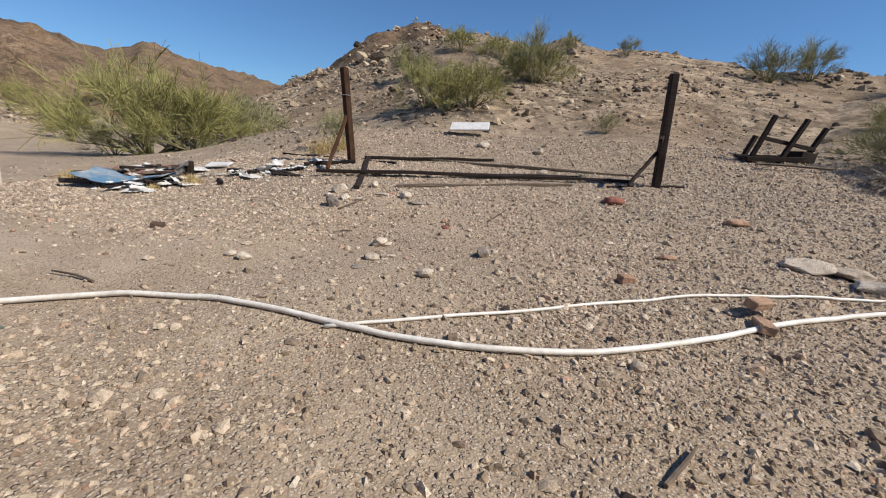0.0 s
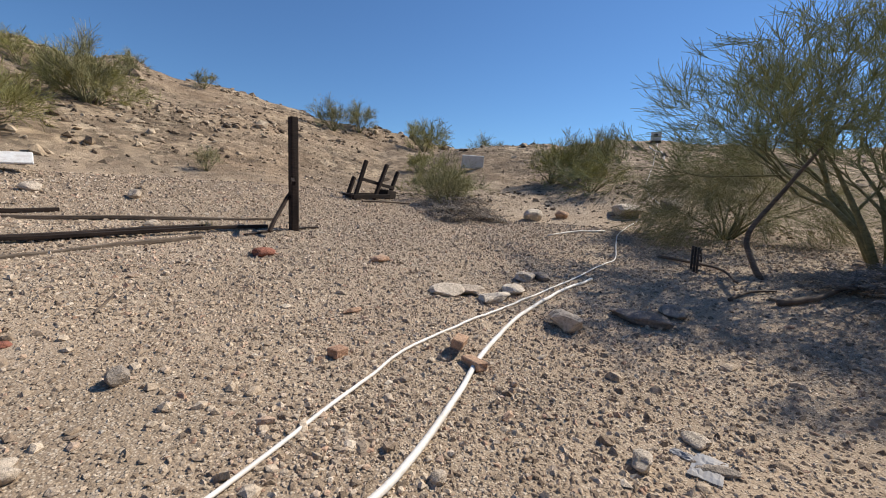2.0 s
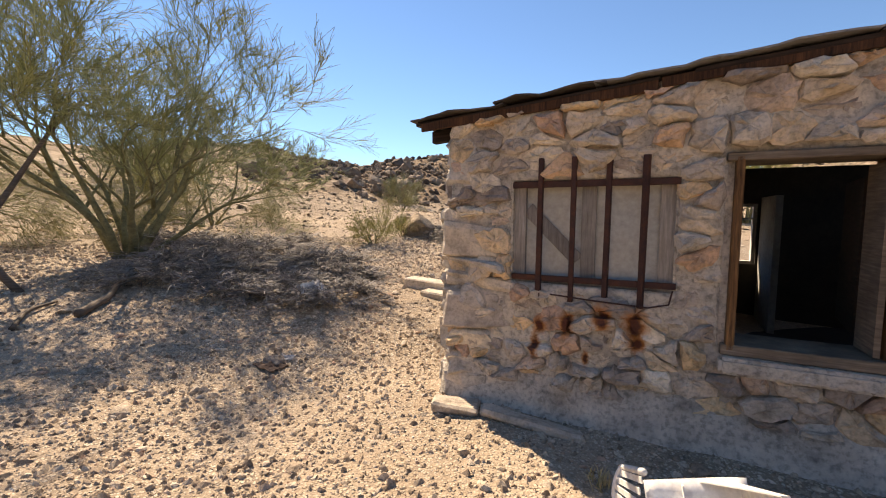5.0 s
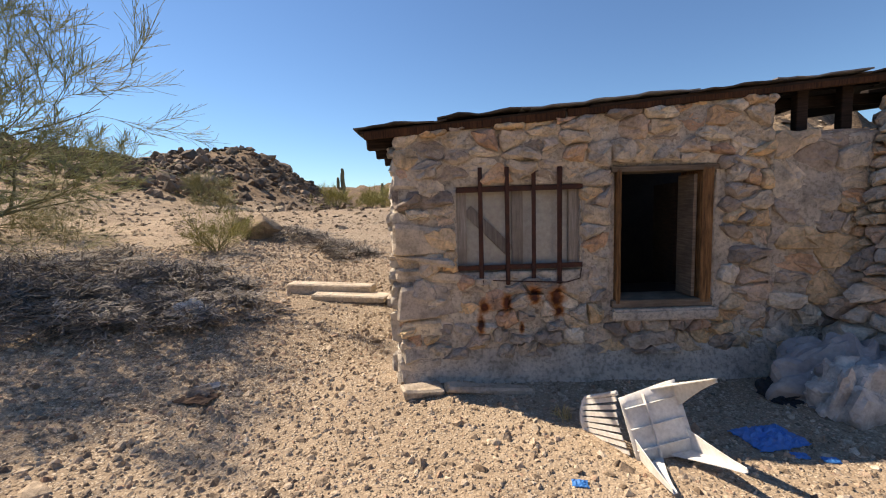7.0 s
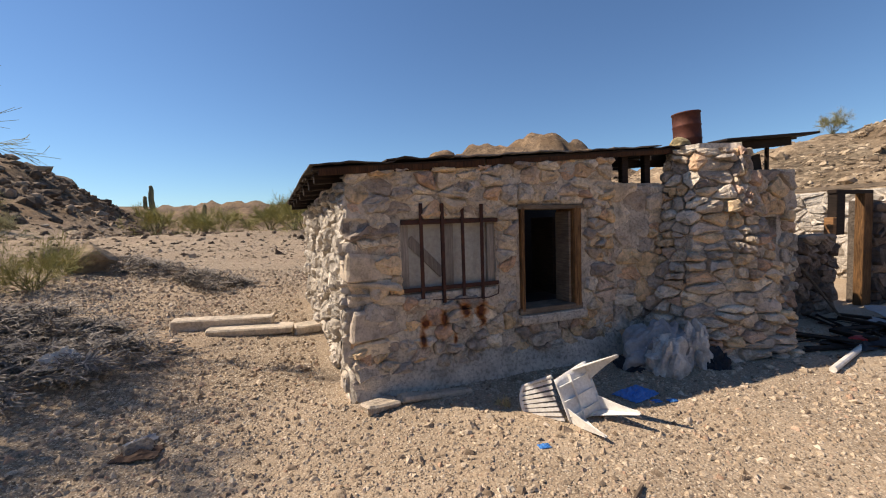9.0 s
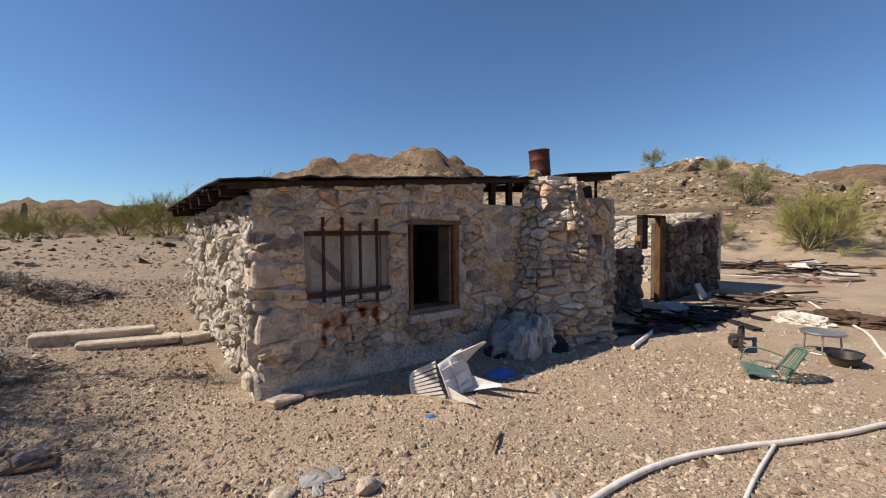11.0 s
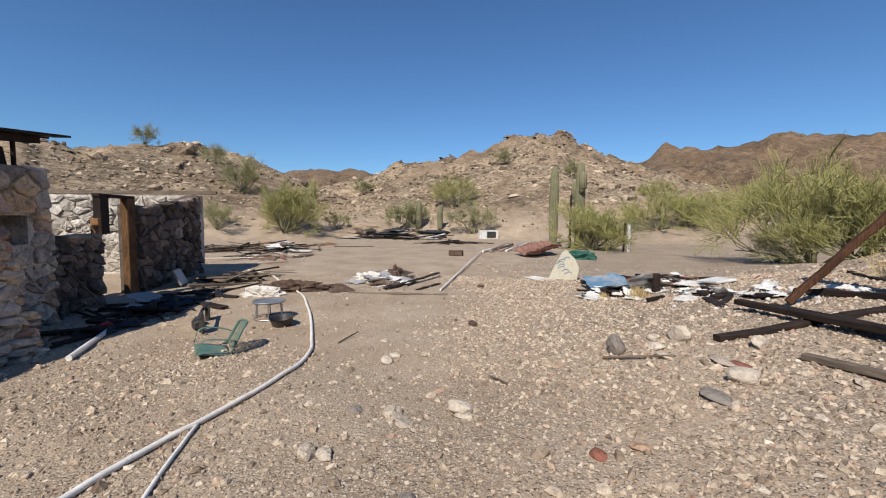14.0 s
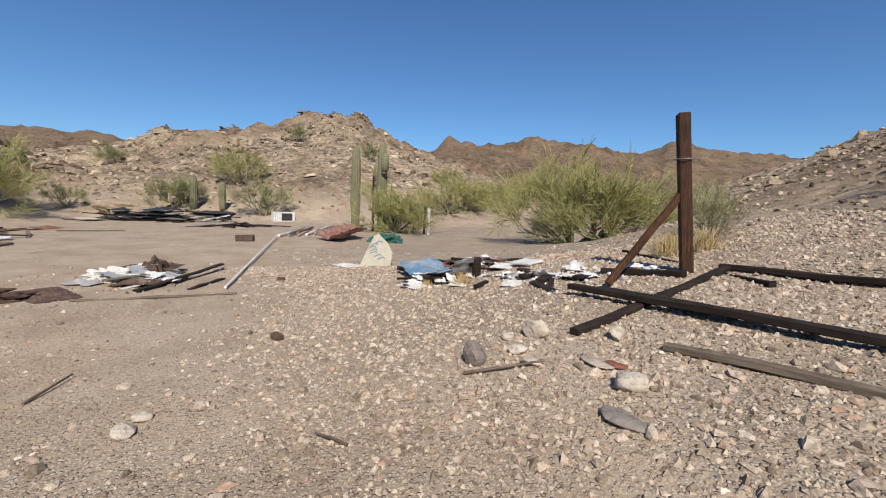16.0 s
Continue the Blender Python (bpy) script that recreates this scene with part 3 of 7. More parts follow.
PHI = (1 + 5 ** 0.5) / 2
I12_V = np.array([(-1, PHI, 0), (1, PHI, 0), (-1, -PHI, 0), (1, -PHI, 0), (0, -1, PHI), (0, 1, PHI), (0, -1, -PHI), (0, 1, -PHI), (PHI, 0, -1), (PHI, 0, 1), (-PHI, 0, -1), (-PHI, 0, 1)]) / 1.9
I12_F = np.array([(0, 11, 5), (0, 5, 1), (0, 1, 7), (0, 7, 10), (0, 10, 11), (1, 5, 9), (5, 11, 4), (11, 10, 2), (10, 7, 6), (7, 1, 8), (3, 9, 4), (3, 4, 2), (3, 2, 6), (3, 6, 8), (3, 8, 9), (4, 9, 5), (2, 4, 11), (6, 2, 10), (8, 6, 7), (9, 8, 1)])


def inside_cabin(x, y):
    dx, dy = x - C0[0], y - C0[1]
    u, v = dx * DU[0] + dy * DU[1], dx * NV[0] + dy * NV[1]
    return (u > -0.1) & (u < 13.4) & (v < 0.05) & (v > -4.8)


OCT_V = np.array([(0.95, -0.7, 0), (0.8, 0.75, 0), (-0.9, 0.65, 0), (-0.75, -0.8, 0), (0.45, -0.12, 0.85), (-0.42, 0.15, 0.75)], float)
OCT_F = np.array([(0, 1, 4), (1, 2, 5), (1, 5, 4), (2, 3, 5), (3, 0, 4), (3, 4, 5)])  # the buried underside is left off


def scatter_stones(name, x, y, size, mat, label, category, flat=0.55, sink=0.25, seed=1, chips=False):
    rng = np.random.default_rng(seed)
    base_v, base_f = (OCT_V, OCT_F) if chips else (I12_V, I12_F)
    nv = len(base_v)
    keep = ~inside_cabin(x, y)
    x, y, size = x[keep], y[keep], size[keep]
    n = len(x)
    v = base_v[None] * (1 + rng.normal(0, 0.16, (n, nv, 1))) * (1 + rng.normal(0, 0.10, (n, nv, 3)))
    sc = np.stack([rng.uniform(0.8, 1.45, n), rng.uniform(0.65, 1.1, n), rng.uniform(flat * 0.6, flat * 1.4, n)], -1)
    v = v * (sc * size[:, None])[:, None, :]
    tilt = rng.normal(0, 0.16, (n, 1))
    v[:, :, 2] += v[:, :, 0] * tilt
    a = rng.uniform(0, 2 * np.pi, (n, 1))
    vx, vy = v[:, :, 0] * np.cos(a) - v[:, :, 1] * np.sin(a), v[:, :, 0] * np.sin(a) + v[:, :, 1] * np.cos(a)
    z = gz(x, y) + size * sc[:, 2] * (1 - 2 * sink) * 0.6
    co = np.stack([vx + x[:, None], vy + y[:, None], v[:, :, 2] + z[:, None]], -1).reshape(-1, 3)
    f = (base_f[None] + (np.arange(n) * nv)[:, None, None]).reshape(-1, 3)
    me = bpy.data.meshes.new(name)
    me.from_pydata(co.tolist(), [], f.tolist())
    me.materials.append(mat)
    tagged(new(name, me), label, category, kind="stuff")


def build_gravel():
    rng = np.random.default_rng(4)
    n = 34000
    r = 0.02 + 15 * rng.random(n) ** 1.15
    th = rng.uniform(0, 2 * np.pi, n)
    x, y = 1.0 + r * np.cos(th), 3.2 + r * np.sin(th)
    dense = 0.5 + 0.5 * fbm(x, y, 2.6, 3, 31)
    west_road = smooth((-x - 1.5) / 4) * smooth((6.5 - y) / 3)
    keep = rng.random(n) < np.clip(dense + 0.45 * smooth((x + 1) / 5) + 0.3 * smooth((y - 4) / 3) - 0.9 * west_road, 0.04, 1)
    x, y, r = x[keep], y[keep], r[keep]
    size = np.clip(0.0098 * (1 + 0.07 * r) * np.exp(rng.normal(0, 0.55, len(x))), 0.006, 0.05)
    scatter_stones("gravel", x, y, size, M_GRAVEL, "loose tan and brown gravel scattered over the dirt", "gravel", 0.6, 0.35, 5)
    n = 250000
    r = 0.02 + 11 * rng.random(n) ** 0.72
    th = rng.uniform(0, 2 * np.pi, n)
    x, y = 1.0 + r * np.cos(th), 3.2 + r * np.sin(th)
    west_road = smooth((-x - 1.5) / 4) * smooth((6.5 - y) / 3)
    keep = rng.random(n) < np.clip(0.45 + 0.6 * fbm(x, y, 1.9, 3, 41) + 0.35 * smooth((x + 1) / 5) + 0.8 * smooth((y - 4) / 2) - 0.8 * west_road, 0.06, 1)
    x, y, r = x[keep], y[keep], r[keep]
    bed = smooth((y - 4.2) / 1.8) * smooth((x + 5) / 3)
    size = np.clip(0.0074 * (1 + 0.09 * r) * (1 + 0.12 * bed) * np.exp(rng.normal(0, 0.52, len(x))), 0.004, 0.036)
    scatter_stones("stone_chips", x, y, size, M_GRAVEL, "sharp tan stone chips covering the ground", "gravel", 0.95, 0.5, 15, True)
    n = 1300
    r = 2 + 16 * rng.random(n) ** 0.8
    th = rng.uniform(0, 2 * np.pi, n)
    x, y = 1.0 + r * np.cos(th), 3.2 + r * np.sin(th)
    west_road = smooth((-x - 1.5) / 4) * smooth((6.5 - y) / 3)
    keep = (rng.random(n) > 0.85 * west_road) & (np.hypot(x - 1.2, y - 2.6) > 1.2)
    scatter_stones("cobbles", x[keep], y[keep], np.clip(0.026 * np.exp(rng.normal(0, 0.5, keep.sum())), 0.015, 0.09), M_GRAVEL, "fist-sized brown stones lying on the gravel", "stones", 0.6, 0.3, 6)
    # hillsides
    n = 26000
    r = 11 + 62 * rng.random(n) ** 1.15
    th = rng.uniform(0, 2 * np.pi, n)
    x, y = CX + r * np.cos(th), CY + r * np.sin(th)
    z = ground_z(x, y)
    clump = fbm(x, y, 7, 4, 17)
    keep = (z > 1.0) & (rng.random(n) < np.clip(0.42 + 1.1 * clump, 0.08, 1))
    x, y, r, clump = x[keep], y[keep], r[keep], clump[keep]
    size = np.clip((0.008 + 0.0026 * r) * np.exp(rng.normal(0, 0.5, len(x))) * (0.8 + 0.8 * np.clip(clump, 0, 1)), 0.03, 1.6)
    scatter_stones("hill_rocks", x, y, size, M_SCREE, "dark varnished and tan rocks strewn over the hillsides", "rocks", 0.75, 0.35, 8)
    n = 2800
    r = 24 + 24 * rng.random(n)
    th = np.radians(rng.uniform(-66, -28, n))
    x, y = CX + r * np.cos(th), CY + r * np.sin(th)
    keep = (ground_z(x, y) > 1.2) & (rng.random(n) < np.clip(0.25 + (r - 26) / 24 + 0.6 * fbm(x, y, 6, 3, 47), 0.03, 1))
    x, y = x[keep], y[keep]
    scatter_stones("ridge_rocks", x, y, np.clip(0.16 * np.exp(rng.normal(0, 0.55, len(x))), 0.06, 0.7), M_DARKROCK, "dark varnished rocks along the crest of the ridge", "rocks", 0.8, 0.3, 38)
    n = 90000
    r = 12 + 85 * rng.random(n) ** 1.1
    th = rng.uniform(0, 2 * np.pi, n)
    x, y = CX + r * np.cos(th), CY + r * np.sin(th)
    keep = (ground_z(x, y) > 0.9) & (rng.random(n) < np.clip(0.5 + 0.9 * fbm(x, y, 9, 4, 27), 0.06, 1))
    x, y, r = x[keep], y[keep], r[keep]
    size = np.clip((0.008 + 0.0021 * r) * np.exp(rng.normal(0, 0.5, len(x))), 0.02, 1.2)
    scatter_stones("hill_stones", x, y, size, M_SCREE, "pinkish tan stones covering the slopes", "rocks", 0.8, 0.6, 28, True)


# ---- plan of the cabin: along the front, out from it, up ----
C0 = (2.85, -0.40)
DU = (-0.98081, -0.19496)
NV = (-0.19496, 0.98081)


def cab(u, v, z):
    return Vector((C0[0] + DU[0] * u + NV[0] * v, C0[1] + DU[1] * u + NV[1] * v, z))


def prism(bm, corners, lo, hi):
    """An upright prism over corners given in the cabin's plan; hi may be a list of heights."""
    his = hi if isinstance(hi, (list, tuple)) else [hi] * len(corners)
    a = [bm.verts.new(cab(u, v, lo)) for u, v in corners]
    b = [bm.verts.new(cab(u, v, h)) for (u, v), h in zip(corners, his)]
    n = len(corners)
    bm.faces.new(a[::-1])
    bm.faces.new(b)
    for i in range(n):
        bm.faces.new((a[i], a[(i + 1) % n], b[(i + 1) % n], b[i]))


def bar(bm, p, q, w, h, bevel=0.004, twist=0.0, rng=random, jitter=0.004):
    """A squared timber from p to q (world points), w wide and h deep."""
    p, q = Vector(p), Vector(q)
    m = Matrix.Translation((p + q) / 2) @ (q - p).to_track_quat("X", "Z").to_matrix().to_4x4() @ pose(0, 0, 0, twist)
    box(bm, ((q - p).length, w, h), m, bevel, jitter, rng)


def clip(poly, px, py, nx, ny):
    """Keeps the side of poly where (p - (px, py)) . n <= 0."""
    out = []
    for i, a in enumerate(poly):
        b = poly[(i + 1) % len(poly)]
        da, db = (a[0] - px) * nx + (a[1] - py) * ny, (b[0] - px) * nx + (b[1] - py) * ny
        if da <= 0:
            out.append(a)
        if (da < 0 < db) or (db < 0 < da):
            t = da / (da - db)
            out.append((a[0] + (b[0] - a[0]) * t, a[1] + (b[1] - a[1]) * t))
    return out


def rubble(parent, place, a0, a1, b0, b1, n, mat, holes=(), top=None, depth=(0.03, 0.09), gap=0.014, aspect=1.7, seed=0, flush=0.0):
    """Irregular stones, each an object of its own, over the face place(a, b, d): a along, b up, d outwards."""
    rng = random.Random(seed)
    pts = []
    tries = 0
    want = math.sqrt((a1 - a0) * (b1 - b0) / n)
    while len(pts) < n and tries < n * 40:
        tries += 1
        p = (rng.uniform(a0, a1), rng.uniform(b0, b1))
        r = want * rng.choice((0.32, 0.45, 0.6, 0.85, 1.2, 1.5))
        if all(((p[0] - q[0]) / aspect ** 0.5) ** 2 + ((p[1] - q[1]) * aspect ** 0.5) ** 2 > (0.5 * (r + q[2])) ** 2 for q in pts):
            pts.append((*p, r))
    count = 0
    for p in pts:
        poly = [(a0, b0), (a1, b0), (a1, b1), (a0, b1)]
        for q in pts:
            if q is p or abs(q[0] - p[0]) > 4 * want * aspect or abs(q[1] - p[1]) > 4 * want:
                continue
            # bisector in the stretched plane
            nx, ny = (q[0] - p[0]) / aspect, (q[1] - p[1]) * aspect
            poly = clip(poly, (p[0] + q[0]) / 2, (p[1] + q[1]) / 2, nx, ny)
            if len(poly) < 3:
                break
        if len(poly) < 3:
            continue
        for h in holes:
            if h[0] < p[0] < h[1] and h[2] < p[1] < h[3]:
                poly = []
                break
            cand = []
            for px, py, nx, ny in ((h[0], 0, 1, 0), (h[1], 0, -1, 0), (0, h[2], 0, 1), (0, h[3], 0, -1)):
                if (p[0] - px) * nx + (p[1] - py) * ny <= 0:
                    cand.append(clip(poly, px, py, nx, ny))
            overlaps = max(v[0] for v in poly) > h[0] and min(v[0] for v in poly) < h[1] and max(v[1] for v in poly) > h[2] and min(v[1] for v in poly) < h[3]
            if overlaps and cand:
                poly = max(cand, key=lambda c: area_of(c))
        if len(poly) < 3:
            continue
        if top:
            s = (top(a1) - top(a0)) / (a1 - a0)
            poly = clip(poly, p[0], top(p[0]), -s, 1)
        if len(poly) < 3 or area_of(poly) < 0.0012:
            continue
        # drop very short edges, then round off the outline
        cx, cy = sum(v[0] for v in poly) / len(poly), sum(v[1] for v in poly) / len(poly)
        ring = []
        for i, v in enumerate(poly):
            w = poly[(i + 1) % len(poly)]
            ln = math.hypot(w[0] - v[0], w[1] - v[1])
            if ln < 0.02:
                continue
            wob = min(0.014, ln * 0.12)
            ring += [(v[0] * (1 - f) + w[0] * f + rng.uniform(-wob, wob), v[1] * (1 - f) + w[1] * f + rng.uniform(-wob, wob)) for f in ((0.16, 0.5, 0.84) if ln > 0.09 else (0.2, 0.8))]
        if len(ring) < 5:
            continue
        h = rng.uniform(*depth) if rng.random() > flush else rng.uniform(0.004, 0.02)
        edge = rng.uniform(0.006, 0.024)
        tilt_a, tilt_b = rng.uniform(-0.25, 0.25), rng.uniform(-0.3, 0.2)
        verts, faces = [], []
        for k, (inset, d) in enumerate(((gap, -0.03), (gap * 1.1, h * 0.55), (gap * 1.1 + edge, h * 0.95), (0.45 * math.sqrt(area_of(poly)), h + rng.uniform(0.0, 0.018)))):
            for v in ring:
                rad = math.hypot(v[0] - cx, v[1] - cy) or 1e-6
                f = max(0.3 if k > 2 else 0.45, 1 - inset / rad)
                a, b = cx + (v[0] - cx) * f, cy + (v[1] - cy) * f
                j = (0, 0.007, 0.009, 0.016)[k]
                dd = d + (k > 0) * ((a - cx) * tilt_a + (b - cy) * tilt_b) + rng.uniform(-j, j)
                verts.append(place(a + rng.uniform(-j, j), b + rng.uniform(-j, j), dd))
        m = len(ring)
        verts.append(place(cx, cy, h + rng.uniform(-0.006, 0.022)))
        for k in range(3):
            for i in range(m):
                faces.append((k * m + i, k * m + (i + 1) % m, (k + 1) * m + (i + 1) % m, (k + 1) * m + i))
        faces += [(3 * m + i, 3 * m + (i + 1) % m, 4 * m) for i in range(m)]
        me = bpy.data.meshes.new("stone")
        me.from_pydata(verts, [], faces)
        b2 = bmesh.new()
        b2.from_mesh(me)
        bmesh.ops.recalc_face_normals(b2, faces=b2.faces)
        mid = place(cx, cy, 0)
        out = place(cx, cy, 1) - mid
        if b2.faces and sum(f.normal.dot(out) * f.calc_area() for f in b2.faces) < 0:
            bmesh.ops.reverse_faces(b2, faces=b2.faces)
        b2.to_mesh(me)
        b2.free()
        me.materials.append(mat)
        ob = new("stone", me)
        ob.parent = parent
        count += 1
    return count


def smear(parent, u0, u1, z0, z1, holes, base, seed):
    """Uneven mortar spread between and partly over the stones of a wall."""
    bm = bmesh.new()
    st = 0.035
    nu, nz = int((u1 - u0) / st), int((z1 - z0) / st)
    grid = {}
    for i in range(nu + 1):
        for j in range(nz + 1):
            u, z = u0 + (u1 - u0) * i / nu, z0 + (z1 - z0) * j / nz
            z = min(z, roof_z(u) - 0.02)
            q = Vector((u, z, seed))
            d = 0.010 + 0.032 * noise.noise(q * 2.1) + 0.020 * noise.noise(q * 5.5) + 0.010 * noise.noise(q * 15)
            grid[i, j] = bm.verts.new(cab(u, base + max(d, 0.003), z))
    for i in range(nu):
        for j in range(nz):
            a, b, c, e = (grid[k] for k in ((i, j), (i + 1, j), (i + 1, j + 1), (i, j + 1)))
            u, z = u0 + (u1 - u0) * (i + 0.5) / nu, z0 + (z1 - z0) * (j + 0.5) / nz
            if z > roof_z(u) - 0.03 or any(h[0] < u < h[1] and h[2] < z < h[3] for h in holes):
                continue
            bm.faces.new((a, b, c, e))
    for v in [v for v in bm.verts if not v.link_faces]:
        bm.verts.remove(v)
    rim = [e for e in bm.edges if e.is_boundary]
    made = bmesh.ops.extrude_edge_only(bm, edges=rim)["geom"]
    back = Vector((NV[0], NV[1], 0)) * -0.06
    for v in [g for g in made if isinstance(g, bmesh.types.BMVert)]:
        v.co += back
    part("mortar", bm, M_SMEAR, parent, "", True)


def quoins(parent):
    """Large squared stones bonded into the corner of the front and the end wall."""
    rng = random.Random(17)
    z = 0.12
    while z < 2.2:
        h = rng.uniform(0.10, 0.30)
        lu, lv = (rng.uniform(0.4, 0.6), rng.uniform(0.24, 0.34)) if rng.random() < 0.6 else (rng.uniform(0.25, 0.34), rng.uniform(0.4, 0.6))
        out = rng.uniform(0.0, 0.085)
        bm = bmesh.new()
        box(bm, (lu, lv, h - 0.012), None, 0.025, 0.05, rng)
        bmesh.ops.subdivide_edges(bm, edges=bm.edges[:], cuts=1, use_grid_fill=True)
        for v in bm.verts:
            v.co += Vector((noise.noise(v.co * 8 + Vector((z, 0, 0))), noise.noise(v.co * 8 + Vector((0, z, 4))), noise.noise(v.co * 8 + Vector((7, 0, z))))) * 0.04
        m = Matrix.Translation(cab(0.12 + lu / 2 - out * 0.8, -lv / 2 + out, z + h / 2)) @ pose(0, 0, 0, rng.uniform(-3, 3), rng.uniform(-3, 3), math.degrees(math.atan2(DU[1], DU[0])) + rng.uniform(-9, 9))
        bmesh.ops.transform(bm, matrix=m, verts=bm.verts)
        part("stone", bm, M_WALL, parent)
        z += h


def area_of(poly):
    return abs(sum(a[0] * b[1] - b[0] * a[1] for a, b in zip(poly, poly[1:] + poly[:1]))) / 2 if len(poly) > 2 else 0


WIN = (0.64, 1.74, 1.10, 1.90)
HATCH = (2.05, 2.89, 0.79, 2.0)


def roof_z(u, v=0.0):
    """Underside of the roof boards."""
    return 2.38 + 0.080 * max(u, -0.4) + 0.05 * v


def build_cabin():
    # front wall, with the barred window and the open hatch
    bm = bmesh.new()
    T = -0.38
    for u0, u1, lo, hi in ((0.13, WIN[0], -0.15, None), (WIN[0], WIN[1], -0.15, WIN[2]), (WIN[0], WIN[1], WIN[3], None), (WIN[1], HATCH[0], -0.15, None), (HATCH[0], HATCH[1], -0.15, HATCH[2]), (HATCH[0], HATCH[1], HATCH[3], None), (HATCH[1], 3.42, -0.15, None), (3.42, 4.4, -0.15, 2.27)):
        tops = [roof_z(u0), roof_z(u1), roof_z(u1), roof_z(u0)] if hi is None else hi
        prism(bm, ((u0, 0.0), (u1, 0.0), (u1, T), (u0, T)), lo, tops)
    w = tagged(part("wall_north", bm, M_MORTAR, None), "mortared rubble stone front wall of the old cabin, rust-stained", "wall", kind="structure")
    rubble(w, lambda a, b, d: cab(a, d, b), 0.10, 3.42, 0.33, 2.66, 285, M_WALL, (WIN, (HATCH[0] - 0.05, HATCH[1] + 0.05, HATCH[2] - 0.05, HATCH[3] + 0.05)), lambda a: roof_z(a) - 0.05, (0.03, 0.10), 0.007, 1.6, 3, 0.28)
    smear(w, 0.13, 3.42, 0.2, 2.66, (WIN, (HATCH[0] - 0.03, HATCH[1] + 0.03, HATCH[2] - 0.03, HATCH[3] + 0.03)), 0.0, 4)
    w2 = tagged(part("wall_recess", prism_bm((3.42, 0.004), (4.3, 0.004), (4.3, -0.3), (3.42, -0.3), -0.1, 2.262), M_MORTAR, None), "stone and mortar wall beside the chimney stack", "wall", kind="structure")
    rubble(w2, lambda a, b, d: cab(a, d + 0.004, b), 3.42, 4.3, 0.0, 2.3, 46, M_STACK, (), None, (0.02, 0.07), 0.008, 1.4, 13, 0.35)
    smear(w2, 3.42, 4.3, 0.0, 2.25, (), 0.004, 9)
    # rough footing along the foot of the front
    bm = bmesh.new()
    n = 40
    rows = []
    for i in range(n + 1):
        u = 0.07 + i / n * 4.1
        k = 0.10 + 0.05 * noise.noise(Vector((u * 2.2, 0, 3)))
        top = 0.42 + 0.10 * noise.noise(Vector((u * 1.7, 5, 3))) - 0.05 * (u > 2)
        rows.append([bm.verts.new(cab(u, -0.05, top + 0.06)), bm.verts.new(cab(u, 0.035, top)), bm.verts.new(cab(u, k * 0.6, top - 0.14)), bm.verts.new(cab(u, k, 0.12)), bm.verts.new(cab(u, k + 0.06, -0.1)), bm.verts.new(cab(u, -0.05, -0.1))])
    for a, b in zip(rows, rows[1:]):
        for k in range(6):
            bm.faces.new((a[k], b[k], b[(k + 1) % 6], a[(k + 1) % 6]))
    bm.faces.new(rows[0])
    bm.faces.new(rows[-1][::-1])
    tagged(part("footing", bm, M_MORTAR, None, "", True), "crumbling grey mortar footing along the stone wall", "footing", kind="structure")
    # east end wall
    bm = bmesh.new()
    prism(bm, ((0.15, T), (0.42, T), (0.42, -4.3), (0.15, -4.3)), -0.1, [2.3, 2.33, 2.12, 2.1])
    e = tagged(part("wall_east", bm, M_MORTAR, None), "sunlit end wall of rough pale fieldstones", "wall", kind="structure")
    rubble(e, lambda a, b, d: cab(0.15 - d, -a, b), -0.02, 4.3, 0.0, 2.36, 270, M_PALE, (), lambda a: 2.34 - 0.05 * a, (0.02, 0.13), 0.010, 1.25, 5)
    quoins(w)
    # back and far side, closing the room
    bm = bmesh.new()
    for u0, u1, lo, hi in ((0.38, 2.05, -0.1, 2.3), (2.05, 2.93, -0.1, 0.98), (2.05, 2.93, 1.82, 2.3), (2.93, 7.0, -0.1, 2.3)):
        prism(bm, ((u0, -4.3), (u1, -4.3), (u1, -3.95), (u0, -3.95)), lo, hi)
    prism(bm, ((6.65, 0.0), (7.0, 0.0), (7.0, -3.95), (6.65, -3.95)), -0.1, 2.3)
    tagged(part("wall_back", bm, M_DARKROOM, None), "stone walls inside the cabin, coloured dark for the dim room", "wall", kind="structure")
    bm = bmesh.new()
    prism(bm, ((0.38, T), (6.65, T), (6.65, -3.95), (0.38, -3.95)), -0.1, 0.2)
    tagged(part("floor", bm, M_DARKROOM, None), "dirt floor of the cabin, coloured dark for the dim room", "floor", kind="structure")
    bm = bmesh.new()
    prism(bm, ((2.96, -3.2), (3.03, -3.2), (3.03, -3.94), (2.96, -3.94)), 0.2, 1.9)
    tagged(part("partition", bm, M_PLASTER, None), "faded grey plaster partition inside the dark room", "wall", kind="structure")
    build_roof()
    build_stack()


def prism_bm(a, b, c, d, lo, hi):
    bm = bmesh.new()
    prism(bm, (a, b, c, d), lo, hi)
    return bm


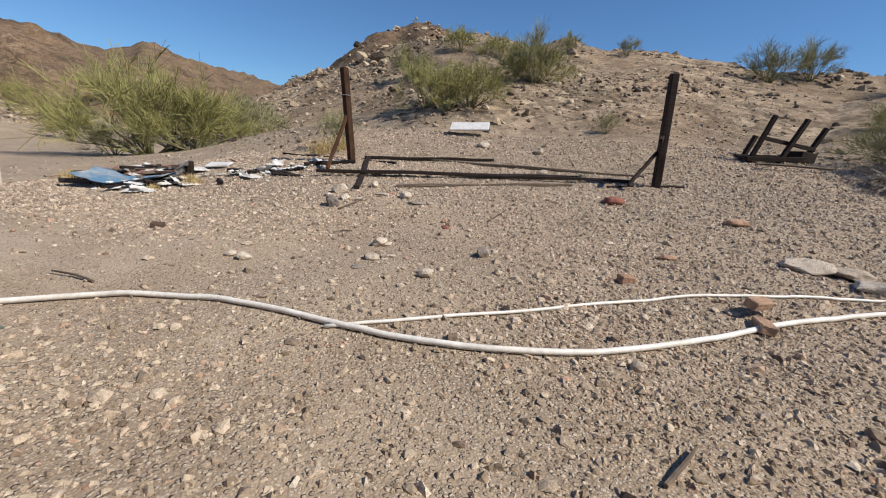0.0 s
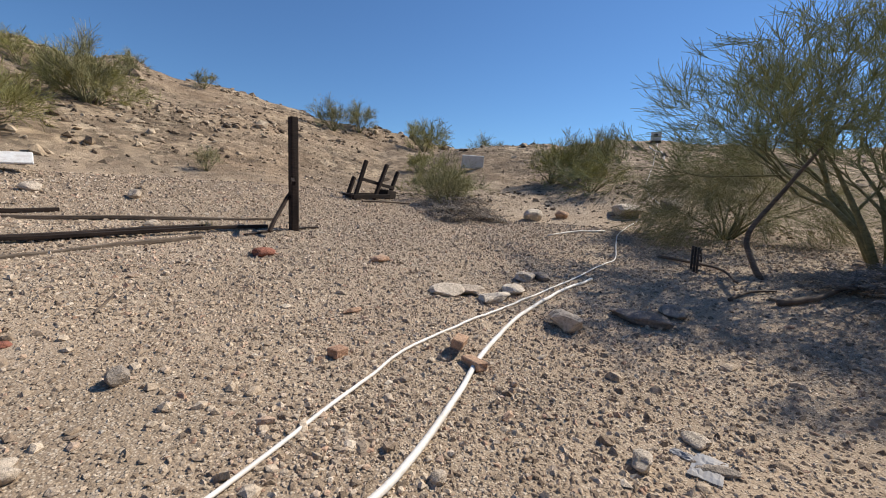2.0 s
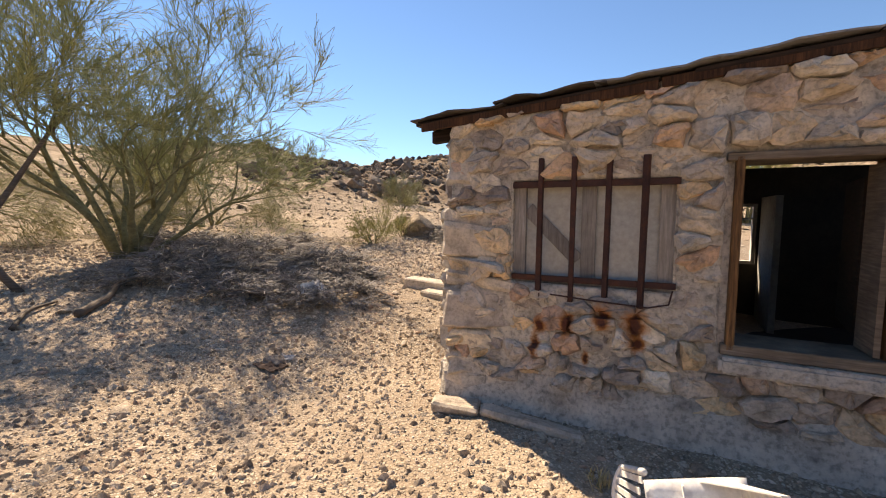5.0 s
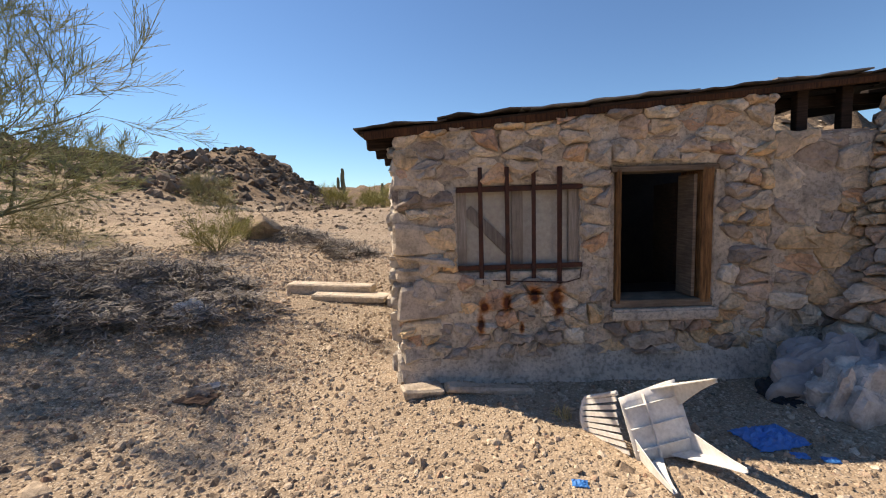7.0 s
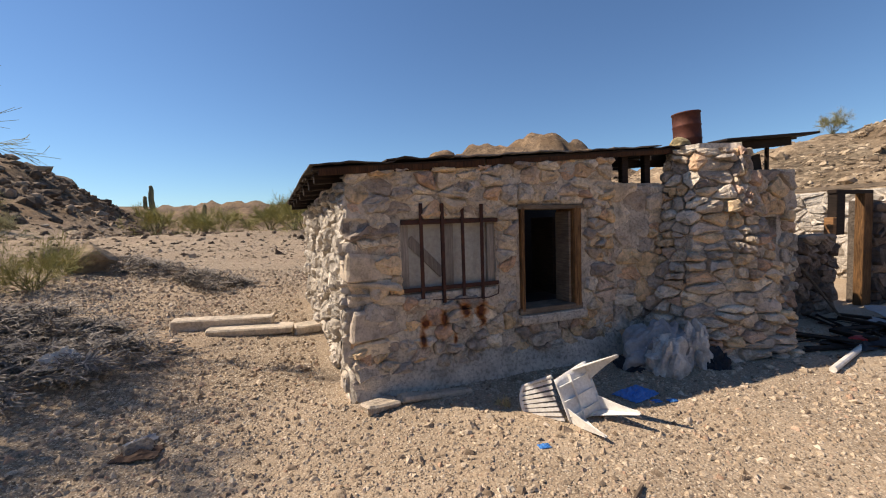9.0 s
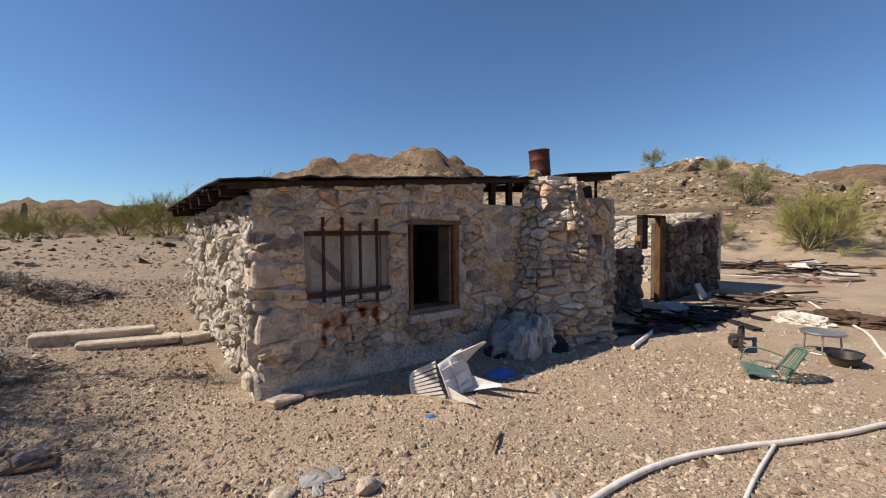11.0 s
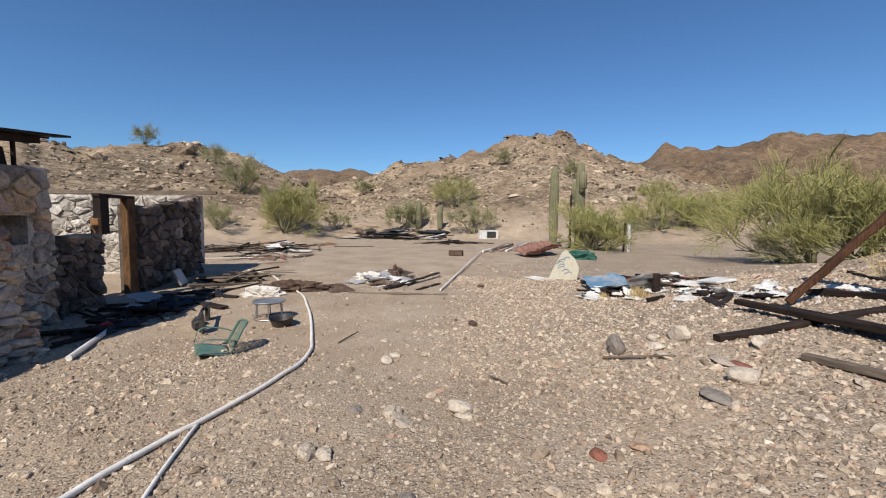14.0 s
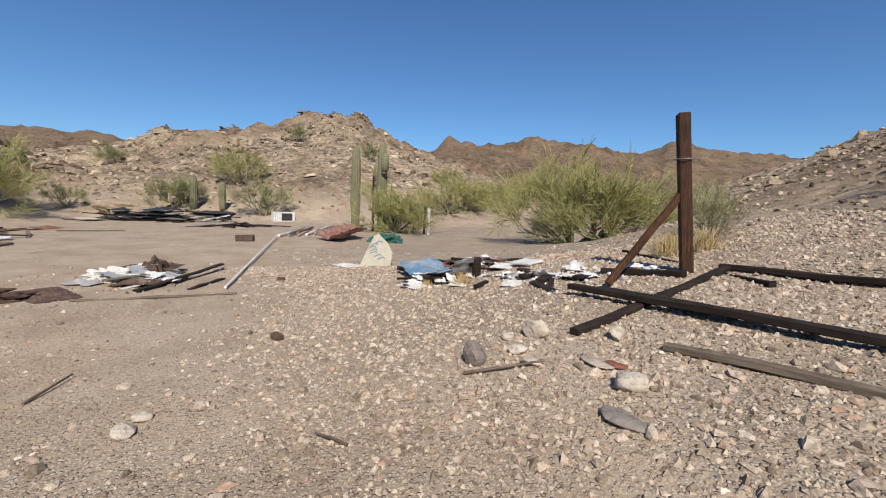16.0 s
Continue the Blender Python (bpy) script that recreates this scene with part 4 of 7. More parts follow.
def build_roof():
    rng = random.Random(9)
    roof = thing("roof", Matrix(), "low sagging plank roof covered with torn tar paper", "roof", kind="structure")
    # boards along the eaves, seen from below and at the rim
    v, k = 0.07, 0
    while v > -4.35:
        wd = rng.uniform(0.15, 0.2)
        bm = bmesh.new()
        for u0, u1 in ((-0.17 + rng.uniform(-0.05, 0.03), 1.75 + rng.uniform(-0.2, 0.2)), (1.8, 4.65 + rng.uniform(-0.1, 0.1))):
            zz = 0.012 * rng.uniform(-1, 1)
            drop = 0.05 * v if v > 0 else 0.02 * v
            bar(bm, cab(u0, v - wd / 2, roof_z(u0) + drop + zz + 0.012), cab(u1, v - wd / 2, roof_z(u1) + drop + zz + 0.012), wd - 0.012, 0.024, 0.003, 0, rng)
        part("board", bm, M_TIMBER, roof)
        v -= wd
        k += 1
    bm = bmesh.new()
    bar(bm, cab(-0.14, 0.05, roof_z(-0.14) - 0.03), cab(1.6, 0.04, roof_z(1.6) - 0.035), 0.03, 0.07, 0.006, 0, rng)
    part("fascia", bm, M_BROWNPOST, roof, "split weathered fascia board")
    bm = bmesh.new()
    bar(bm, cab(1.62, 0.05, roof_z(1.62) - 0.025), cab(4.5, 0.05, roof_z(4.5) - 0.025), 0.03, 0.06, 0.006, 0, rng)
    part("fascia", bm, M_BROWNPOST, roof, "bare reddish fascia board")
    for v in (-0.2, -0.75, -1.4, -2.05, -2.7, -3.35, -4.0):
        bm = bmesh.new()
        bar(bm, cab(-0.16, v, 2.305 + 0.02 * v), cab(1.2, v, 2.42 + 0.02 * v), 0.07, 0.11, 0.008, 0, rng)
        part("rafter", bm, M_TIMBER, roof)
    # covering: overlapping strips of roll roofing with a curled, torn front rim
    for i in range(7):
        u0, u1 = -0.22 + i * 0.715, -0.22 + (i + 1) * 0.715 + 0.08
        bm = bmesh.new()
        n, mrow = 9, 16
        lift = rng.uniform(0.0, 0.012) + (i % 2) * 0.008
        g = []
        for side in (0, 1):
            rows = []
            for a in range(n + 1):
                u = u0 + (u1 - u0) * a / n
                row = []
                for b in range(mrow + 1):
                    t = b / mrow
                    vv = 0.11 + 0.05 * noise.noise(Vector((u * 4, i, 0))) - t * 4.5
                    zz = roof_z(u) + (0.05 if vv > 0 else 0.02) * vv + 0.032 + lift + 0.018 * noise.noise(Vector((u * 3, vv * 2, i)))
                    if b == 0:
                        zz += 0.03 * noise.noise(Vector((u * 5, i * 3, 2))) - 0.01
                    row.append(bm.verts.new(cab(u, vv, zz + side * 0.012)))
                rows.append(row)
            g.append(rows)
        for a in range(n):
            for b in range(mrow):
                for s in (0, 1):
                    bm.faces.new((g[s][a][b], g[s][a + 1][b], g[s][a + 1][b + 1], g[s][a][b + 1]))
            bm.faces.new((g[0][a][0], g[0][a + 1][0], g[1][a + 1][0], g[1][a][0]))
        for b in range(mrow):
            for a in (0, n):
                bm.faces.new((g[0][a][b], g[0][a][b + 1], g[1][a][b + 1], g[1][a][b]))
        part("roofing", bm, M_ROOFTIN if i in (2, 3, 5) else M_ROOF, roof, "torn grey roll roofing" if i in (2, 3, 5) else "black tar paper")
    # stub posts that carry the roof over the low wall
    for u, z0 in ((3.75, 2.26), (4.15, 2.26)):
        bm = bmesh.new()
        bar(bm, cab(u, -0.12, z0), cab(u, -0.12, roof_z(u) - 0.02), 0.09, 0.09, 0.006, 0, rng)
        part("stub_post", bm, M_TIMBER, roof)
    bm = bmesh.new()
    bar(bm, cab(3.2, -0.25, roof_z(3.2) - 0.09), cab(4.8, -0.25, roof_z(4.8) - 0.16), 0.06, 0.1, 0.006, 0, rng)
    part("beam", bm, M_TIMBER, roof)
    # the second, ruined roof past the stack
    roof2 = thing("broken_roof", Matrix(), "broken dark plank roof propped over the stone wall", "roof", kind="structure")
    for k in range(8):
        v = 0.25 - k * 0.3
        bm = bmesh.new()
        bar(bm, cab(5.05, v, 2.83 + 0.01 * k), cab(7.15 + rng.uniform(-0.15, 0.45), v - 0.05, 3.05 + rng.uniform(-0.03, 0.03)), 0.27, 0.03, 0.004, rng.uniform(-4, 4), rng)
        part("board", bm, M_TIMBER, roof2)
    for v in (0.12, -0.8, -1.7):
        bm = bmesh.new()
        bar(bm, cab(5.0, v, 2.74), cab(6.9, v, 2.95), 0.09, 0.12, 0.006, 0, rng)
        part("beam", bm, M_TIMBER, roof2)
    for u, v, z0, z1 in ((5.75, 0.0, 2.45, 2.82), (6.75, -0.1, 2.45, 2.95)):
        bm = bmesh.new()
        bar(bm, cab(u, v, z0), cab(u, v, z1), 0.10 if u < 6 else 0.05, 0.10 if u < 6 else 0.05, 0.006, 0, rng)
        part("stub_post", bm, M_TIMBER, roof2)
    bm = bmesh.new()
    bar(bm, cab(6.0, -0.1, 2.52), cab(6.6, -0.12, 2.66), 0.05, 0.26, 0.01, 0, rng)
    part("fallen_board", bm, M_TIMBER, roof2)


def build_stack():
    # chimney stack: battered front, narrower upwards
    def half(z):
        k = min(1, max(0, z / 2.75))
        return 3.82 + 0.72 * k ** 0.9, 5.72 - 0.25 * k, 1.02 - 0.50 * k ** 1.1

    def plan(a, b, f):
        return (a, -0.1), (a + 0.10, f * 0.56), (a + 0.5, f * 0.84), (b - 0.35, f), (b, f * 0.5), (b, -0.1)

    bm = bmesh.new()
    levels = [-0.1 + i * 0.24 for i in range(13)]
    rings = []
    for z in levels:
        a, b, f = half(z)
        rings.append([bm.verts.new(cab(u, v, z)) for u, v in plan(a, b, f)])
    for lo, hi in zip(rings, rings[1:]):
        for i in range(6):
            bm.faces.new((lo[i], lo[(i + 1) % 6], hi[(i + 1) % 6], hi[i]))
    bm.faces.new(rings[0][::-1])
    bm.faces.new(rings[-1])
    st = part("chimney_stack", bm, M_MORTAR, None)
    tagged(st, "massive chimney stack of rough mortared fieldstones", "chimney", kind="structure")

    WIDTHS = (0.9, 0.4, 0.75, 0.6, 0.5)

    def skin(a, b, d):
        lo, hi, f = half(b)
        ring = plan(lo, hi, f)
        k = 0
        while k < 4 and a > WIDTHS[k]:
            a -= WIDTHS[k]
            k += 1
        t = a / WIDTHS[k]
        dirs = []
        for p, q in zip(ring, ring[1:]):
            ln = math.hypot(q[0] - p[0], q[1] - p[1])
            dirs.append((-(q[1] - p[1]) / ln, (q[0] - p[0]) / ln))
        p, q = ring[k], ring[k + 1]
        o = dirs[max(0, k - 1)] if t < 0.5 else dirs[min(4, k + 1)]
        w = abs(t - 0.5)
        nx, ny = dirs[k][0] * (1 - w) + o[0] * w, dirs[k][1] * (1 - w) + o[1] * w
        return cab(p[0] + (q[0] - p[0]) * t + nx * d, p[1] + (q[1] - p[1]) * t + ny * d, b)

    rubble(st, skin, 0.0, sum(WIDTHS), 0.0, 2.72, 250, M_STACK, (), None, (0.03, 0.15), 0.012, 1.9, 40)
    bm = bmesh.new()
    lump(bm, (0.85, 0.7, 0.22), Matrix.Translation(cab(5.05, 0.0, 2.72)), random.Random(3), 3, 0.2)
    part("cap", bm, M_MORTAR, st)
    # wall past the stack, with the flue niche; its shade is a dark-coloured back
    bm = bmesh.new()
    for u0, u1, lo, hi in ((5.6, 5.95, -0.1, 2.5), (5.95, 6.55, -0.1, 1.38), (5.95, 6.55, 1.8, 2.48), (6.55, 7.0, -0.1, 2.52)):
        prism(bm, ((u0, 0.16), (u1, 0.16), (u1, -0.25), (u0, -0.25)), lo, hi)
    w = tagged(part("wall_north_end", bm, M_MORTAR, None), "stone wall past the chimney with a flue hole, its shade coloured dark", "wall", kind="structure")
    rubble(w, lambda a, b, d: cab(a, 0.16 + d, b), 5.6, 7.0, 0.0, 2.5, 60, M_STACK, ((5.93, 6.57, 1.36, 1.82),), None, (0.02, 0.08), 0.013, 1.5, 61)
    bm = bmesh.new()
    prism(bm, ((5.95, -0.22), (6.55, -0.22), (6.55, -0.26), (5.95, -0.26)), 1.36, 1.82)
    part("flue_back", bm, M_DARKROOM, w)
    # oil drum for a chimney pot
    drum = thing("oil_drum", Matrix.Translation(cab(5.12, -0.22, 2.76)) @ pose(0, 0, 0, 2, 3, 0) @ Matrix.Scale(0.88, 4), "rusted steel oil drum set on the stack as a chimney pot", "drum")
    bm = bmesh.new()
    prof = [(0.204, 0.0), (0.215, 0.01), (0.208, 0.03), (0.208, 0.2), (0.217, 0.215), (0.208, 0.23), (0.208, 0.42), (0.217, 0.435), (0.208, 0.45), (0.208, 0.62), (0.218, 0.63), (0.218, 0.65), (0.199, 0.65), (0.196, 0.1)]
    rings = [[bm.verts.new((r * math.cos(a), r * math.sin(a), z)) for a in [2 * math.pi * k / 28 for k in range(28)]] for r, z in prof]
    for lo, hi in zip(rings, rings[1:]):
        for i in range(28):
            bm.faces.new((lo[i], lo[(i + 1) % 28], hi[(i + 1) % 28], hi[i]))
    bm.faces.new(rings[-1])
    part("barrel", bm, M_DRUM, drum, "", True)
    rock = bmesh.new()
    lump(rock, (0.34, 0.28, 0.2), Matrix.Translation(cab(4.74, -0.1, 2.84)), random.Random(5), 3, 0.15)
    tagged(part("mortar_lump", rock, mat_rock("ochre_mortar", [(0.0, (0.50, 0.40, 0.22)), (1.0, (0.52, 0.42, 0.24))], False, 4), None), "ochre lump of mortar beside the drum on the chimney", "rock")


def build_openings():
    rng = random.Random(2)
    # barred window with closed grey shutters
    win = tagged(thing("window_1", Matrix(), "boarded window with grey shutters behind rusty iron bars", "window", kind="structure"), kind="structure")
    u0, u1, z0, z1 = WIN
    for a, b, c, d in ((u0, u0 + 0.09, z0, z1), (u1 - 0.09, u1, z0, z1), (u0 + 0.09, u1 - 0.09, z0, z0 + 0.06), (u0 + 0.09, u1 - 0.09, z1 - 0.06, z1)):
        bm = bmesh.new()
        prism(bm, ((a, -0.035), (b, -0.035), (b, -0.15), (a, -0.15)), c, d)
        part("frame", bm, M_SHUTTER, win)
    mid = (u0 + u1) / 2
    for a, b in ((u0 + 0.09, mid - 0.05), (mid + 0.05, u1 - 0.09)):
        bm = bmesh.new()
        prism(bm, ((a, -0.075), (b, -0.075), (b, -0.1), (a, -0.1)), z0 + 0.06, z1 - 0.06)
        part("pane", bm, M_GLASS, win, "dusty boarded pane")
    bm = bmesh.new()
    prism(bm, ((mid - 0.05, -0.045), (mid + 0.05, -0.045), (mid + 0.05, -0.15), (mid - 0.05, -0.15)), z0 + 0.06, z1 - 0.06)
    part("mullion", bm, M_SHUTTER, win)
    bm = bmesh.new()
    bar(bm, cab(u0 + 0.1, -0.062, z1 - 0.22), cab(mid - 0.07, -0.062, z0 + 0.2), 0.02, 0.10, 0.003, 0, rng)
    part("brace", bm, M_SHUTTER, win)
    for u in (0.855, 1.09, 1.325, 1.555):
        bm = bmesh.new()
        bar(bm, cab(u + rng.uniform(-0.008, 0.008), 0.03, 1.0), cab(u, 0.022, 2.03 + rng.uniform(-0.02, 0.02)), 0.036, 0.034, 0.003, 0, rng, 0.002)
        part("bar", bm, M_IRON, win)
    for z in (1.16, 1.855):
        bm = bmesh.new()
        bar(bm, cab(0.64, 0.012, z), cab(1.76, 0.012, z + 0.005), 0.016, 0.045, 0.003, 0, rng, 0.002)
        part("rail", bm, M_IRON, win)
    bm = bmesh.new()
    rod_path(bm, [cab(0.95, 0.06, 1.05), cab(1.25, 0.08, 1.035), cab(1.6, 0.08, 1.02), cab(1.72, 0.07, 1.05), cab(1.74, 0.05, 1.14)], [0.006] * 5, 5)
    part("wire", bm, M_IRON, win)
    # hatch without a sash: timber lining
    d = tagged(thing("window_2", Matrix(), "open unglazed window with a split timber frame, dark inside", "window", kind="structure"), kind="structure")
    u0, u1, z0, z1 = HATCH
    for a, b, c, e, mat in ((u0 - 0.005, u0 + 0.042, z0, z1, M_JAMB), (u1 - 0.09, u1 + 0.01, z0, z1, M_JAMB), (u0 - 0.05, u1 + 0.05, z1 - 0.03, z1 + 0.02, M_GREYWOOD), (u0 - 0.03, u1 + 0.03, z0 - 0.03, z0 + 0.04, M_GREYWOOD)):
        bm = bmesh.new()
        prism(bm, ((a, 0.05), (b, 0.05), (b, -0.3), (a, -0.3)), c, e)
        bmesh.ops.bevel(bm, geom=bm.edges[:], offset=0.006, segments=1, affect="EDGES")
        part("frame", bm, mat, d)
    bm = bmesh.new()
    prism(bm, ((u1 - 0.14, 0.0), (u1 - 0.11, 0.0), (u1 - 0.11, -0.25), (u1 - 0.14, -0.25)), z0 + 0.05, z1 - 0.06)
    part("stop", bm, M_GREYWOOD, d)
    # Black timber gives the casement the darkness of the dim room by colour.
    bm = bmesh.new()
    prism(bm, ((u1 - 0.13, -0.32), (u1 - 0.095, -0.32), (u1 + 0.02, -0.95), (u1 - 0.015, -0.95)), z0 + 0.1, z1 - 0.12)
    part("casement", bm, M_TIMBER, d, "dark casement swung into the room")
    back = tagged(thing("window_3", Matrix(), "small back window with white-painted frame, open to the desert", "window", kind="structure"), kind="structure")
    for a, b, c, e in ((2.05, 2.09, 0.98, 1.82), (2.89, 2.93, 0.98, 1.82), (2.09, 2.89, 0.98, 1.02), (2.09, 2.89, 1.78, 1.82), (2.09, 2.89, 1.60, 1.625)):
        bm = bmesh.new()
        prism(bm, ((a, -4.0), (b, -4.0), (b, -4.1), (a, -4.1)), c, e)
        part("frame", bm, M_WHITEPAINT, back)
    bm = bmesh.new()
    prism(bm, ((u0 - 0.04, 0.11), (u1 + 0.06, 0.11), (u1 + 0.06, -0.05), (u0 - 0.04, -0.05)), z0 - 0.14, z0 - 0.034)
    bmesh.ops.bevel(bm, geom=bm.edges[:], offset=0.02, segments=2, affect="EDGES")
    part("sill", bm, M_MORTAR, d, "rounded mortar sill")


def build_ruin():
    rng = random.Random(8)
    bm = bmesh.new()
    prism(bm, ((7.0, 0.0), (8.5, 0.0), (8.5, -0.35), (7.0, -0.35)), -0.1, [1.42, 1.46, 1.46, 1.42])
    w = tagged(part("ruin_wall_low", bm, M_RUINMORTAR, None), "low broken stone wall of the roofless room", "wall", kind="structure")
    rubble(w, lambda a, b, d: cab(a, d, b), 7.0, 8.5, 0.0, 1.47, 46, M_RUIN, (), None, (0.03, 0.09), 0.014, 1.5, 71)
    bm = bmesh.new()
    prism(bm, ((9.75, 0.0), (11.2, 0.0), (11.2, -0.35), (9.75, -0.35)), -0.1, [2.05, 1.95, 1.95, 2.05])
    prism(bm, ((11.2, 0.0), (13.2, 0.0), (13.2, -0.35), (11.2, -0.35)), -0.1, [2.0, 2.42, 2.42, 2.0])
    w = tagged(part("ruin_wall_front", bm, M_RUINMORTAR, None), "shaded rubble wall of the roofless stone room, its shade coloured in", "wall", kind="structure")
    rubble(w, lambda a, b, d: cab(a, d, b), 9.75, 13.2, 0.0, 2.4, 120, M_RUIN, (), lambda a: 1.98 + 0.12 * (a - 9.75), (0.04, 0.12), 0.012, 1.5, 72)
    bm = bmesh.new()
    prism(bm, ((13.2, 0.0), (13.6, 0.0), (13.6, -4.6), (13.2, -4.6)), -0.1, [2.42, 2.42, 2.35, 2.35])
    w = tagged(part("ruin_wall_west", bm, M_PALE, None), "sunlit inner wall of stones, the sun's brightness put in their pale colour", "wall", kind="structure")
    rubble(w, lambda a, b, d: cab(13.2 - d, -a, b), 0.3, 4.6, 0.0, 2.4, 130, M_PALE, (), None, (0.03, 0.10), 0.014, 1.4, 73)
    bm = bmesh.new()
    prism(bm, ((7.0, -4.3), (13.6, -4.3), (13.6, -4.65), (7.0, -4.65)), -0.1, 2.2)
    tagged(part("ruin_wall_back", bm, M_STACK, None), "back wall of the roofless room", "wall", kind="structure")
    beam = bmesh.new()
    bar(beam, cab(13.3, 0.5, 2.52), cab(13.35, -4.7, 2.46), 0.08, 0.10, 0.006, 0, rng)
    tagged(part("wall_beam", beam, M_GREYWOOD, None), "weathered beam lying along the top of the ruin wall", "beam")
    fr = thing("door_1", Matrix(), "empty doorway with a split dark post and a yellow-brown plank jamb", "doorway", kind="structure")
    for u0, u1, z0, z1, mat in ((8.52, 8.78, 1.44, 2.2, M_TIMBER), (9.42, 9.72, 0.1, 2.17, M_JAMB), (8.5, 9.72, 2.16, 2.23, M_TIMBER), (8.42, 8.52, 1.1, 1.75, M_TANWOOD)):
        bm = bmesh.new()
        prism(bm, ((u0, 0.02), (u1, 0.02), (u1, -0.12), (u0, -0.12)), z0, z1)
        bmesh.ops.bevel(bm, geom=bm.edges[:], offset=0.008, segments=1, affect="EDGES")
        part("jamb" if u1 - u0 < 0.5 else "lintel", bm, mat, fr)


build_ground()
build_gravel()
build_cabin()
build_openings()
build_ruin()


# ---- plants ----
def grow(rng, out, wood, p, d, length, radius, depth, spec):
    """One branch with its children; wood goes to out[0], fine twigs to out[1]."""
    segs = 4 if depth > 1 else (3 if depth else spec["segs"])
    pts, q, dd = [p.copy()], p.copy(), d.copy()
    for i in range(segs):
        dd = (dd + Vector((rng.gauss(0, spec["bend"]), rng.gauss(0, spec["bend"]), rng.gauss(0, spec["bend"]) + spec["lift"] - spec["droop"] * (depth <= 1)))).normalized()
        q = q + dd * (length / segs)
        pts.append(q.copy())
    radii = [max(radius * (1 - 0.75 * i / segs), spec["thin"]) for i in range(segs + 1)]
    v, f = out[0] if depth > 1 else out[1]
    tube(v, f, pts, radii, 6 if depth > 2 else (4 if depth > 1 else 3))
    if depth == 0:
        return
    n = spec["kids"][depth - 1]
    for k in range(n):
        t = rng.uniform(0.35, 1.0) if depth > 1 else rng.uniform(0.15, 1.0)
        i = min(int(t * segs), segs - 1)
        base = pts[i].lerp(pts[i + 1], t * segs - i)
        ax = (pts[i + 1] - pts[i]).normalized()
        side = ax.cross(Vector((rng.gauss(0, 1), rng.gauss(0, 1), rng.gauss(0, 1)))).normalized()
        ang = radians(rng.uniform(*(spec.get("fine", spec["fork"]) if depth == 1 else spec["fork"])))
        nd = (ax * math.cos(ang) + side * math.sin(ang))
        nd.z += spec["up"] if depth > 1 else spec["up"] * 0.8
        grow(rng, out, wood, base, nd.normalized(), length * rng.uniform(*(spec.get("fine_ratio", spec["ratio"]) if depth == 1 else spec["ratio"])), max(radii[i] * 0.55, 0.0028), depth - 1, spec)


def plant(name, m, seed, stems, length, radius, spread, depth, spec, twig_mat, bark_mat, label, category, group="", stem_len=(0.8, 1.15)):
    """A desert tree or shrub: several stems from one foot, each forking into fine twigs."""
    rng = random.Random(seed)
    out = (([], []), ([], []))
    for k in range(stems):
        a = 2 * math.pi * (k + rng.uniform(-0.3, 0.3)) / stems
        s = radians(rng.uniform(*spread))
        d = Vector((math.cos(a) * math.sin(s), math.sin(a) * math.sin(s), math.cos(s)))
        grow(rng, out, None, Vector((math.cos(a), math.sin(a), 0)) * radius * 1.5 + Vector((0, 0, -0.05)), d, length * rng.uniform(*stem_len), radius * rng.uniform(0.7, 1.2), depth, spec)
    ob = thing(name, m, label, category, group)
    for nm, (v, f), mat in (("trunk", out[0], bark_mat), ("crown", out[1], twig_mat)):
        if v:
            o = new(nm, mesh_of(nm, v, f, mat, nm == "trunk"))
            o.parent = ob
    return ob


TREE = {"segs": 2, "thin": 0.0025, "bend": 0.17, "lift": 0.02, "droop": 0.0, "kids": (12, 5, 5, 4), "fine": (10, 44), "fine_ratio": (0.42, 0.75), "fork": (18, 52), "up": 0.2, "ratio": (0.48, 0.68)}
SHRUB = {"segs": 2, "thin": 0.0024, "bend": 0.16, "lift": 0.02, "droop": 0.0, "kids": (8, 5, 4), "fork": (15, 50), "up": 0.15, "ratio": (0.5, 0.75)}
FAR = {"segs": 1, "thin": 0.0034, "bend": 0.16, "lift": 0.02, "droop": 0.0, "kids": (11, 5, 3), "fork": (15, 52), "up": 0.15, "ratio": (0.5, 0.75)}
DROOP = {"segs": 2, "thin": 0.0026, "bend": 0.16, "lift": -0.03, "droop": 0.10, "kids": (20, 9, 4), "fork": (18, 60), "up": -0.05, "ratio": (0.5, 0.75)}
DEAD = {"segs": 1, "thin": 0.005, "bend": 0.25, "lift": -0.05, "droop": 0.02, "kids": (7, 5, 3), "fork": (20, 65), "up": 0.02, "ratio": (0.5, 0.8)}


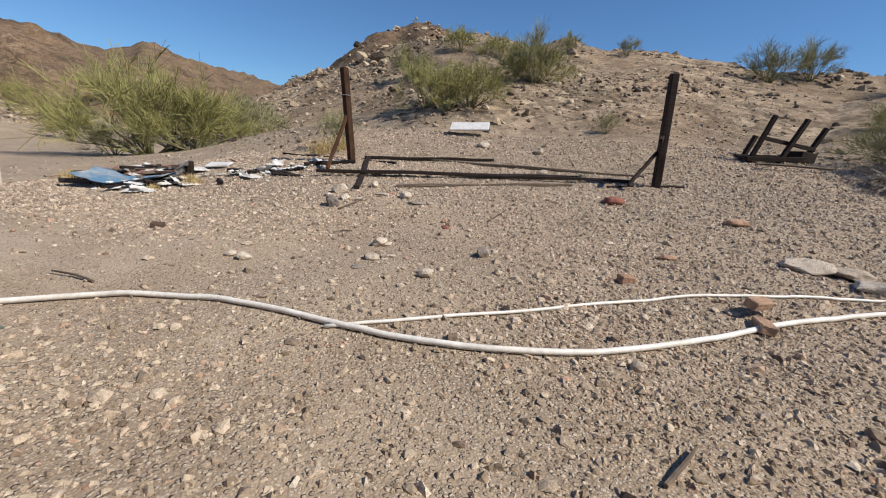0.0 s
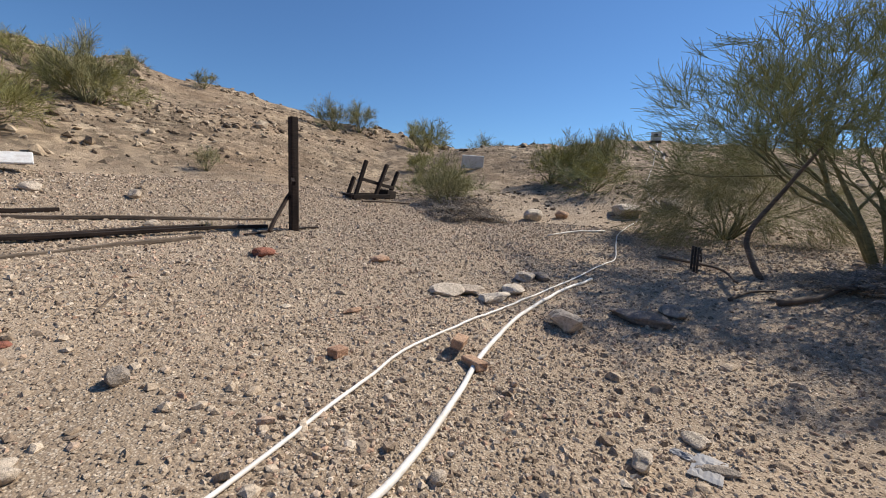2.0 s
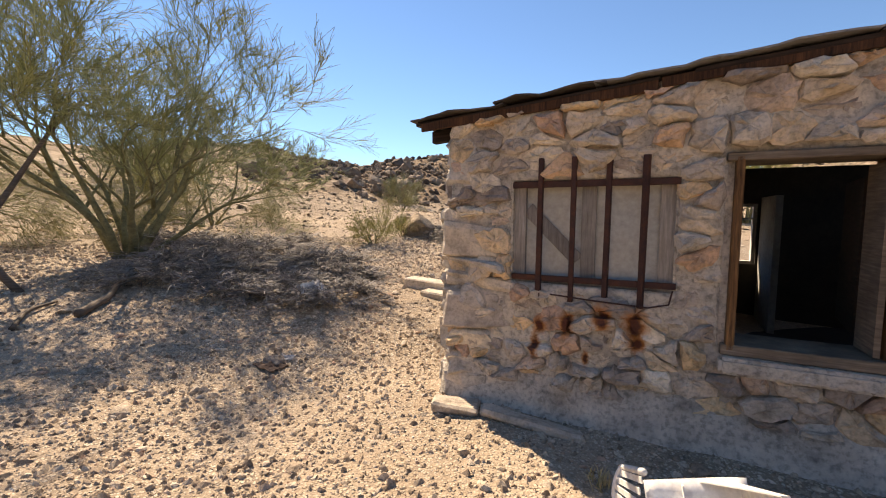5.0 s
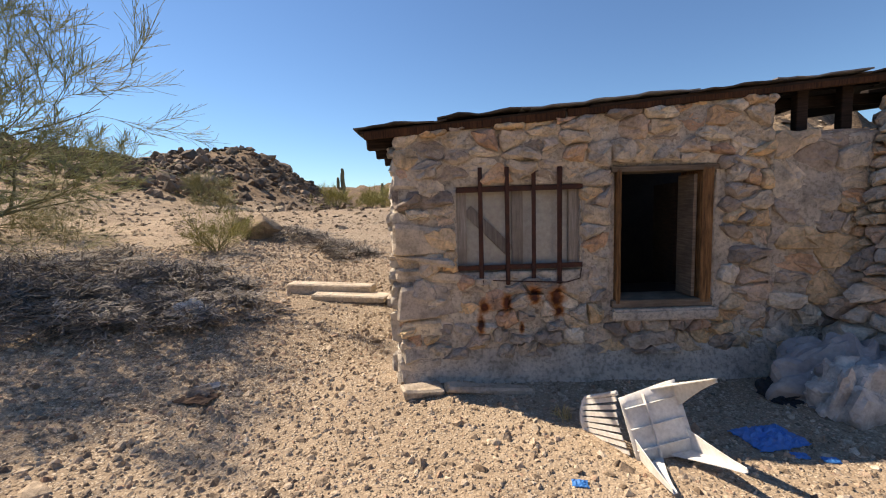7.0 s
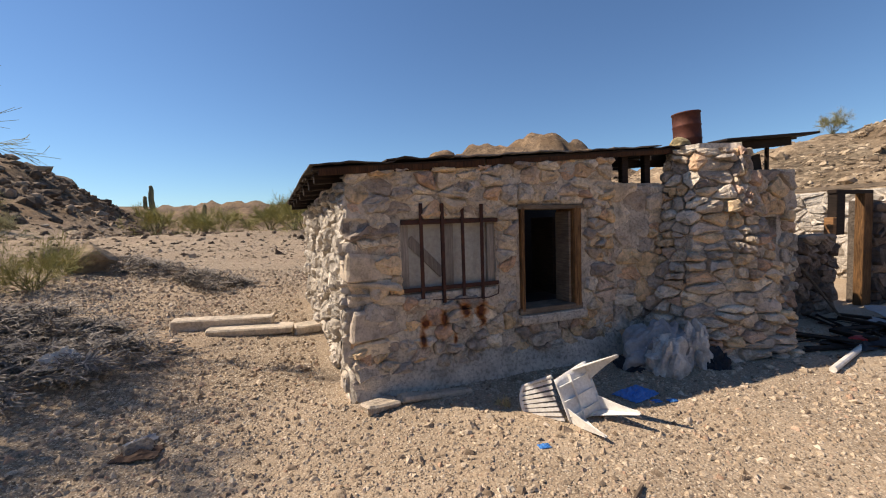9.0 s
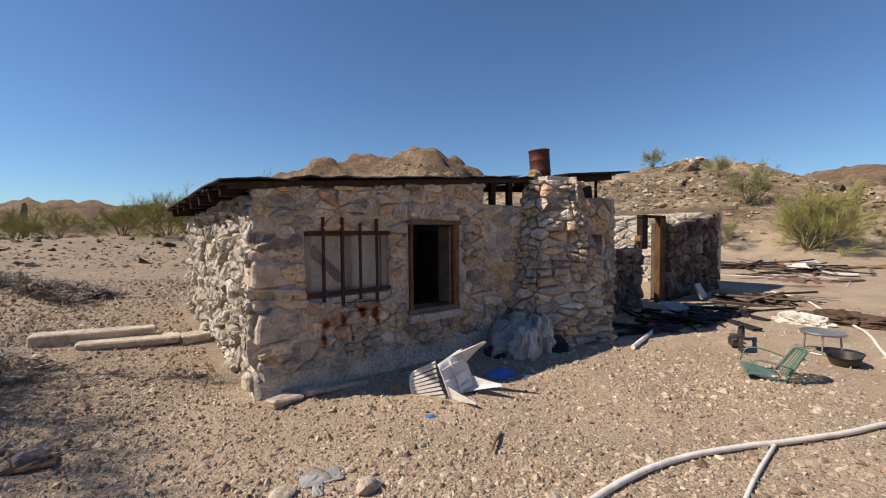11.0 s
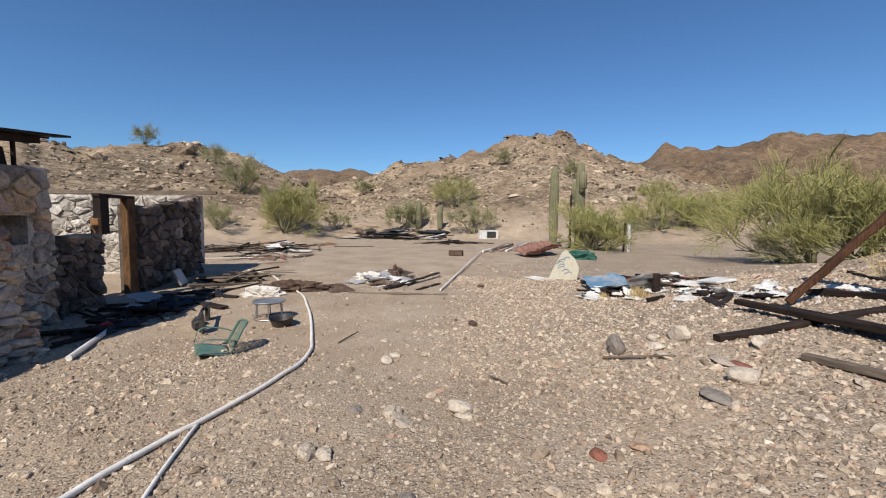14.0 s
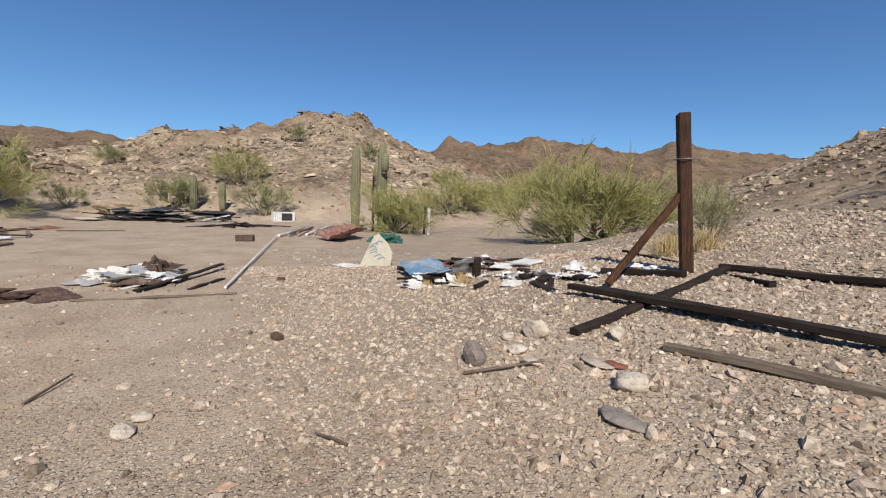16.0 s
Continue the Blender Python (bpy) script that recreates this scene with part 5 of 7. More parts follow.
def build_plants():
    rng = random.Random(21)
    # the large palo verde beside the cabin
    plant("palo_verde_tree", on_ground(9.85, -0.2, -0.03) @ Matrix.Diagonal((1.15, 1.95, 1.4, 1)), 117, 11, 2.0, 0.045, (6, 62), 4, TREE, M_TWIG, M_BARK, "large multi-stemmed palo verde tree with fine grey-green twigs", "tree")
    plant("drooping_shrub", on_ground(12.4, 2.4, -0.02), 8, 15, 1.8, 0.035, (5, 62), 3, DROOP, M_OLIVE, M_BARK, "dense olive-green hanging foliage beside the palo verde", "shrub")
    plant("drooping_shrub", on_ground(12.6, -2.9, -0.02), 18, 14, 1.7, 0.035, (20, 95), 3, DROOP, M_OLIVE, M_BARK, "sparse olive shrub with drooping brown branches", "shrub")
    # bent dead limb that stands under the crown
    limb = bmesh.new()
    z0 = float(gz(8.35, 1.42))
    pts = spline([(8.35, 1.42, z0 - 0.03), (8.52, 1.6, z0 + 0.3), (8.72, 1.7, z0 + 0.72), (8.98, 1.32, z0 + 1.45), (9.3, 0.86, z0 + 2.25), (9.55, 0.45, z0 + 2.8)], 0.12)
    rod_path(limb, pts, [0.05 - 0.03 * i / len(pts) for i in range(len(pts))], 8)
    tagged(part("dead_limb", limb, M_DEADWOOD, None, "", True), "bent dead brown limb propped under the palo verde", "branch")
    for ctrl, r in (([(6.9, 1.15, 0.05), (7.4, 0.75, 0.06), (7.9, 0.45, 0.1), (8.4, -0.1, 0.22), (8.7, -0.4, 0.3)], 0.05), ([(9.3, 3.2, 0.04), (8.8, 2.6, 0.08), (8.3, 2.0, 0.1), (7.8, 1.7, 0.03)], 0.035), ([(6.8, 1.7, 0.03), (7.3, 1.5, 0.05), (7.6, 1.2, 0.03)], 0.028)):
        bm = bmesh.new()
        pts = spline([(x, y, float(gz(x, y)) + dz) for x, y, dz in ctrl], 0.1)
        rod_path(bm, pts, [r * (1 - 0.5 * i / len(pts)) for i in range(len(pts))], 7)
        tagged(part("fallen_branch", bm, M_DEADWOOD, None, "", True), "grey dead branch lying on the ground under the tree", "branch", "fallen branches")
    # dead brush heaped below it
    for i, (x, y, s) in enumerate(((8.6, -0.9, 0.85), (7.6, -1.0, 0.7), (6.5, -1.5, 0.6), (9.3, -1.9, 0.7), (6.0, -0.9, 0.5), (7.3, -2.6, 0.55), (7.5, -6.6, 0.6), (6.2, -6.0, 0.55), (5.4, -5.2, 0.45), (9.6, 9.0, 0.9), (10.8, 10.0, 0.8), (8.2, -0.2, 0.7), (8.0, -1.8, 0.8), (6.9, -0.7, 0.6), (5.6, -1.6, 0.5), (10.4, -1.2, 0.8), (9.4, -3.0, 0.6), (6.4, -2.3, 0.5))):
        plant("dead_brush", on_ground(x, y, 0.0) @ Matrix.Diagonal((1.4, 1.4, 0.5, 1)), 50 + i, 22, 0.72 * s, 0.016, (35, 88), 3, DEAD, M_DEADTWIG, M_DEADTWIG, "tangled heap of dry grey brush on the ground", "brush", "dead brush")
    # shrub patterns, then copies of them over the place
    kinds = []
    for i, (tw, lab) in enumerate(((M_GREENTWIG, "yellow-green palo verde shrub on the desert floor"), (M_OLIVE, "olive creosote bush with thin upright stems"), (M_GREENTWIG, "rounded green desert shrub"), (M_OLIVE, "sparse grey-olive desert bush"))):
        kinds.append((i, tw, lab))

    def first(i, x, y, s, far):
        _, tw, lab = kinds[i]
        ob = plant("desert_shrub", on_ground(x, y, -0.03), 30 + i, (14, 16, 18, 12)[i], 0.85, 0.022, ((10, 60), (5, 45), (15, 75), (10, 50))[i], 3, FAR if far else SHRUB, tw, M_BARK, lab, "shrub", "desert shrubs")
        return ob

    spots = [  # x, y, size, kind
        (8.0, -4.5, 0.62, 2), (8.2, -5.7, 0.45, 0), (17.9, 9.9, 1.3, 0), (18.9, 9.0, 1.2, 2), (16.8, 7.6, 1.2, 2), (19.6, 8.6, 1.9, 3), (10.2, 9.8, 1.15, 1), (11.3, 10.9, 1.1, 2),
        (22.3, 33.0, 1.9, 1), (25.6, 33.5, 1.8, 1), (28.6, 27.8, 2.2, 2), (32.5, 23.4, 1.8, 1), (18.0, 18.5, 1.0, 0), (-0.6, 20.2, 1.7, 0), (0.5, 20.8, 1.5, 2), (-1.6, 21.2, 1.4, 0), (4.2, 26.5, 1.9, 1), (4.6, 27.0, 1.7, 2),
        (-3.4, 29.5, 1.6, 1), (-0.2, 36.0, 1.5, 0), (3.0, 35.5, 1.5, 2), (9.0, 39.0, 1.1, 1), (14.0, 39.0, 1.1, 3), (6.0, 17.8, 0.6, 3), (-3.3, 11.6, 0.7, 3), (13.5, 13.5, 0.8, 3),
        (-12.8, 17.6, 2.7, 2), (-12.2, 18.4, 2.3, 0), (-11.2, 17.9, 1.9, 2), (-14.2, 17.4, 1.2, 3), (-9.6, 20.6, 1.3, 3), (-10.4, 21.6, 1.5, 3), (-27.0, 29.5, 1.9, 0), (-33.5, 22.0, 2.4, 2), (-34.0, 25.0, 2.2, 0), (-35.5, 27.5, 2.2, 2), (-31.0, 34.0, 2.2, 1), (-39.0, 34.0, 2.6, 2),
        (-22.0, 12.6, 2.0, 0), (-21.4, 13.1, 1.8, 2), (-22.6, 12.9, 1.7, 0), (-35.6, 6.6, 2.3, 3), (-44.0, 5.0, 2.4, 2), (-32.4, -9.4, 2.9, 0), (-33.2, -9.0, 2.4, 2), (-40.5, -17.0, 2.4, 1), (-36.4, -6.0, 1.4, 3), (-37.2, 0.2, 2.2, 3), (-38.4, 0.9, 1.8, 3), (-30.5, -14.0, 1.7, 3),
        (12.6, -20.0, 1.2, 0), (10.4, -23.5, 1.3, 2), (8.0, -25.0, 1.5, 0), (5.6, -22.0, 1.7, 2), (13.5, -28.0, 1.5, 0), (5.5, -17.0, 1.2, 0), (3.2, -19.0, 1.9, 2), (1.2, -18.0, 2.2, 0), (18.0, -16.0, 1.3, 3), (14.0, -12.0, 0.9, 3),
        (22.0, -4.0, 1.6, 3), (26.0, 1.0, 1.4, 1), (23.0, 3.0, 1.2, 1), (17.0, -3.0, 1.5, 0), (-58.0, -8.0, 1.8, 1), (-60.0, 12.0, 1.8, 1), (-48.0, -24.0, 1.8, 3), (-50.0, -34.0, 1.6, 1), (-52.0, 20.0, 1.6, 1), (-46.0, 28.0, 1.8, 2),
    ]
    made = {}
    for x, y, s, k in spots:
        m = on_ground(x, y, -0.04, 0, 0, rng.uniform(0, 360)) @ Matrix.Diagonal((s, s, s * rng.uniform(0.85, 1.05), 1))
        far = math.hypot(x - CX, y - CY) > 17
        if (k, far) not in made:
            made[k, far] = first(k, x, y, s, far)
            made[k, far].matrix_world = on_ground(x, y, -0.04)
            made[k, far].matrix_basis = m
            continue
        src = made[k, far]
        old = src.matrix_basis.copy()
        src.matrix_basis = Matrix()
        copy_thing(src, m)
        src.matrix_basis = old
    # straw-coloured grass
    def tuft(x, y, h, n, seed):
        r2 = random.Random(seed)
        v, f = [], []
        for _ in range(n):
            a, s = r2.uniform(0, 6.28), abs(r2.gauss(0, 0.5))
            d = Vector((math.cos(a) * math.sin(s), math.sin(a) * math.sin(s), math.cos(s)))
            p = Vector((r2.gauss(0, h * 0.25), r2.gauss(0, h * 0.25), -0.01))
            ln = h * r2.uniform(0.5, 1.1)
            tube(v, f, [p, p + d * ln * 0.6, p + d * ln + Vector((0, 0, -0.15 * ln))], [0.004, 0.003, 0.0012], 3)
        ob = new("grass_tuft", mesh_of("grass_tuft", v, f, M_STRAW))
        ob.matrix_world = on_ground(x, y)
        tagged(ob, "dry straw-yellow grass tuft on the gravel", "grass", "grass tufts")
    for i, (x, y, h, n) in enumerate(((-5.12, 8.03, 0.26, 200), (-3.5, 11.0, 0.5, 260), (-3.1, 11.2, 0.45, 220), (-5.6, 7.6, 0.14, 110), (2.6, 8.9, 0.2, 90), (-8.1, 8.6, 0.3, 140), (1.35, 0.02, 0.12, 40))):
        tuft(x, y, h, n, i)


def column(bm, pts, radii, ribs=13):
    rings = []
    for p, r in zip(pts, radii):
        ring = []
        for k in range(ribs * 4):
            a = 2 * math.pi * k / (ribs * 4)
            q = r * (1 + 0.10 * math.cos(a * ribs))
            ring.append(bm.verts.new((p[0] + q * math.cos(a), p[1] + q * math.sin(a), p[2])))
        rings.append(ring)
    for lo, hi in zip(rings, rings[1:]):
        for i in range(len(lo)):
            bm.faces.new((lo[i], lo[(i + 1) % len(lo)], hi[(i + 1) % len(lo)], hi[i]))
    bm.faces.new(rings[-1])
    bm.faces.new(rings[0][::-1])


def saguaro(x, y, h, r, arms, label):
    ob = thing("saguaro_cactus", on_ground(x, y, -0.05), label, "cactus", "saguaros")
    bm = bmesh.new()
    n = 12
    column(bm, [(0.05 * math.sin(i * 0.9), 0.03 * i / n, h * i / n) for i in range(n)] + [(0.02, 0.03, h), (0.02, 0.03, h + r * 0.35)], [r * (0.8 + 0.25 * math.sin(min(i / n * 3.2, 3.0)) + 0.04 * math.sin(i * 2.1)) for i in range(n)] + [r * 0.62, r * 0.2])
    part("stem", bm, M_CACTUS, ob, "", True)
    for ax, az, ah, ar in arms:
        bm = bmesh.new()
        column(bm, [(ax, 0, az), (ax, 0, az + 0.1), (ax, 0, az + ah * 0.6), (ax, 0, az + ah), (ax, 0, az + ah + ar * 0.4)], [ar * 0.5, ar, ar * 1.05, ar * 0.8, ar * 0.2], 9)
        rod_path(bm, [(0, 0, az - 0.1), (ax * 0.6, 0, az - 0.08), (ax, 0, az + 0.1)], [ar * 0.8] * 3, 8)
        part("arm", bm, M_CACTUS, ob, "", True)
    return ob


def build_saguaros():
    saguaro(-26.4, 11.55, 5.3, 0.28, [], "tall straight green saguaro cactus without arms")
    saguaro(-23.6, 12.45, 5.2, 0.27, [(0.55, 3.6, 1.0, 0.2), (-0.9, 3.0, 1.15, 0.24), (-0.75, 2.7, 0.35, 0.26)], "saguaro cactus with stubby swollen arms")
    saguaro(-37.0, 1.5, 2.6, 0.27, [], "short saguaro cactus beside the rubbish heap")
    saguaro(-37.3, -0.5, 1.9, 0.24, [], "short dark saguaro cactus beside the rubbish heap")
    saguaro(-36.6, 3.5, 2.2, 0.24, [], "dying brown saguaro stump")
    saguaro(22.0, -42.0, 4.2, 0.22, [(0.6, 2.0, 1.2, 0.16)], "small distant saguaro on the flat")
    saguaro(18.0, -44.0, 3.6, 0.22, [], "small distant saguaro on the flat")
    # dead ribs of a cactus
    bm = bmesh.new()
    rod(bm, (0, 0, 0), (0.05, 0, 3.3), 0.06, 6)
    rod(bm, (0.12, 0.05, 0), (0.02, 0, 2.2), 0.035, 6)
    ob = part("cactus_skeleton", bm, M_TIMBER, None)
    ob.matrix_world = on_ground(-23.9, 12.0)
    tagged(ob, "bare dark woody skeleton of a dead cactus", "cactus")


# ---- pipes, posts and timbers ----
def pipe(name, ctrl, r, label, lift=0.0, step=0.08):
    pts = []
    for p in spline([(x, y, 0) for x, y in ctrl], step):
        pts.append(Vector((p.x, p.y, float(gz(p.x, p.y)) + r + 0.006 + lift + 0.006 * noise.noise(p * 1.7))))
    bm = bmesh.new()
    rod_path(bm, pts, [r] * len(pts), 10)
    ob = part(name, bm, M_PVC, None, "", True)
    return tagged(ob, label, "pipe")


def build_pipes():
    pipe("water_pipe", [(-10.6, -1.75), (-9.5, -0.6), (-8.2, 0.32), (-6.6, 1.39), (-5.4, 1.95), (-4.45, 2.34), (-3.25, 2.76), (-2.65, 2.95), (-2.08, 2.99), (-1.45, 2.89), (-0.84, 2.71), (-0.35, 2.56), (0.22, 2.47), (0.8, 2.49), (1.25, 2.59), (2.05, 2.88), (2.75, 3.15), (4.1, 3.51), (5.69, 3.72), (6.8, 3.68)], 0.0225, "long white plastic water pipe snaking over the gravel")
    pipe("hose", [(-0.88, 2.665), (-0.1, 2.88), (0.77, 3.16), (1.63, 3.46), (2.23, 3.66), (3.15, 3.74), (4.75, 3.86), (6.41, 3.93), (8.08, 3.94), (8.74, 3.92), (10.15, 4.36), (11.4, 4.67), (14.1, 4.84), (15.4, 4.57), (17.1, 5.48), (18.7, 5.99), (22.7, 6.78), (27.2, 7.8), (29.5, 8.3)], 0.014, "thin white hose running up the hill to a tank", 0.0, 0.1)
    pipe("hose", [(22.0, 6.2), (25.5, 7.0), (28.0, 8.4)], 0.03, "white hose end lying on the hillside", 0.0, 0.2)
    pipe("loose_pipe", [(9.6, 5.9), (10.5, 5.6), (11.2, 5.0)], 0.022, "short white pipe lying on the gravel", 0.0, 0.2)


def timber(name, p, q, w, h, mat, label, category="timber", group="", lift=None, seed=0):
    """A squared timber between two places on the ground (or at given heights above it)."""
    rng = random.Random(seed)
    w, h = w * 0.7, h * 0.58
    z0, z1 = (lift if lift is not None else (h / 2, h / 2))
    a, b = Vector((p[0], p[1], float(gz(p[0], p[1])) + z0)), Vector((q[0], q[1], float(gz(q[0], q[1])) + z1))
    bm = bmesh.new()
    n = 6
    d = (b - a)
    side = d.cross(Vector((0, 0, 1))).normalized()
    up = side.cross(d).normalized()
    rings = []
    for i in range(n + 1):
        c = a + d * (i / n) + up * 0.012 * math.sin(i * 1.9 + seed) + side * 0.012 * math.cos(i * 1.3 + seed)
        ring = []
        for sx, sz in ((-1, -0.7), (-0.8, -1), (0.8, -1), (1, -0.7), (1, 0.7), (0.8, 1), (-0.8, 1), (-1, 0.7)):
            ring.append(bm.verts.new(c + side * (sx * w / 2 * rng.uniform(0.93, 1.05)) + up * (sz * h / 2 * rng.uniform(0.93, 1.05))))
        rings.append(ring)
    for lo, hi in zip(rings, rings[1:]):
        for i in range(8):
            bm.faces.new((lo[i], lo[(i + 1) % 8], hi[(i + 1) % 8], hi[i]))
    bm.faces.new(rings[0][::-1])
    bm.faces.new(rings[-1])
    return tagged(part(name, bm, mat, None), label, category, group)


def post(name, x, y, top, w, d, mat, label, yaw):
    z = float(gz(x, y))
    b = Vector((x, y, z - 0.1))
    t = Vector(top)
    bm = bmesh.new()
    bar(bm, b, t, d, w, 0.012, yaw, random.Random(7), 0.006)
    return tagged(part(name, bm, mat, None), label, "post", "gate posts")


def build_posts():
    post("wooden_post", -2.43, 9.85, (-2.62, 9.75, 3.0), 0.145, 0.145, M_BROWNPOST, "dark brown weathered timber post standing in gravel", 20)
    post("wooden_post", 4.02, 8.5, (3.92, 8.38, 3.06), 0.155, 0.14, M_TIMBER, "charred dark timber post with a leaning brace", 35)
    bm = bmesh.new()
    rod_path(bm, [(-2.57 + 0.115 * math.cos(a), 9.78 + 0.125 * math.sin(a), 2.42) for a in [k * math.pi / 8 for k in range(17)]], [0.006] * 17, 5)
    tagged(part("wire_band", bm, M_STEEL, None), "wire twisted round the brown post", "wire")
    g = "fallen gate timbers"
    timber("brace", (-2.68, 8.72), (-2.55, 9.78), 0.09, 0.14, M_BROWNPOST, "weathered brown brace leaning on the brown post", "brace", lift=(0.05, 1.05), seed=1)
    timber("brace", (4.15, 8.75), (3.7, 8.0), 0.09, 0.12, M_TIMBER, "dark brace leaning on the charred post", "brace", lift=(1.0, 0.95), seed=2)
    timber("brace", (3.3, 8.1), (4.12, 8.65), 0.08, 0.11, M_TIMBER, "dark brace against the charred post", "brace", lift=(0.1, 0.85), seed=12)
    timber("beam", (-1.72, 7.3), (-2.1, 10.1), 0.14, 0.11, M_TIMBER, "dark fallen beam lying across the gravel", group=g, seed=3)
    timber("beam", (-2.72, 8.15), (2.6, 8.95), 0.16, 0.12, M_TIMBER, "long creosoted beam fallen between the posts", group=g, lift=(0.12, 0.05), seed=4)
    timber("beam", (-2.5, 8.4), (3.6, 8.75), 0.12, 0.1, M_TIMBER, "long dark beam fallen between the posts", group=g, lift=(0.08, 0.04), seed=5)
    timber("beam", (-1.08, 7.62), (2.3, 8.35), 0.13, 0.1, M_GREYWOOD, "weathered brown beam lying on gravel", group=g, seed=6)
    timber("beam", (-2.2, 10.15), (0.9, 10.35), 0.15, 0.12, M_TIMBER, "charred beam lying behind the posts", group=g, seed=7)
    timber("beam", (-0.9, 10.3), (4.1, 9.3), 0.12, 0.10, M_GREYWOOD, "brown beam lying behind the posts", group=g, seed=8)
    timber("beam", (-4.6, 11.2), (-1.4, 9.7), 0.12, 0.09, M_TIMBER, "burnt beam beside the brown post", group=g, seed=9)
    timber("beam", (-3.4, 9.4), (-2.3, 9.6), 0.2, 0.14, M_TIMBER, "short burnt block beside the brown post", group=g, seed=10)
    timber("beam", (3.0, 8.35), (4.6, 8.6), 0.1, 0.08, M_TIMBER, "short dark timber at the foot of the post", group=g, seed=11)


# ---- single stones ----
def stone(x, y, size, mat, label, seed, name="rock", yaw=0.0, dz=None, subdiv=3):
    bm = bmesh.new()
    lump(bm, size, None, random.Random(seed), subdiv, 0.16)
    lo = min(v.co.z for v in bm.verts)
    ob = part(name, bm, mat, None)
    ob.matrix_world = on_ground(x, y, -lo - size[2] * 0.18 if dz is None else dz, 0, 0, yaw)
    return tagged(ob, label, "rock", "loose rocks")


def build_rocks():
    flat, chunk, red = "flat pale slab lying on the gravel", "angular tan rock lying on the gravel", "reddish rock lying on the gravel"
    rows = [(-0.24, 3.75, 0.16, 0.13, 0.10, 0, 10), (0.36, 4.47, 0.17, 0.14, 0.16, 1, 40), (-0.86, 4.75, 0.24, 0.17, 0.12, 0, 70), (-0.84, 4.23, 0.2, 0.16, 0.1, 0, 20), (2.51, 4.75, 0.25, 0.1, 0.08, 2, 0),
            (4.17, 4.74, 0.7, 0.5, 0.16, 0, 15), (4.5, 4.58, 0.62, 0.42, 0.14, 0, 60), (4.45, 4.16, 0.7, 0.42, 0.12, 0, 5), (5.07, 4.24, 0.6, 0.4, 0.14, 0, 30), (5.95, 4.5, 0.6, 0.35, 0.2, 0, 10), (6.2, 4.36, 0.45, 0.3, 0.16, 1, 60), (4.12, 2.97, 0.52, 0.3, 0.24, 0, 75),
            (5.18, 2.44, 0.9, 0.5, 0.17, 1, 80), (5.69, 2.2, 0.5, 0.35, 0.16, 1, 30), (4.26, 6.25, 0.5, 0.25, 0.12, 2, 20), (11.6, 7.4, 0.8, 0.6, 0.5, 0, 20), (14.2, 5.4, 1.6, 0.9, 0.45, 0, 40), (15.6, 4.4, 1.3, 0.8, 0.5, 1, 10), (12.6, 6.9, 0.7, 0.5, 0.3, 2, 0),
            (-1.9, 6.38, 0.24, 0.2, 0.22, 1, 10), (-1.97, 7.06, 0.27, 0.2, 0.2, 0, 30), (-1.8, 6.75, 0.18, 0.14, 0.1, 0, 50), (-2.1, 6.85, 0.14, 0.12, 0.08, 0, 0), (-1.55, 6.7, 0.2, 0.15, 0.07, 0, 20), (-0.83, 6.95, 0.3, 0.22, 0.12, 0, 60), (-0.6, 6.6, 0.34, 0.2, 0.05, 1, 10),
            (-1.45, 7.5, 0.16, 0.14, 0.14, 0, 0), (-1.1, 7.1, 0.18, 0.1, 0.06, 3, 30), (-1.2, 7.05, 0.3, 0.2, 0.05, 4, 0), (-0.1, 5.6, 0.13, 0.1, 0.06, 3, 30), (-0.12, 5.85, 0.13, 0.09, 0.05, 2, 70), (-2.12, 3.98, 0.2, 0.14, 0.09, 4, 10), (-2.28, 4.05, 0.14, 0.11, 0.07, 4, 60),
            (-0.68, 4.33, 0.2, 0.14, 0.04, 0, 30), (-0.77, 4.81, 0.2, 0.1, 0.03, 4, 80), (-0.93, 3.91, 0.17, 0.12, 0.03, 1, 20), (-0.25, 3.87, 0.18, 0.12, 0.05, 4, 40), (2.68, 7.1, 0.42, 0.28, 0.15, 3, 10), (1.24, 2.4, 0.13, 0.09, 0.07, 0, 30), (2.2, 1.65, 0.2, 0.15, 0.1, 4, 10), (2.72, 1.45, 0.22, 0.16, 0.08, 0, 50),
            (2.45, 1.3, 0.26, 0.12, 0.05, 1, 120), (4.3, 0.25, 0.24, 0.18, 0.12, 1, 30), (8.0, -6.1, 0.9, 0.7, 0.75, 5, 30), (8.9, -6.6, 0.8, 0.6, 0.5, 5, 80), (20.0, -18.5, 2.2, 1.6, 1.6, 5, 10), (33.5, -44.5, 4.5, 3.5, 4.0, 5, 0), (31.0, -43.8, 3.5, 2.5, 3.0, 5, 50), (1.9, 9.3, 0.3, 0.2, 0.14, 0, 10), (0.7, 11.5, 0.35, 0.25, 0.2, 4, 0), (2.1, 11.0, 0.3, 0.25, 0.22, 4, 60)]
    mats = (M_BOULDER, M_GREYROCK, M_BRICK, M_REDROCK, M_BOULDER, M_SCREE)
    labs = (flat, "grey angular stone lying on the gravel", "brown rock lying on the gravel", red, chunk, "dark varnished boulder on the slope")
    for i, (x, y, a, b, c, k, yaw) in enumerate(rows):
        lab = labs[k] if (k or c < 0.15) else "pale rounded boulder lying on the gravel"
        stone(x, y, (a, b, c), mats[k], lab, 100 + i, "boulder" if a > 0.45 else "rock", yaw)
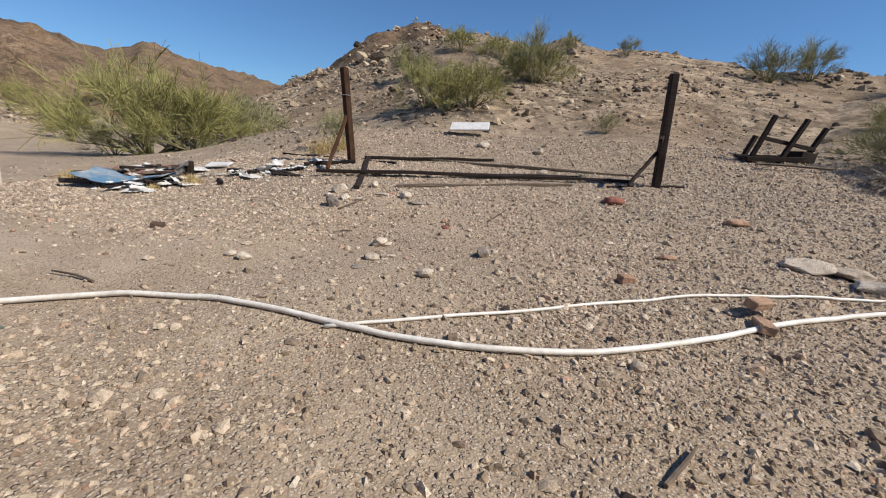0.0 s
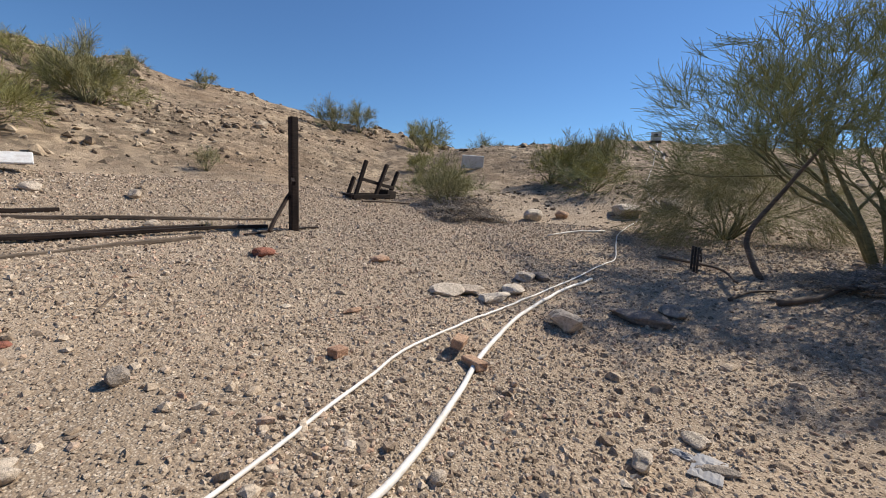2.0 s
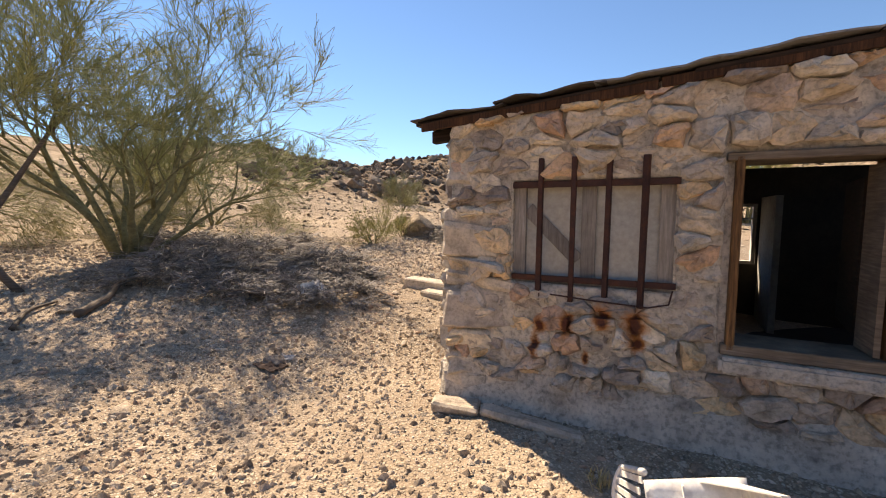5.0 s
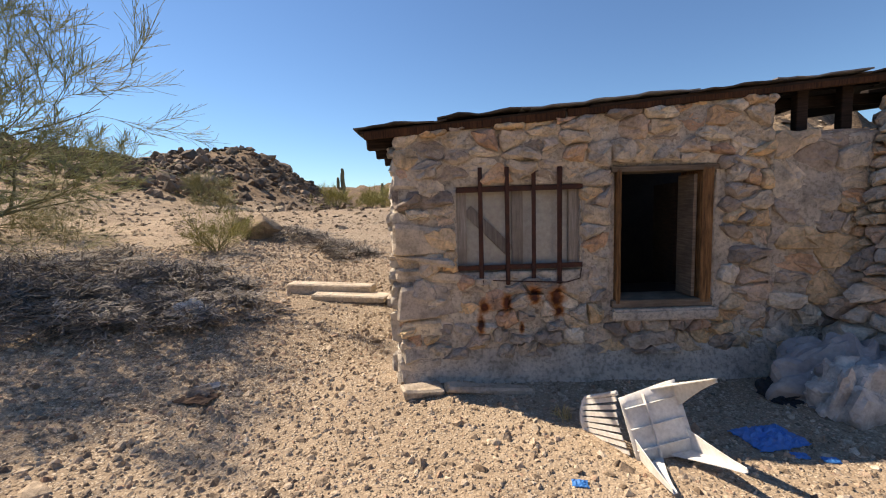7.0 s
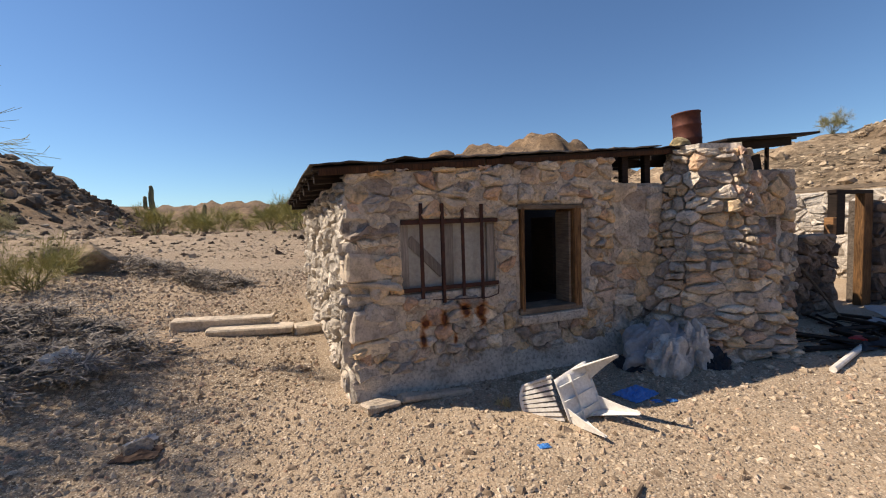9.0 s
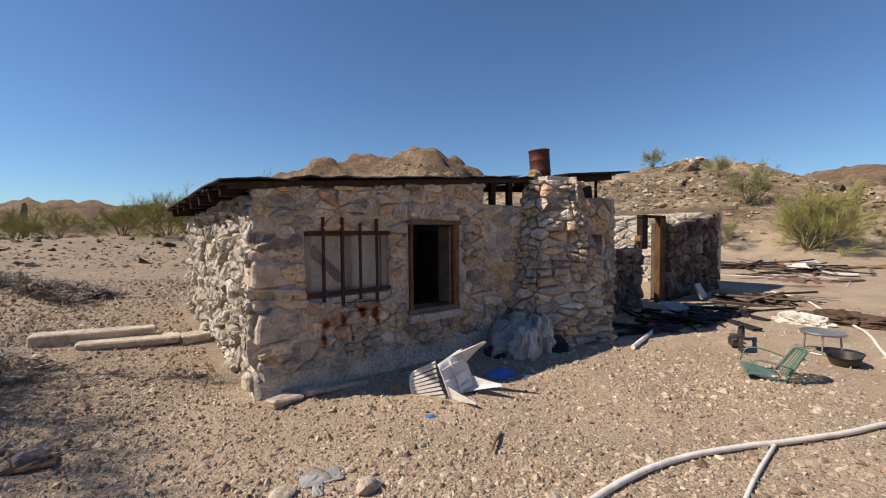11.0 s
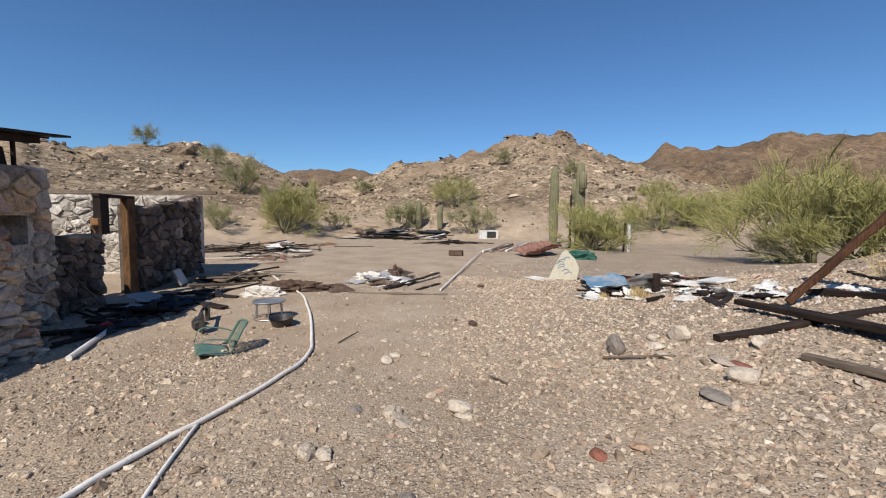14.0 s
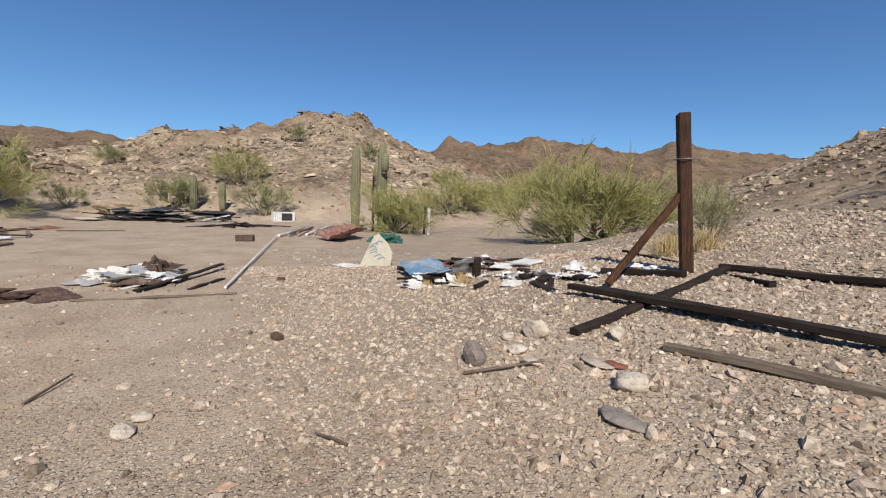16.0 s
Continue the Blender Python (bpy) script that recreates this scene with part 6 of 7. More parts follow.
    # two old bricks
    for x, y, dz, yaw, tilt in ((2.6, 3.32, 0.10, 25, 12), (2.5, 3.08, 0.03, 70, 4), (1.75, 3.97, 0.04, 10, 5)):
        bm = bmesh.new()
        box(bm, (0.24, 0.115, 0.075) if x > 2 else (0.15, 0.11, 0.075), None, 0.008, 0.006, random.Random(int(x * 100)))
        ob = part("brick", bm, M_BRICK, None)
        ob.matrix_world = on_ground(x, y, dz, tilt, 3, yaw)
        tagged(ob, "chipped brown brick beside the white pipe", "brick", "old bricks")
    # long slabs of concrete by the end wall and along its foot
    for i, (x, y, a, b, c, yaw) in enumerate(((4.55, -2.75, 1.3, 0.32, 0.14, 8), (4.15, -2.55, 1.1, 0.4, 0.08, 4), (3.45, -2.6, 0.4, 0.3, 0.12, 30), (1.95, -0.33, 0.75, 0.13, 0.06, 12), (2.5, -0.18, 0.35, 0.2, 0.07, 30))):
        bm = bmesh.new()
        box(bm, (a, b, c), None, 0.02, 0.025, random.Random(i))
        bmesh.ops.subdivide_edges(bm, edges=bm.edges[:], cuts=2, use_grid_fill=True)
        for v in bm.verts:
            v.co += Vector((noise.noise(v.co * 9), noise.noise(v.co * 9 + Vector((3, 3, 3))), noise.noise(v.co * 7 + Vector((9, 1, 3))))) * 0.015
        ob = part("concrete_slab", bm, M_BOULDER, None)
        ob.matrix_world = on_ground(x, y, c * 0.4, 2, -2, yaw)
        tagged(ob, "broken pale slab lying by the stone wall", "slab", "broken slabs")


build_plants()
build_saguaros()
build_pipes()
build_posts()
build_rocks()


# ---- furniture and rubbish ----
def monobloc(name, m, mat, label, legs=(0, 1, 2, 3), slats=9, arms=True, broad=0.055):
    """A moulded plastic garden chair: seat, slatted back, arms and the legs it still has."""
    ch = thing(name, m, label, "chair")
    bm = bmesh.new()
    n = 8
    top, bot = [], []
    for i in range(n + 1):
        for j in range(n + 1):
            a, b = i / n * 2 - 1, j / n * 2 - 1
            w = 0.235 + 0.02 * b
            z = -0.02 * (1 - a * a) * (1 - b * b) - 0.03 * max(0, b) ** 3
            top.append(bm.verts.new((a * w, b * 0.215, z)))
            bot.append(bm.verts.new((a * w, b * 0.215, z - 0.008)))
    k = n + 1
    for i in range(n):
        for j in range(n):
            q = (i * k + j, (i + 1) * k + j, (i + 1) * k + j + 1, i * k + j + 1)
            bm.faces.new([top[x] for x in q])
            bm.faces.new([bot[x] for x in q])
    ring = [i * k for i in range(n)] + [n * k + j for j in range(n)] + [i * k + n for i in range(n, 0, -1)] + [j for j in range(n, 0, -1)]
    for a, b in zip(ring, ring[1:] + ring[:1]):
        bm.faces.new((top[a], top[b], bot[b], bot[a]))
    seat = part("seat", bm, mat, ch, "", True)
    for sgn in (-0.7, 0.0, 0.7):
        bm = bmesh.new()
        box(bm, (0.006, 0.40, 0.03), pose(sgn * 0.2, 0, -0.03), 0.0)
        part("rib", bm, mat, seat)
    bm = bmesh.new()
    box(bm, (0.42, 0.006, 0.04), pose(0, -0.05, -0.035), 0.0)
    part("rib", bm, mat, seat)
    bm = bmesh.new()
    # curved back with slots
    def bp(s, h, d=0.0):
        return Vector((s * (0.245 - 0.06 * h), -0.205 - 0.10 * h - 0.05 * (1 - s * s) + d, 0.03 + 0.42 * h))
    back = part("backrest_rim", rim_mesh([bp(-1, 0)] + [bp(-1, t / 5) for t in range(1, 5)] + [bp(s / 5, 1.0 - 0.12 * abs(s / 5) ** 3) for s in range(-5, 6)] + [bp(1, t / 5) for t in range(4, -1, -1)], 0.018), mat, ch, "", True)
    bm.free()
    for i in range(slats):
        s = (i + 0.5) / slats * 2 - 1
        bm = bmesh.new()
        pts = [bp(s * 0.95, t / 6) for t in range(7)]
        g = []
        for p in pts:
            g.append([bm.verts.new(p + Vector((dx, dy, 0))) for dx, dy in ((-0.016, -0.003), (0.016, -0.003), (0.016, 0.003), (-0.016, 0.003))])
        for lo, hi in zip(g, g[1:]):
            for e in range(4):
                bm.faces.new((lo[e], lo[(e + 1) % 4], hi[(e + 1) % 4], hi[e]))
        bm.faces.new(g[0][::-1])
        bm.faces.new(g[-1])
        part("slat", bm, mat, back)
    for sgn in ((-1, 1) if arms else ()):
        bm = bmesh.new()
        pts = [Vector((sgn * 0.25, -0.235, 0.22)), Vector((sgn * 0.285, -0.1, 0.235)), Vector((sgn * 0.29, 0.1, 0.225)), Vector((sgn * 0.28, 0.2, 0.17)), Vector((sgn * 0.265, 0.215, 0.0))]
        strip(bm, spline(pts, 0.05), 0.05, 0.008)
        part("armrest", bm, mat, ch, "", True)
    for i in legs:
        sx, sy = (-1, 1, 1, -1)[i], (1, 1, -1, -1)[i]
        bm = bmesh.new()
        a, b = Vector((sx * 0.225, sy * 0.19, 0.0)), Vector((sx * 0.28, sy * 0.25, -0.43))
        g = []
        for t in range(6):
            p = a.lerp(b, t / 5)
            w = broad * (1 - t / 5) ** 1.3 + 0.028
            g.append([bm.verts.new(p + Vector(o)) for o in ((0, 0, 0), (-sx * w, 0, 0), (-sx * w, -sy * 0.006, 0), (-sx * 0.006, -sy * 0.006, 0), (-sx * 0.006, -sy * w, 0), (0, -sy * w, 0))])
        for lo, hi in zip(g, g[1:]):
            for e in range(6):
                bm.faces.new((lo[e], lo[(e + 1) % 6], hi[(e + 1) % 6], hi[e]))
        bm.faces.new(g[0][::-1])
        bm.faces.new(g[-1])
        part("leg", bm, mat, ch)
    return ch


def rim_mesh(pts, r):
    bm = bmesh.new()
    rod_path(bm, pts, [r] * len(pts), 8)
    return bm


def strip(bm, pts, w, h):
    g = []
    for i, p in enumerate(pts):
        d = (pts[min(i + 1, len(pts) - 1)] - pts[max(i - 1, 0)]).normalized()
        a = Vector((1, 0, 0))
        b = d.cross(a).normalized()
        g.append([bm.verts.new(p + a * sx * w / 2 + b * sz * h / 2) for sx, sz in ((-1, -1), (1, -1), (1, 1), (-1, 1))])
    for lo, hi in zip(g, g[1:]):
        for e in range(4):
            bm.faces.new((lo[e], lo[(e + 1) % 4], hi[(e + 1) % 4], hi[e]))
    bm.faces.new(g[0][::-1])
    bm.faces.new(g[-1])


def build_chairs():
    ex, ez = Vector((0.27, -0.38, 0.88)).normalized(), Vector((0.26, -0.88, -0.32)).normalized()
    ey = ez.cross(ex).normalized()
    ex = ey.cross(ez)
    m = Matrix((( ex.x, ey.x, ez.x, 0.82), (ex.y, ey.y, ez.y, 0.42), (ex.z, ey.z, ez.z, 0.31), (0, 0, 0, 1)))
    monobloc("plastic_chair", m @ Matrix.Scale(0.9, 4), M_WHITE, "broken white plastic garden chair lying on its side", (0, 1, 3), 9, False, 0.14)
    monobloc("plastic_chair", on_ground(-2.62, 1.74, 0.05, 14, -4, 215) @ Matrix.Scale(0.86, 4), M_GREEN, "legless faded green plastic chair sitting in the dirt", ())
    # tipped-over wooden table frame on the slope
    t = thing("wooden_table", on_ground(7.8, 10.5, 0.0), "overturned dark wooden table frame with legs in the air", "table")
    for i, (a, b, w, h) in enumerate((((-0.75, 0.1, 0.1), (0.55, 0.0, 0.16), 0.1, 0.12), ((-0.65, 0.75, 0.15), (0.7, 0.6, 0.2), 0.1, 0.12), ((-0.75, 0.1, 0.12), (-0.6, 0.8, 0.16), 0.1, 0.1))):
        bm = bmesh.new()
        bar(bm, a, b, w, h, 0.008, 0, random.Random(i))
        part("rail", bm, M_TIMBER, t)
    for i, (a, b) in enumerate((((-0.62, 0.2, 0.0), (-0.25, 0.15, 1.15)), ((0.05, 0.15, 0.0), (0.5, 0.1, 1.1)), ((0.75, 0.35, 0.0), (1.15, 0.3, 0.95)), ((-0.4, 0.8, 0.1), (-0.2, 0.75, 0.7)))):
        bm = bmesh.new()
        bar(bm, a, b, 0.10, 0.10, 0.008, 10 * i, random.Random(i + 5))
        part("leg", bm, M_TIMBER, t)
    bm = bmesh.new()
    bar(bm, (-0.4, 0.15, 0.62), (0.95, 0.25, 0.42), 0.06, 0.09, 0.006, 0, random.Random(3))
    part("rail", bm, M_TIMBER, t)
    bm = bmesh.new()
    box(bm, (0.45, 0.5, 0.34), pose(0.75, 0.4, 0.17, 0, 8, 10), 0.01, 0.02)
    part("panel", bm, M_TIMBER, t)
    bm = bmesh.new()
    rod_path(bm, spline([(-0.9, -0.3, 0.04), (-0.3, -0.35, 0.05), (0.3, -0.4, 0.04), (0.7, -0.5, 0.03)], 0.1), [0.03] * len(spline([(-0.9, -0.3, 0.04), (-0.3, -0.35, 0.05), (0.3, -0.4, 0.04), (0.7, -0.5, 0.03)], 0.1)), 6)
    ob = part("pale_branch", bm, M_GREYWOOD, None)
    ob.matrix_world = on_ground(7.8, 10.3)
    tagged(ob, "pale bleached stick under the overturned table", "branch")
    # round-topped metal side table
    t = thing("side_table", on_ground(-4.5, 1.62, 0.0, 0, 0, 20) @ Matrix.Scale(0.72, 4), "small round grey metal table with bent legs", "table")
    bm = bmesh.new()
    prof = [(0.0, 0.39), (0.3, 0.385), (0.34, 0.40), (0.355, 0.42), (0.365, 0.41), (0.35, 0.375), (0.0, 0.37)]
    rings = [[bm.verts.new((r * math.cos(a) + 0.001, r * math.sin(a), z)) for a in [2 * math.pi * k / 24 for k in range(24)]] for r, z in prof[1:6]]
    for lo, hi in zip(rings, rings[1:]):
        for i in range(24):
            bm.faces.new((lo[i], lo[(i + 1) % 24], hi[(i + 1) % 24], hi[i]))
    bm.faces.new(rings[0])
    bm.faces.new(rings[-1])
    part("tabletop", bm, M_STEEL, t, "", True)
    for k in range(6):
        a = k * math.pi / 3
        bm = bmesh.new()
        rod(bm, (0.30 * math.cos(a), 0.30 * math.sin(a), 0.38), (0.33 * math.cos(a), 0.33 * math.sin(a), 0.0), 0.016, 6)
        part("leg", bm, M_STEEL, t)
    bm = bmesh.new()
    rod_path(bm, [(0.34 * math.cos(a), 0.34 * math.sin(a), 0.02) for a in [k * math.pi / 12 for k in range(25)]], [0.012] * 25, 5)
    part("foot_ring", bm, M_STEEL, t)
    # black basin
    bm = bmesh.new()
    for s, flip in ((1.0, 1), (0.93, -1)):
        rings = [[bm.verts.new((r * s * math.cos(a), r * s * 0.8 * math.sin(a), z)) for a in [2 * math.pi * k / 20 for k in range(20)]] for r, z in ((0.17, 0.0 + 0.01 * (flip < 0)), (0.20, 0.05), (0.22, 0.12), (0.235, 0.13))]
        for lo, hi in zip(rings, rings[1:]):
            for i in range(20):
                bm.faces.new((lo[i], lo[(i + 1) % 20], hi[(i + 1) % 20], hi[i]))
        bm.faces.new(rings[0])
    ob = part("basin", bm, M_BLACK, None, "", True)
    ob.matrix_world = on_ground(-4.1, 2.0, 0.0, 3, 2, 20)
    tagged(ob, "shallow black plastic basin on the dirt", "basin")
    # black moulded panel with legs
    b = thing("plastic_bumper", on_ground(-3.95, 0.85, 0.0, 0, 0, 205), "broken black moulded plastic bumper lying on gravel", "bumper")
    bm = bmesh.new()
    strip(bm, spline([(-0.36, 0, 0.02), (-0.36, 0, 0.2), (-0.3, 0.02, 0.25), (0.3, 0.02, 0.26), (0.38, 0, 0.2), (0.42, 0, 0.0)], 0.06), 0.24, 0.05)
    part("shell", bm, M_BLACK, b)
    for x in (-0.15, 0.1):
        bm = bmesh.new()
        box(bm, (0.2, 0.1, 0.12), pose(x, 0.1, 0.08, 0, 0, 20), 0.02, 0.02)
        part("bracket", bm, M_BLACK, b)


def heap(name, x, y, items, label, category, spread, seed, height=0.12, group="rubbish heaps"):
    """A rubbish heap: boards, sheets, rags and lumps lying over one another, each a part."""
    rng = random.Random(seed)
    h = thing(name, Matrix(), label, category, group)
    for kind, mat, count, size in items:
        for _ in range(count):
            px, py = x + rng.gauss(0, spread[0] * 0.42), y + rng.gauss(0, spread[1] * 0.42)
            z = float(gz(px, py)) + rng.uniform(0.0, height) * max(0.0, 1 - math.hypot((px - x) / spread[0], (py - y) / spread[1]))
            yaw = rng.uniform(0, 360)
            bm = bmesh.new()
            s = size * rng.uniform(0.6, 1.3)
            if kind == "board":
                box(bm, (s, rng.uniform(0.06, 0.16), rng.uniform(0.02, 0.06)), pose(px, py, z + 0.03, rng.gauss(0, 5), rng.gauss(0, 3), yaw), 0.004, 0.008, rng)
            elif kind == "sheet":
                sheet(bm, s, s * rng.uniform(0.4, 0.8), 0.006, rng.choice((0.0, 0.012)), 8, rng.uniform(-0.04, 0.08), pose(px, py, z + 0.03, rng.gauss(0, 8), rng.gauss(0, 8), yaw), 12, 0.05, rng.random() * 9)
            elif kind == "rag":
                cloth(bm, s, s * rng.uniform(0.5, 0.9), 0.10 * s + 0.03, pose(px, py, z, 0, 0, yaw), 10, rng.random() * 20)
            elif kind == "rod":
                rod(bm, Vector((px, py, z + 0.02)), Vector((px + s * math.cos(yaw), py + s * math.sin(yaw), float(gz(px + s * math.cos(yaw), py + s * math.sin(yaw))) + 0.03)), rng.uniform(0.008, 0.02), 6)
            else:
                lump(bm, (s, s * 0.7, s * 0.5), pose(px, py, z + s * 0.1, 0, 0, yaw), rng, 2, 0.3)
            part({"board": "board", "sheet": "sheet", "rag": "rag", "rod": "rod", "lump": "lump"}[kind], bm, mat, h)
    return h


def solid(name, bm, mat, m, label, category, smooth_shade=False, group=""):
    ob = part(name, bm, mat, None, "", smooth_shade)
    ob.matrix_world = m
    return tagged(ob, label, category, group)


def build_rubbish():
    rng = random.Random(77)
    # tarpaulin heap at the foot of the wall
    t = thing("tarpaulin_heap", Matrix.Translation(cab(3.75, 0.62, 0.08)), "crumpled grey tarpaulin and dark cloth heaped against the wall", "tarpaulin")
    for nm, w, d, h, x, y, mat, sd, yaw in (("tarpaulin", 1.4, 0.9, 0.58, -0.02, -0.15, M_GREYTARP, 1, 10), ("tarpaulin", 0.85, 0.6, 0.46, 0.18, 0.1, M_LIGHTTARP, 2, 40), ("tarpaulin", 0.6, 0.45, 0.55, -0.26, 0.02, M_LIGHTTARP, 7, 60), ("dark_cloth", 0.5, 0.4, 0.26, -0.40, 0.16, M_DARKCLOTH, 3, 70), ("dark_cloth", 0.5, 0.36, 0.16, 0.55, -0.05, M_DARKCLOTH, 5, 80)):
        bm = bmesh.new()
        crumple(bm, w, d, h, pose(x, y, 0, 0, 0, yaw), sd, 3.3)
        part(nm, bm, mat, t)
    bm = bmesh.new()
    cloth(bm, 0.38, 0.26, 0.07, None, 16, 6, 5)
    solid("blue_bag", bm, M_BLUETARP, on_ground(0.02, 0.12, 0.0, 0, 0, 20), "torn bright blue plastic bag flat on the dirt", "plastic bag")
    for i, (x, y) in enumerate(((-0.2, 0.35), (1.33, 0.83), (-0.05, 0.32))):
        bm = bmesh.new()
        cloth(bm, 0.09, 0.06, 0.02, None, 8, 8 + i, 3)
        solid("plastic_scrap", bm, M_BLUETARP, on_ground(x, y, 0.0), "small scrap of blue plastic on gravel", "scrap", group="plastic scraps")
    # steel pole and red tub by the wall
    bm = bmesh.new()
    a, b = (-4.05, -0.55), (-2.35, 0.18)
    rod(bm, (a[0], a[1], float(gz(*a)) + 0.05), (b[0], b[1], float(gz(*b)) + 0.035), 0.035, 10)
    solid("pole", bm, M_PVC, Matrix(), "grey-white plastic pole lying on the gravel", "pole")
    bm = bmesh.new()
    lump(bm, (0.36, 0.24, 0.16), None, random.Random(2), 2, 0.1)
    solid("red_tub", bm, M_RED, on_ground(-3.7, -0.45, 0.06), "crushed red plastic tub in the shade", "tub")
    bm = bmesh.new()
    rod(bm, cab(7.75, 0.45, 0.15), cab(7.35, 0.06, 1.0), 0.02, 8)
    solid("leaning_stick", bm, M_GREYWOOD, Matrix(), "pale stick leaning on the low ruin wall", "stick")
    heap("burnt_heap", -4.9, -0.75, (("rod", M_TIMBER, 34, 0.7), ("board", M_TIMBER, 16, 0.9), ("rag", M_DARKCLOTH, 4, 0.7), ("sheet", M_GREYTARP, 3, 0.7)), "burnt black boards and rods heaped by the ruin", "rubbish heap", (2.1, 0.75), 1, 0.15)
    heap("board_heap", -8.6, -0.9, (("board", M_GREYWOOD, 10, 1.3), ("board", M_TIMBER, 6, 1.6), ("rod", M_TIMBER, 5, 1.2)), "weathered boards stacked beside the ruined doorway", "board pile", (1.6, 0.8), 2, 0.2)
    bm = bmesh.new()
    box(bm, (0.55, 0.4, 0.06), pose(0, 0, 0.2, 62, 0, 0), 0.01)
    solid("cushion", bm, M_STEEL, Matrix.Translation(cab(10.6, 0.5, 0.12)) @ pose(0, 0, 0, 0, 0, 200), "grey padded panel leaning by the ruin", "panel")
    # rolled carpet and insulation
    bm = bmesh.new()
    crumple(bm, 1.9, 0.62, 0.26, None, 14, 6)
    solid("carpet_roll", bm, M_CARPET, on_ground(-7.15, 0.95, 0.02, 0, 0, 105), "rotten torn brown carpet roll lying on the dirt", "carpet")
    bm = bmesh.new()
    crumple(bm, 1.1, 0.5, 0.22, None, 12, 5)
    solid("insulation", bm, M_RAG, on_ground(-6.55, 0.55, 0.0, 0, 0, 80), "tuft of white insulation beside the carpet roll", "insulation")
    bm = bmesh.new()
    cloth(bm, 1.2, 0.6, 0.1, None, 16, 13, 4)
    solid("carpet_scrap", bm, M_CARPET, on_ground(-7.6, 1.9, 0.0, 0, 0, 30), "flat brown carpet scrap", "carpet")
    # heap with planks on the flat
    heap("rubbish_heap", -8.9, 3.0, (("sheet", M_WHITEPAINT, 7, 0.6), ("sheet", M_GREYTARP, 6, 0.6), ("rag", M_RAG, 5, 0.6), ("rag", M_CARPET, 3, 0.9), ("board", M_GREYWOOD, 6, 0.8), ("rag", M_GREYTARP, 3, 0.7)), "low heap of torn sheets, rags and boards", "rubbish heap", (1.1, 0.9), 3, 0.25)
    bm = bmesh.new()
    crumple(bm, 0.95, 0.6, 0.36, None, 22, 4)
    solid("carpet_lump", bm, M_CARPET, on_ground(-9.0, 3.15, 0.05), "crumpled brown carpet on top of the rubbish", "carpet")
    bm = bmesh.new()
    crumple(bm, 1.2, 0.7, 0.24, None, 33, 5)
    solid("canvas_cloth", bm, M_RAG, on_ground(-8.75, 2.45, 0.02, 0, 0, 60), "crumpled off-white canvas lying on the rubbish", "cloth")
    for i, (x, y, yaw) in enumerate(((-3.7, 5.0, 20), (-8.0, 5.4, 70))):
        bm = bmesh.new()
        box(bm, (0.15, 0.10, 0.06), pose(0, 0, 0.025, 4, 3, yaw), 0.008, 0.012, random.Random(i + 40))
        solid("wood_block", bm, M_CARPET, on_ground(x, y), "small dark block of wood on the dirt", "block", group="wood blocks")
    g = "loose planks"
    timber("plank", (-7.0, 2.35), (-6.75, 4.6), 0.09, 0.05, M_GREYWOOD, "weathered plank lying on the dirt", "plank", g, seed=21)
    timber("plank", (-7.4, 3.1), (-9.6, 4.3), 0.16, 0.06, M_TIMBER, "dark plank lying across the rubbish", "plank", g, (0.04, 0.12), 22)
    timber("plank", (-7.5, 3.85), (-8.4, 4.35), 0.12, 0.06, M_TIMBER, "short dark plank on the dirt", "plank", g, seed=23)
    bm = bmesh.new()
    rod(bm, (-7.3, 4.42, float(gz(-7.3, 4.42)) + 0.04), (-17.6, 6.05, float(gz(-17.6, 6.05)) + 0.14), 0.024, 10)
    solid("plastic_pole", bm, M_PVC, Matrix(), "very long white pole lying on the flat", "pole")
    bm = bmesh.new()
    box(bm, (0.62, 0.32, 0.24), pose(0, 0, 0.12), 0.03, 0.02)
    solid("dark_box", bm, M_CARPET, on_ground(-16.7, 4.85, 0, 0, 0, 75), "low dark brown box on the flat", "box")
    # far heaps
    heap("rubbish_heap", -19.5, -5.2, (("board", M_GREYWOOD, 34, 2.0), ("board", M_TIMBER, 22, 2.2), ("sheet", M_WHITEPAINT, 12, 1.2), ("sheet", M_TANWOOD, 8, 1.2), ("rod", M_TIMBER, 16, 2.0)), "wide scatter of old boards and sheets on the flat", "rubbish heap", (5.0, 3.6), 4, 0.3)
    heap("rubbish_heap", -34.5, -0.5, (("board", M_TIMBER, 26, 2.4), ("sheet", M_WHITEPAINT, 16, 1.6), ("rag", M_DARKCLOTH, 8, 2.4), ("board", M_GREYWOOD, 18, 2.0), ("sheet", M_GREYTARP, 8, 1.5)), "dark heap of burnt boards and white sheets under the hill", "rubbish heap", (2.6, 5.0), 5, 1.1)
    bm = bmesh.new()
    lump(bm, (3.0, 5.0, 1.6), None, random.Random(6), 3, 0.3)
    solid("earth_mound", bm, M_SCREE, on_ground(-36.0, -2.2, 0.2, 0, 0, 10), "low dark mound of earth behind the rubbish", "mound")
    heap("rubbish_heap", -27.0, 4.4, (("board", M_TIMBER, 14, 2.2), ("rod", M_TIMBER, 6, 2.0)), "thin scatter of dark boards on the flat", "rubbish heap", (1.2, 2.4), 6, 0.2)
    heap("rubbish_heap", -14.6, -2.4, (("board", M_REDBROWN, 8, 1.0), ("rod", M_PVC, 3, 2.2), ("board", M_GREYWOOD, 6, 1.2)), "scatter of red-brown boards and a white rod", "rubbish heap", (1.6, 1.6), 16, 0.1)
    # white cooler on its side
    c = thing("cooler_box", on_ground(-34.4, 7.9, 0.0, 0, 0, 100), "white appliance lying on its side on the flat", "appliance")
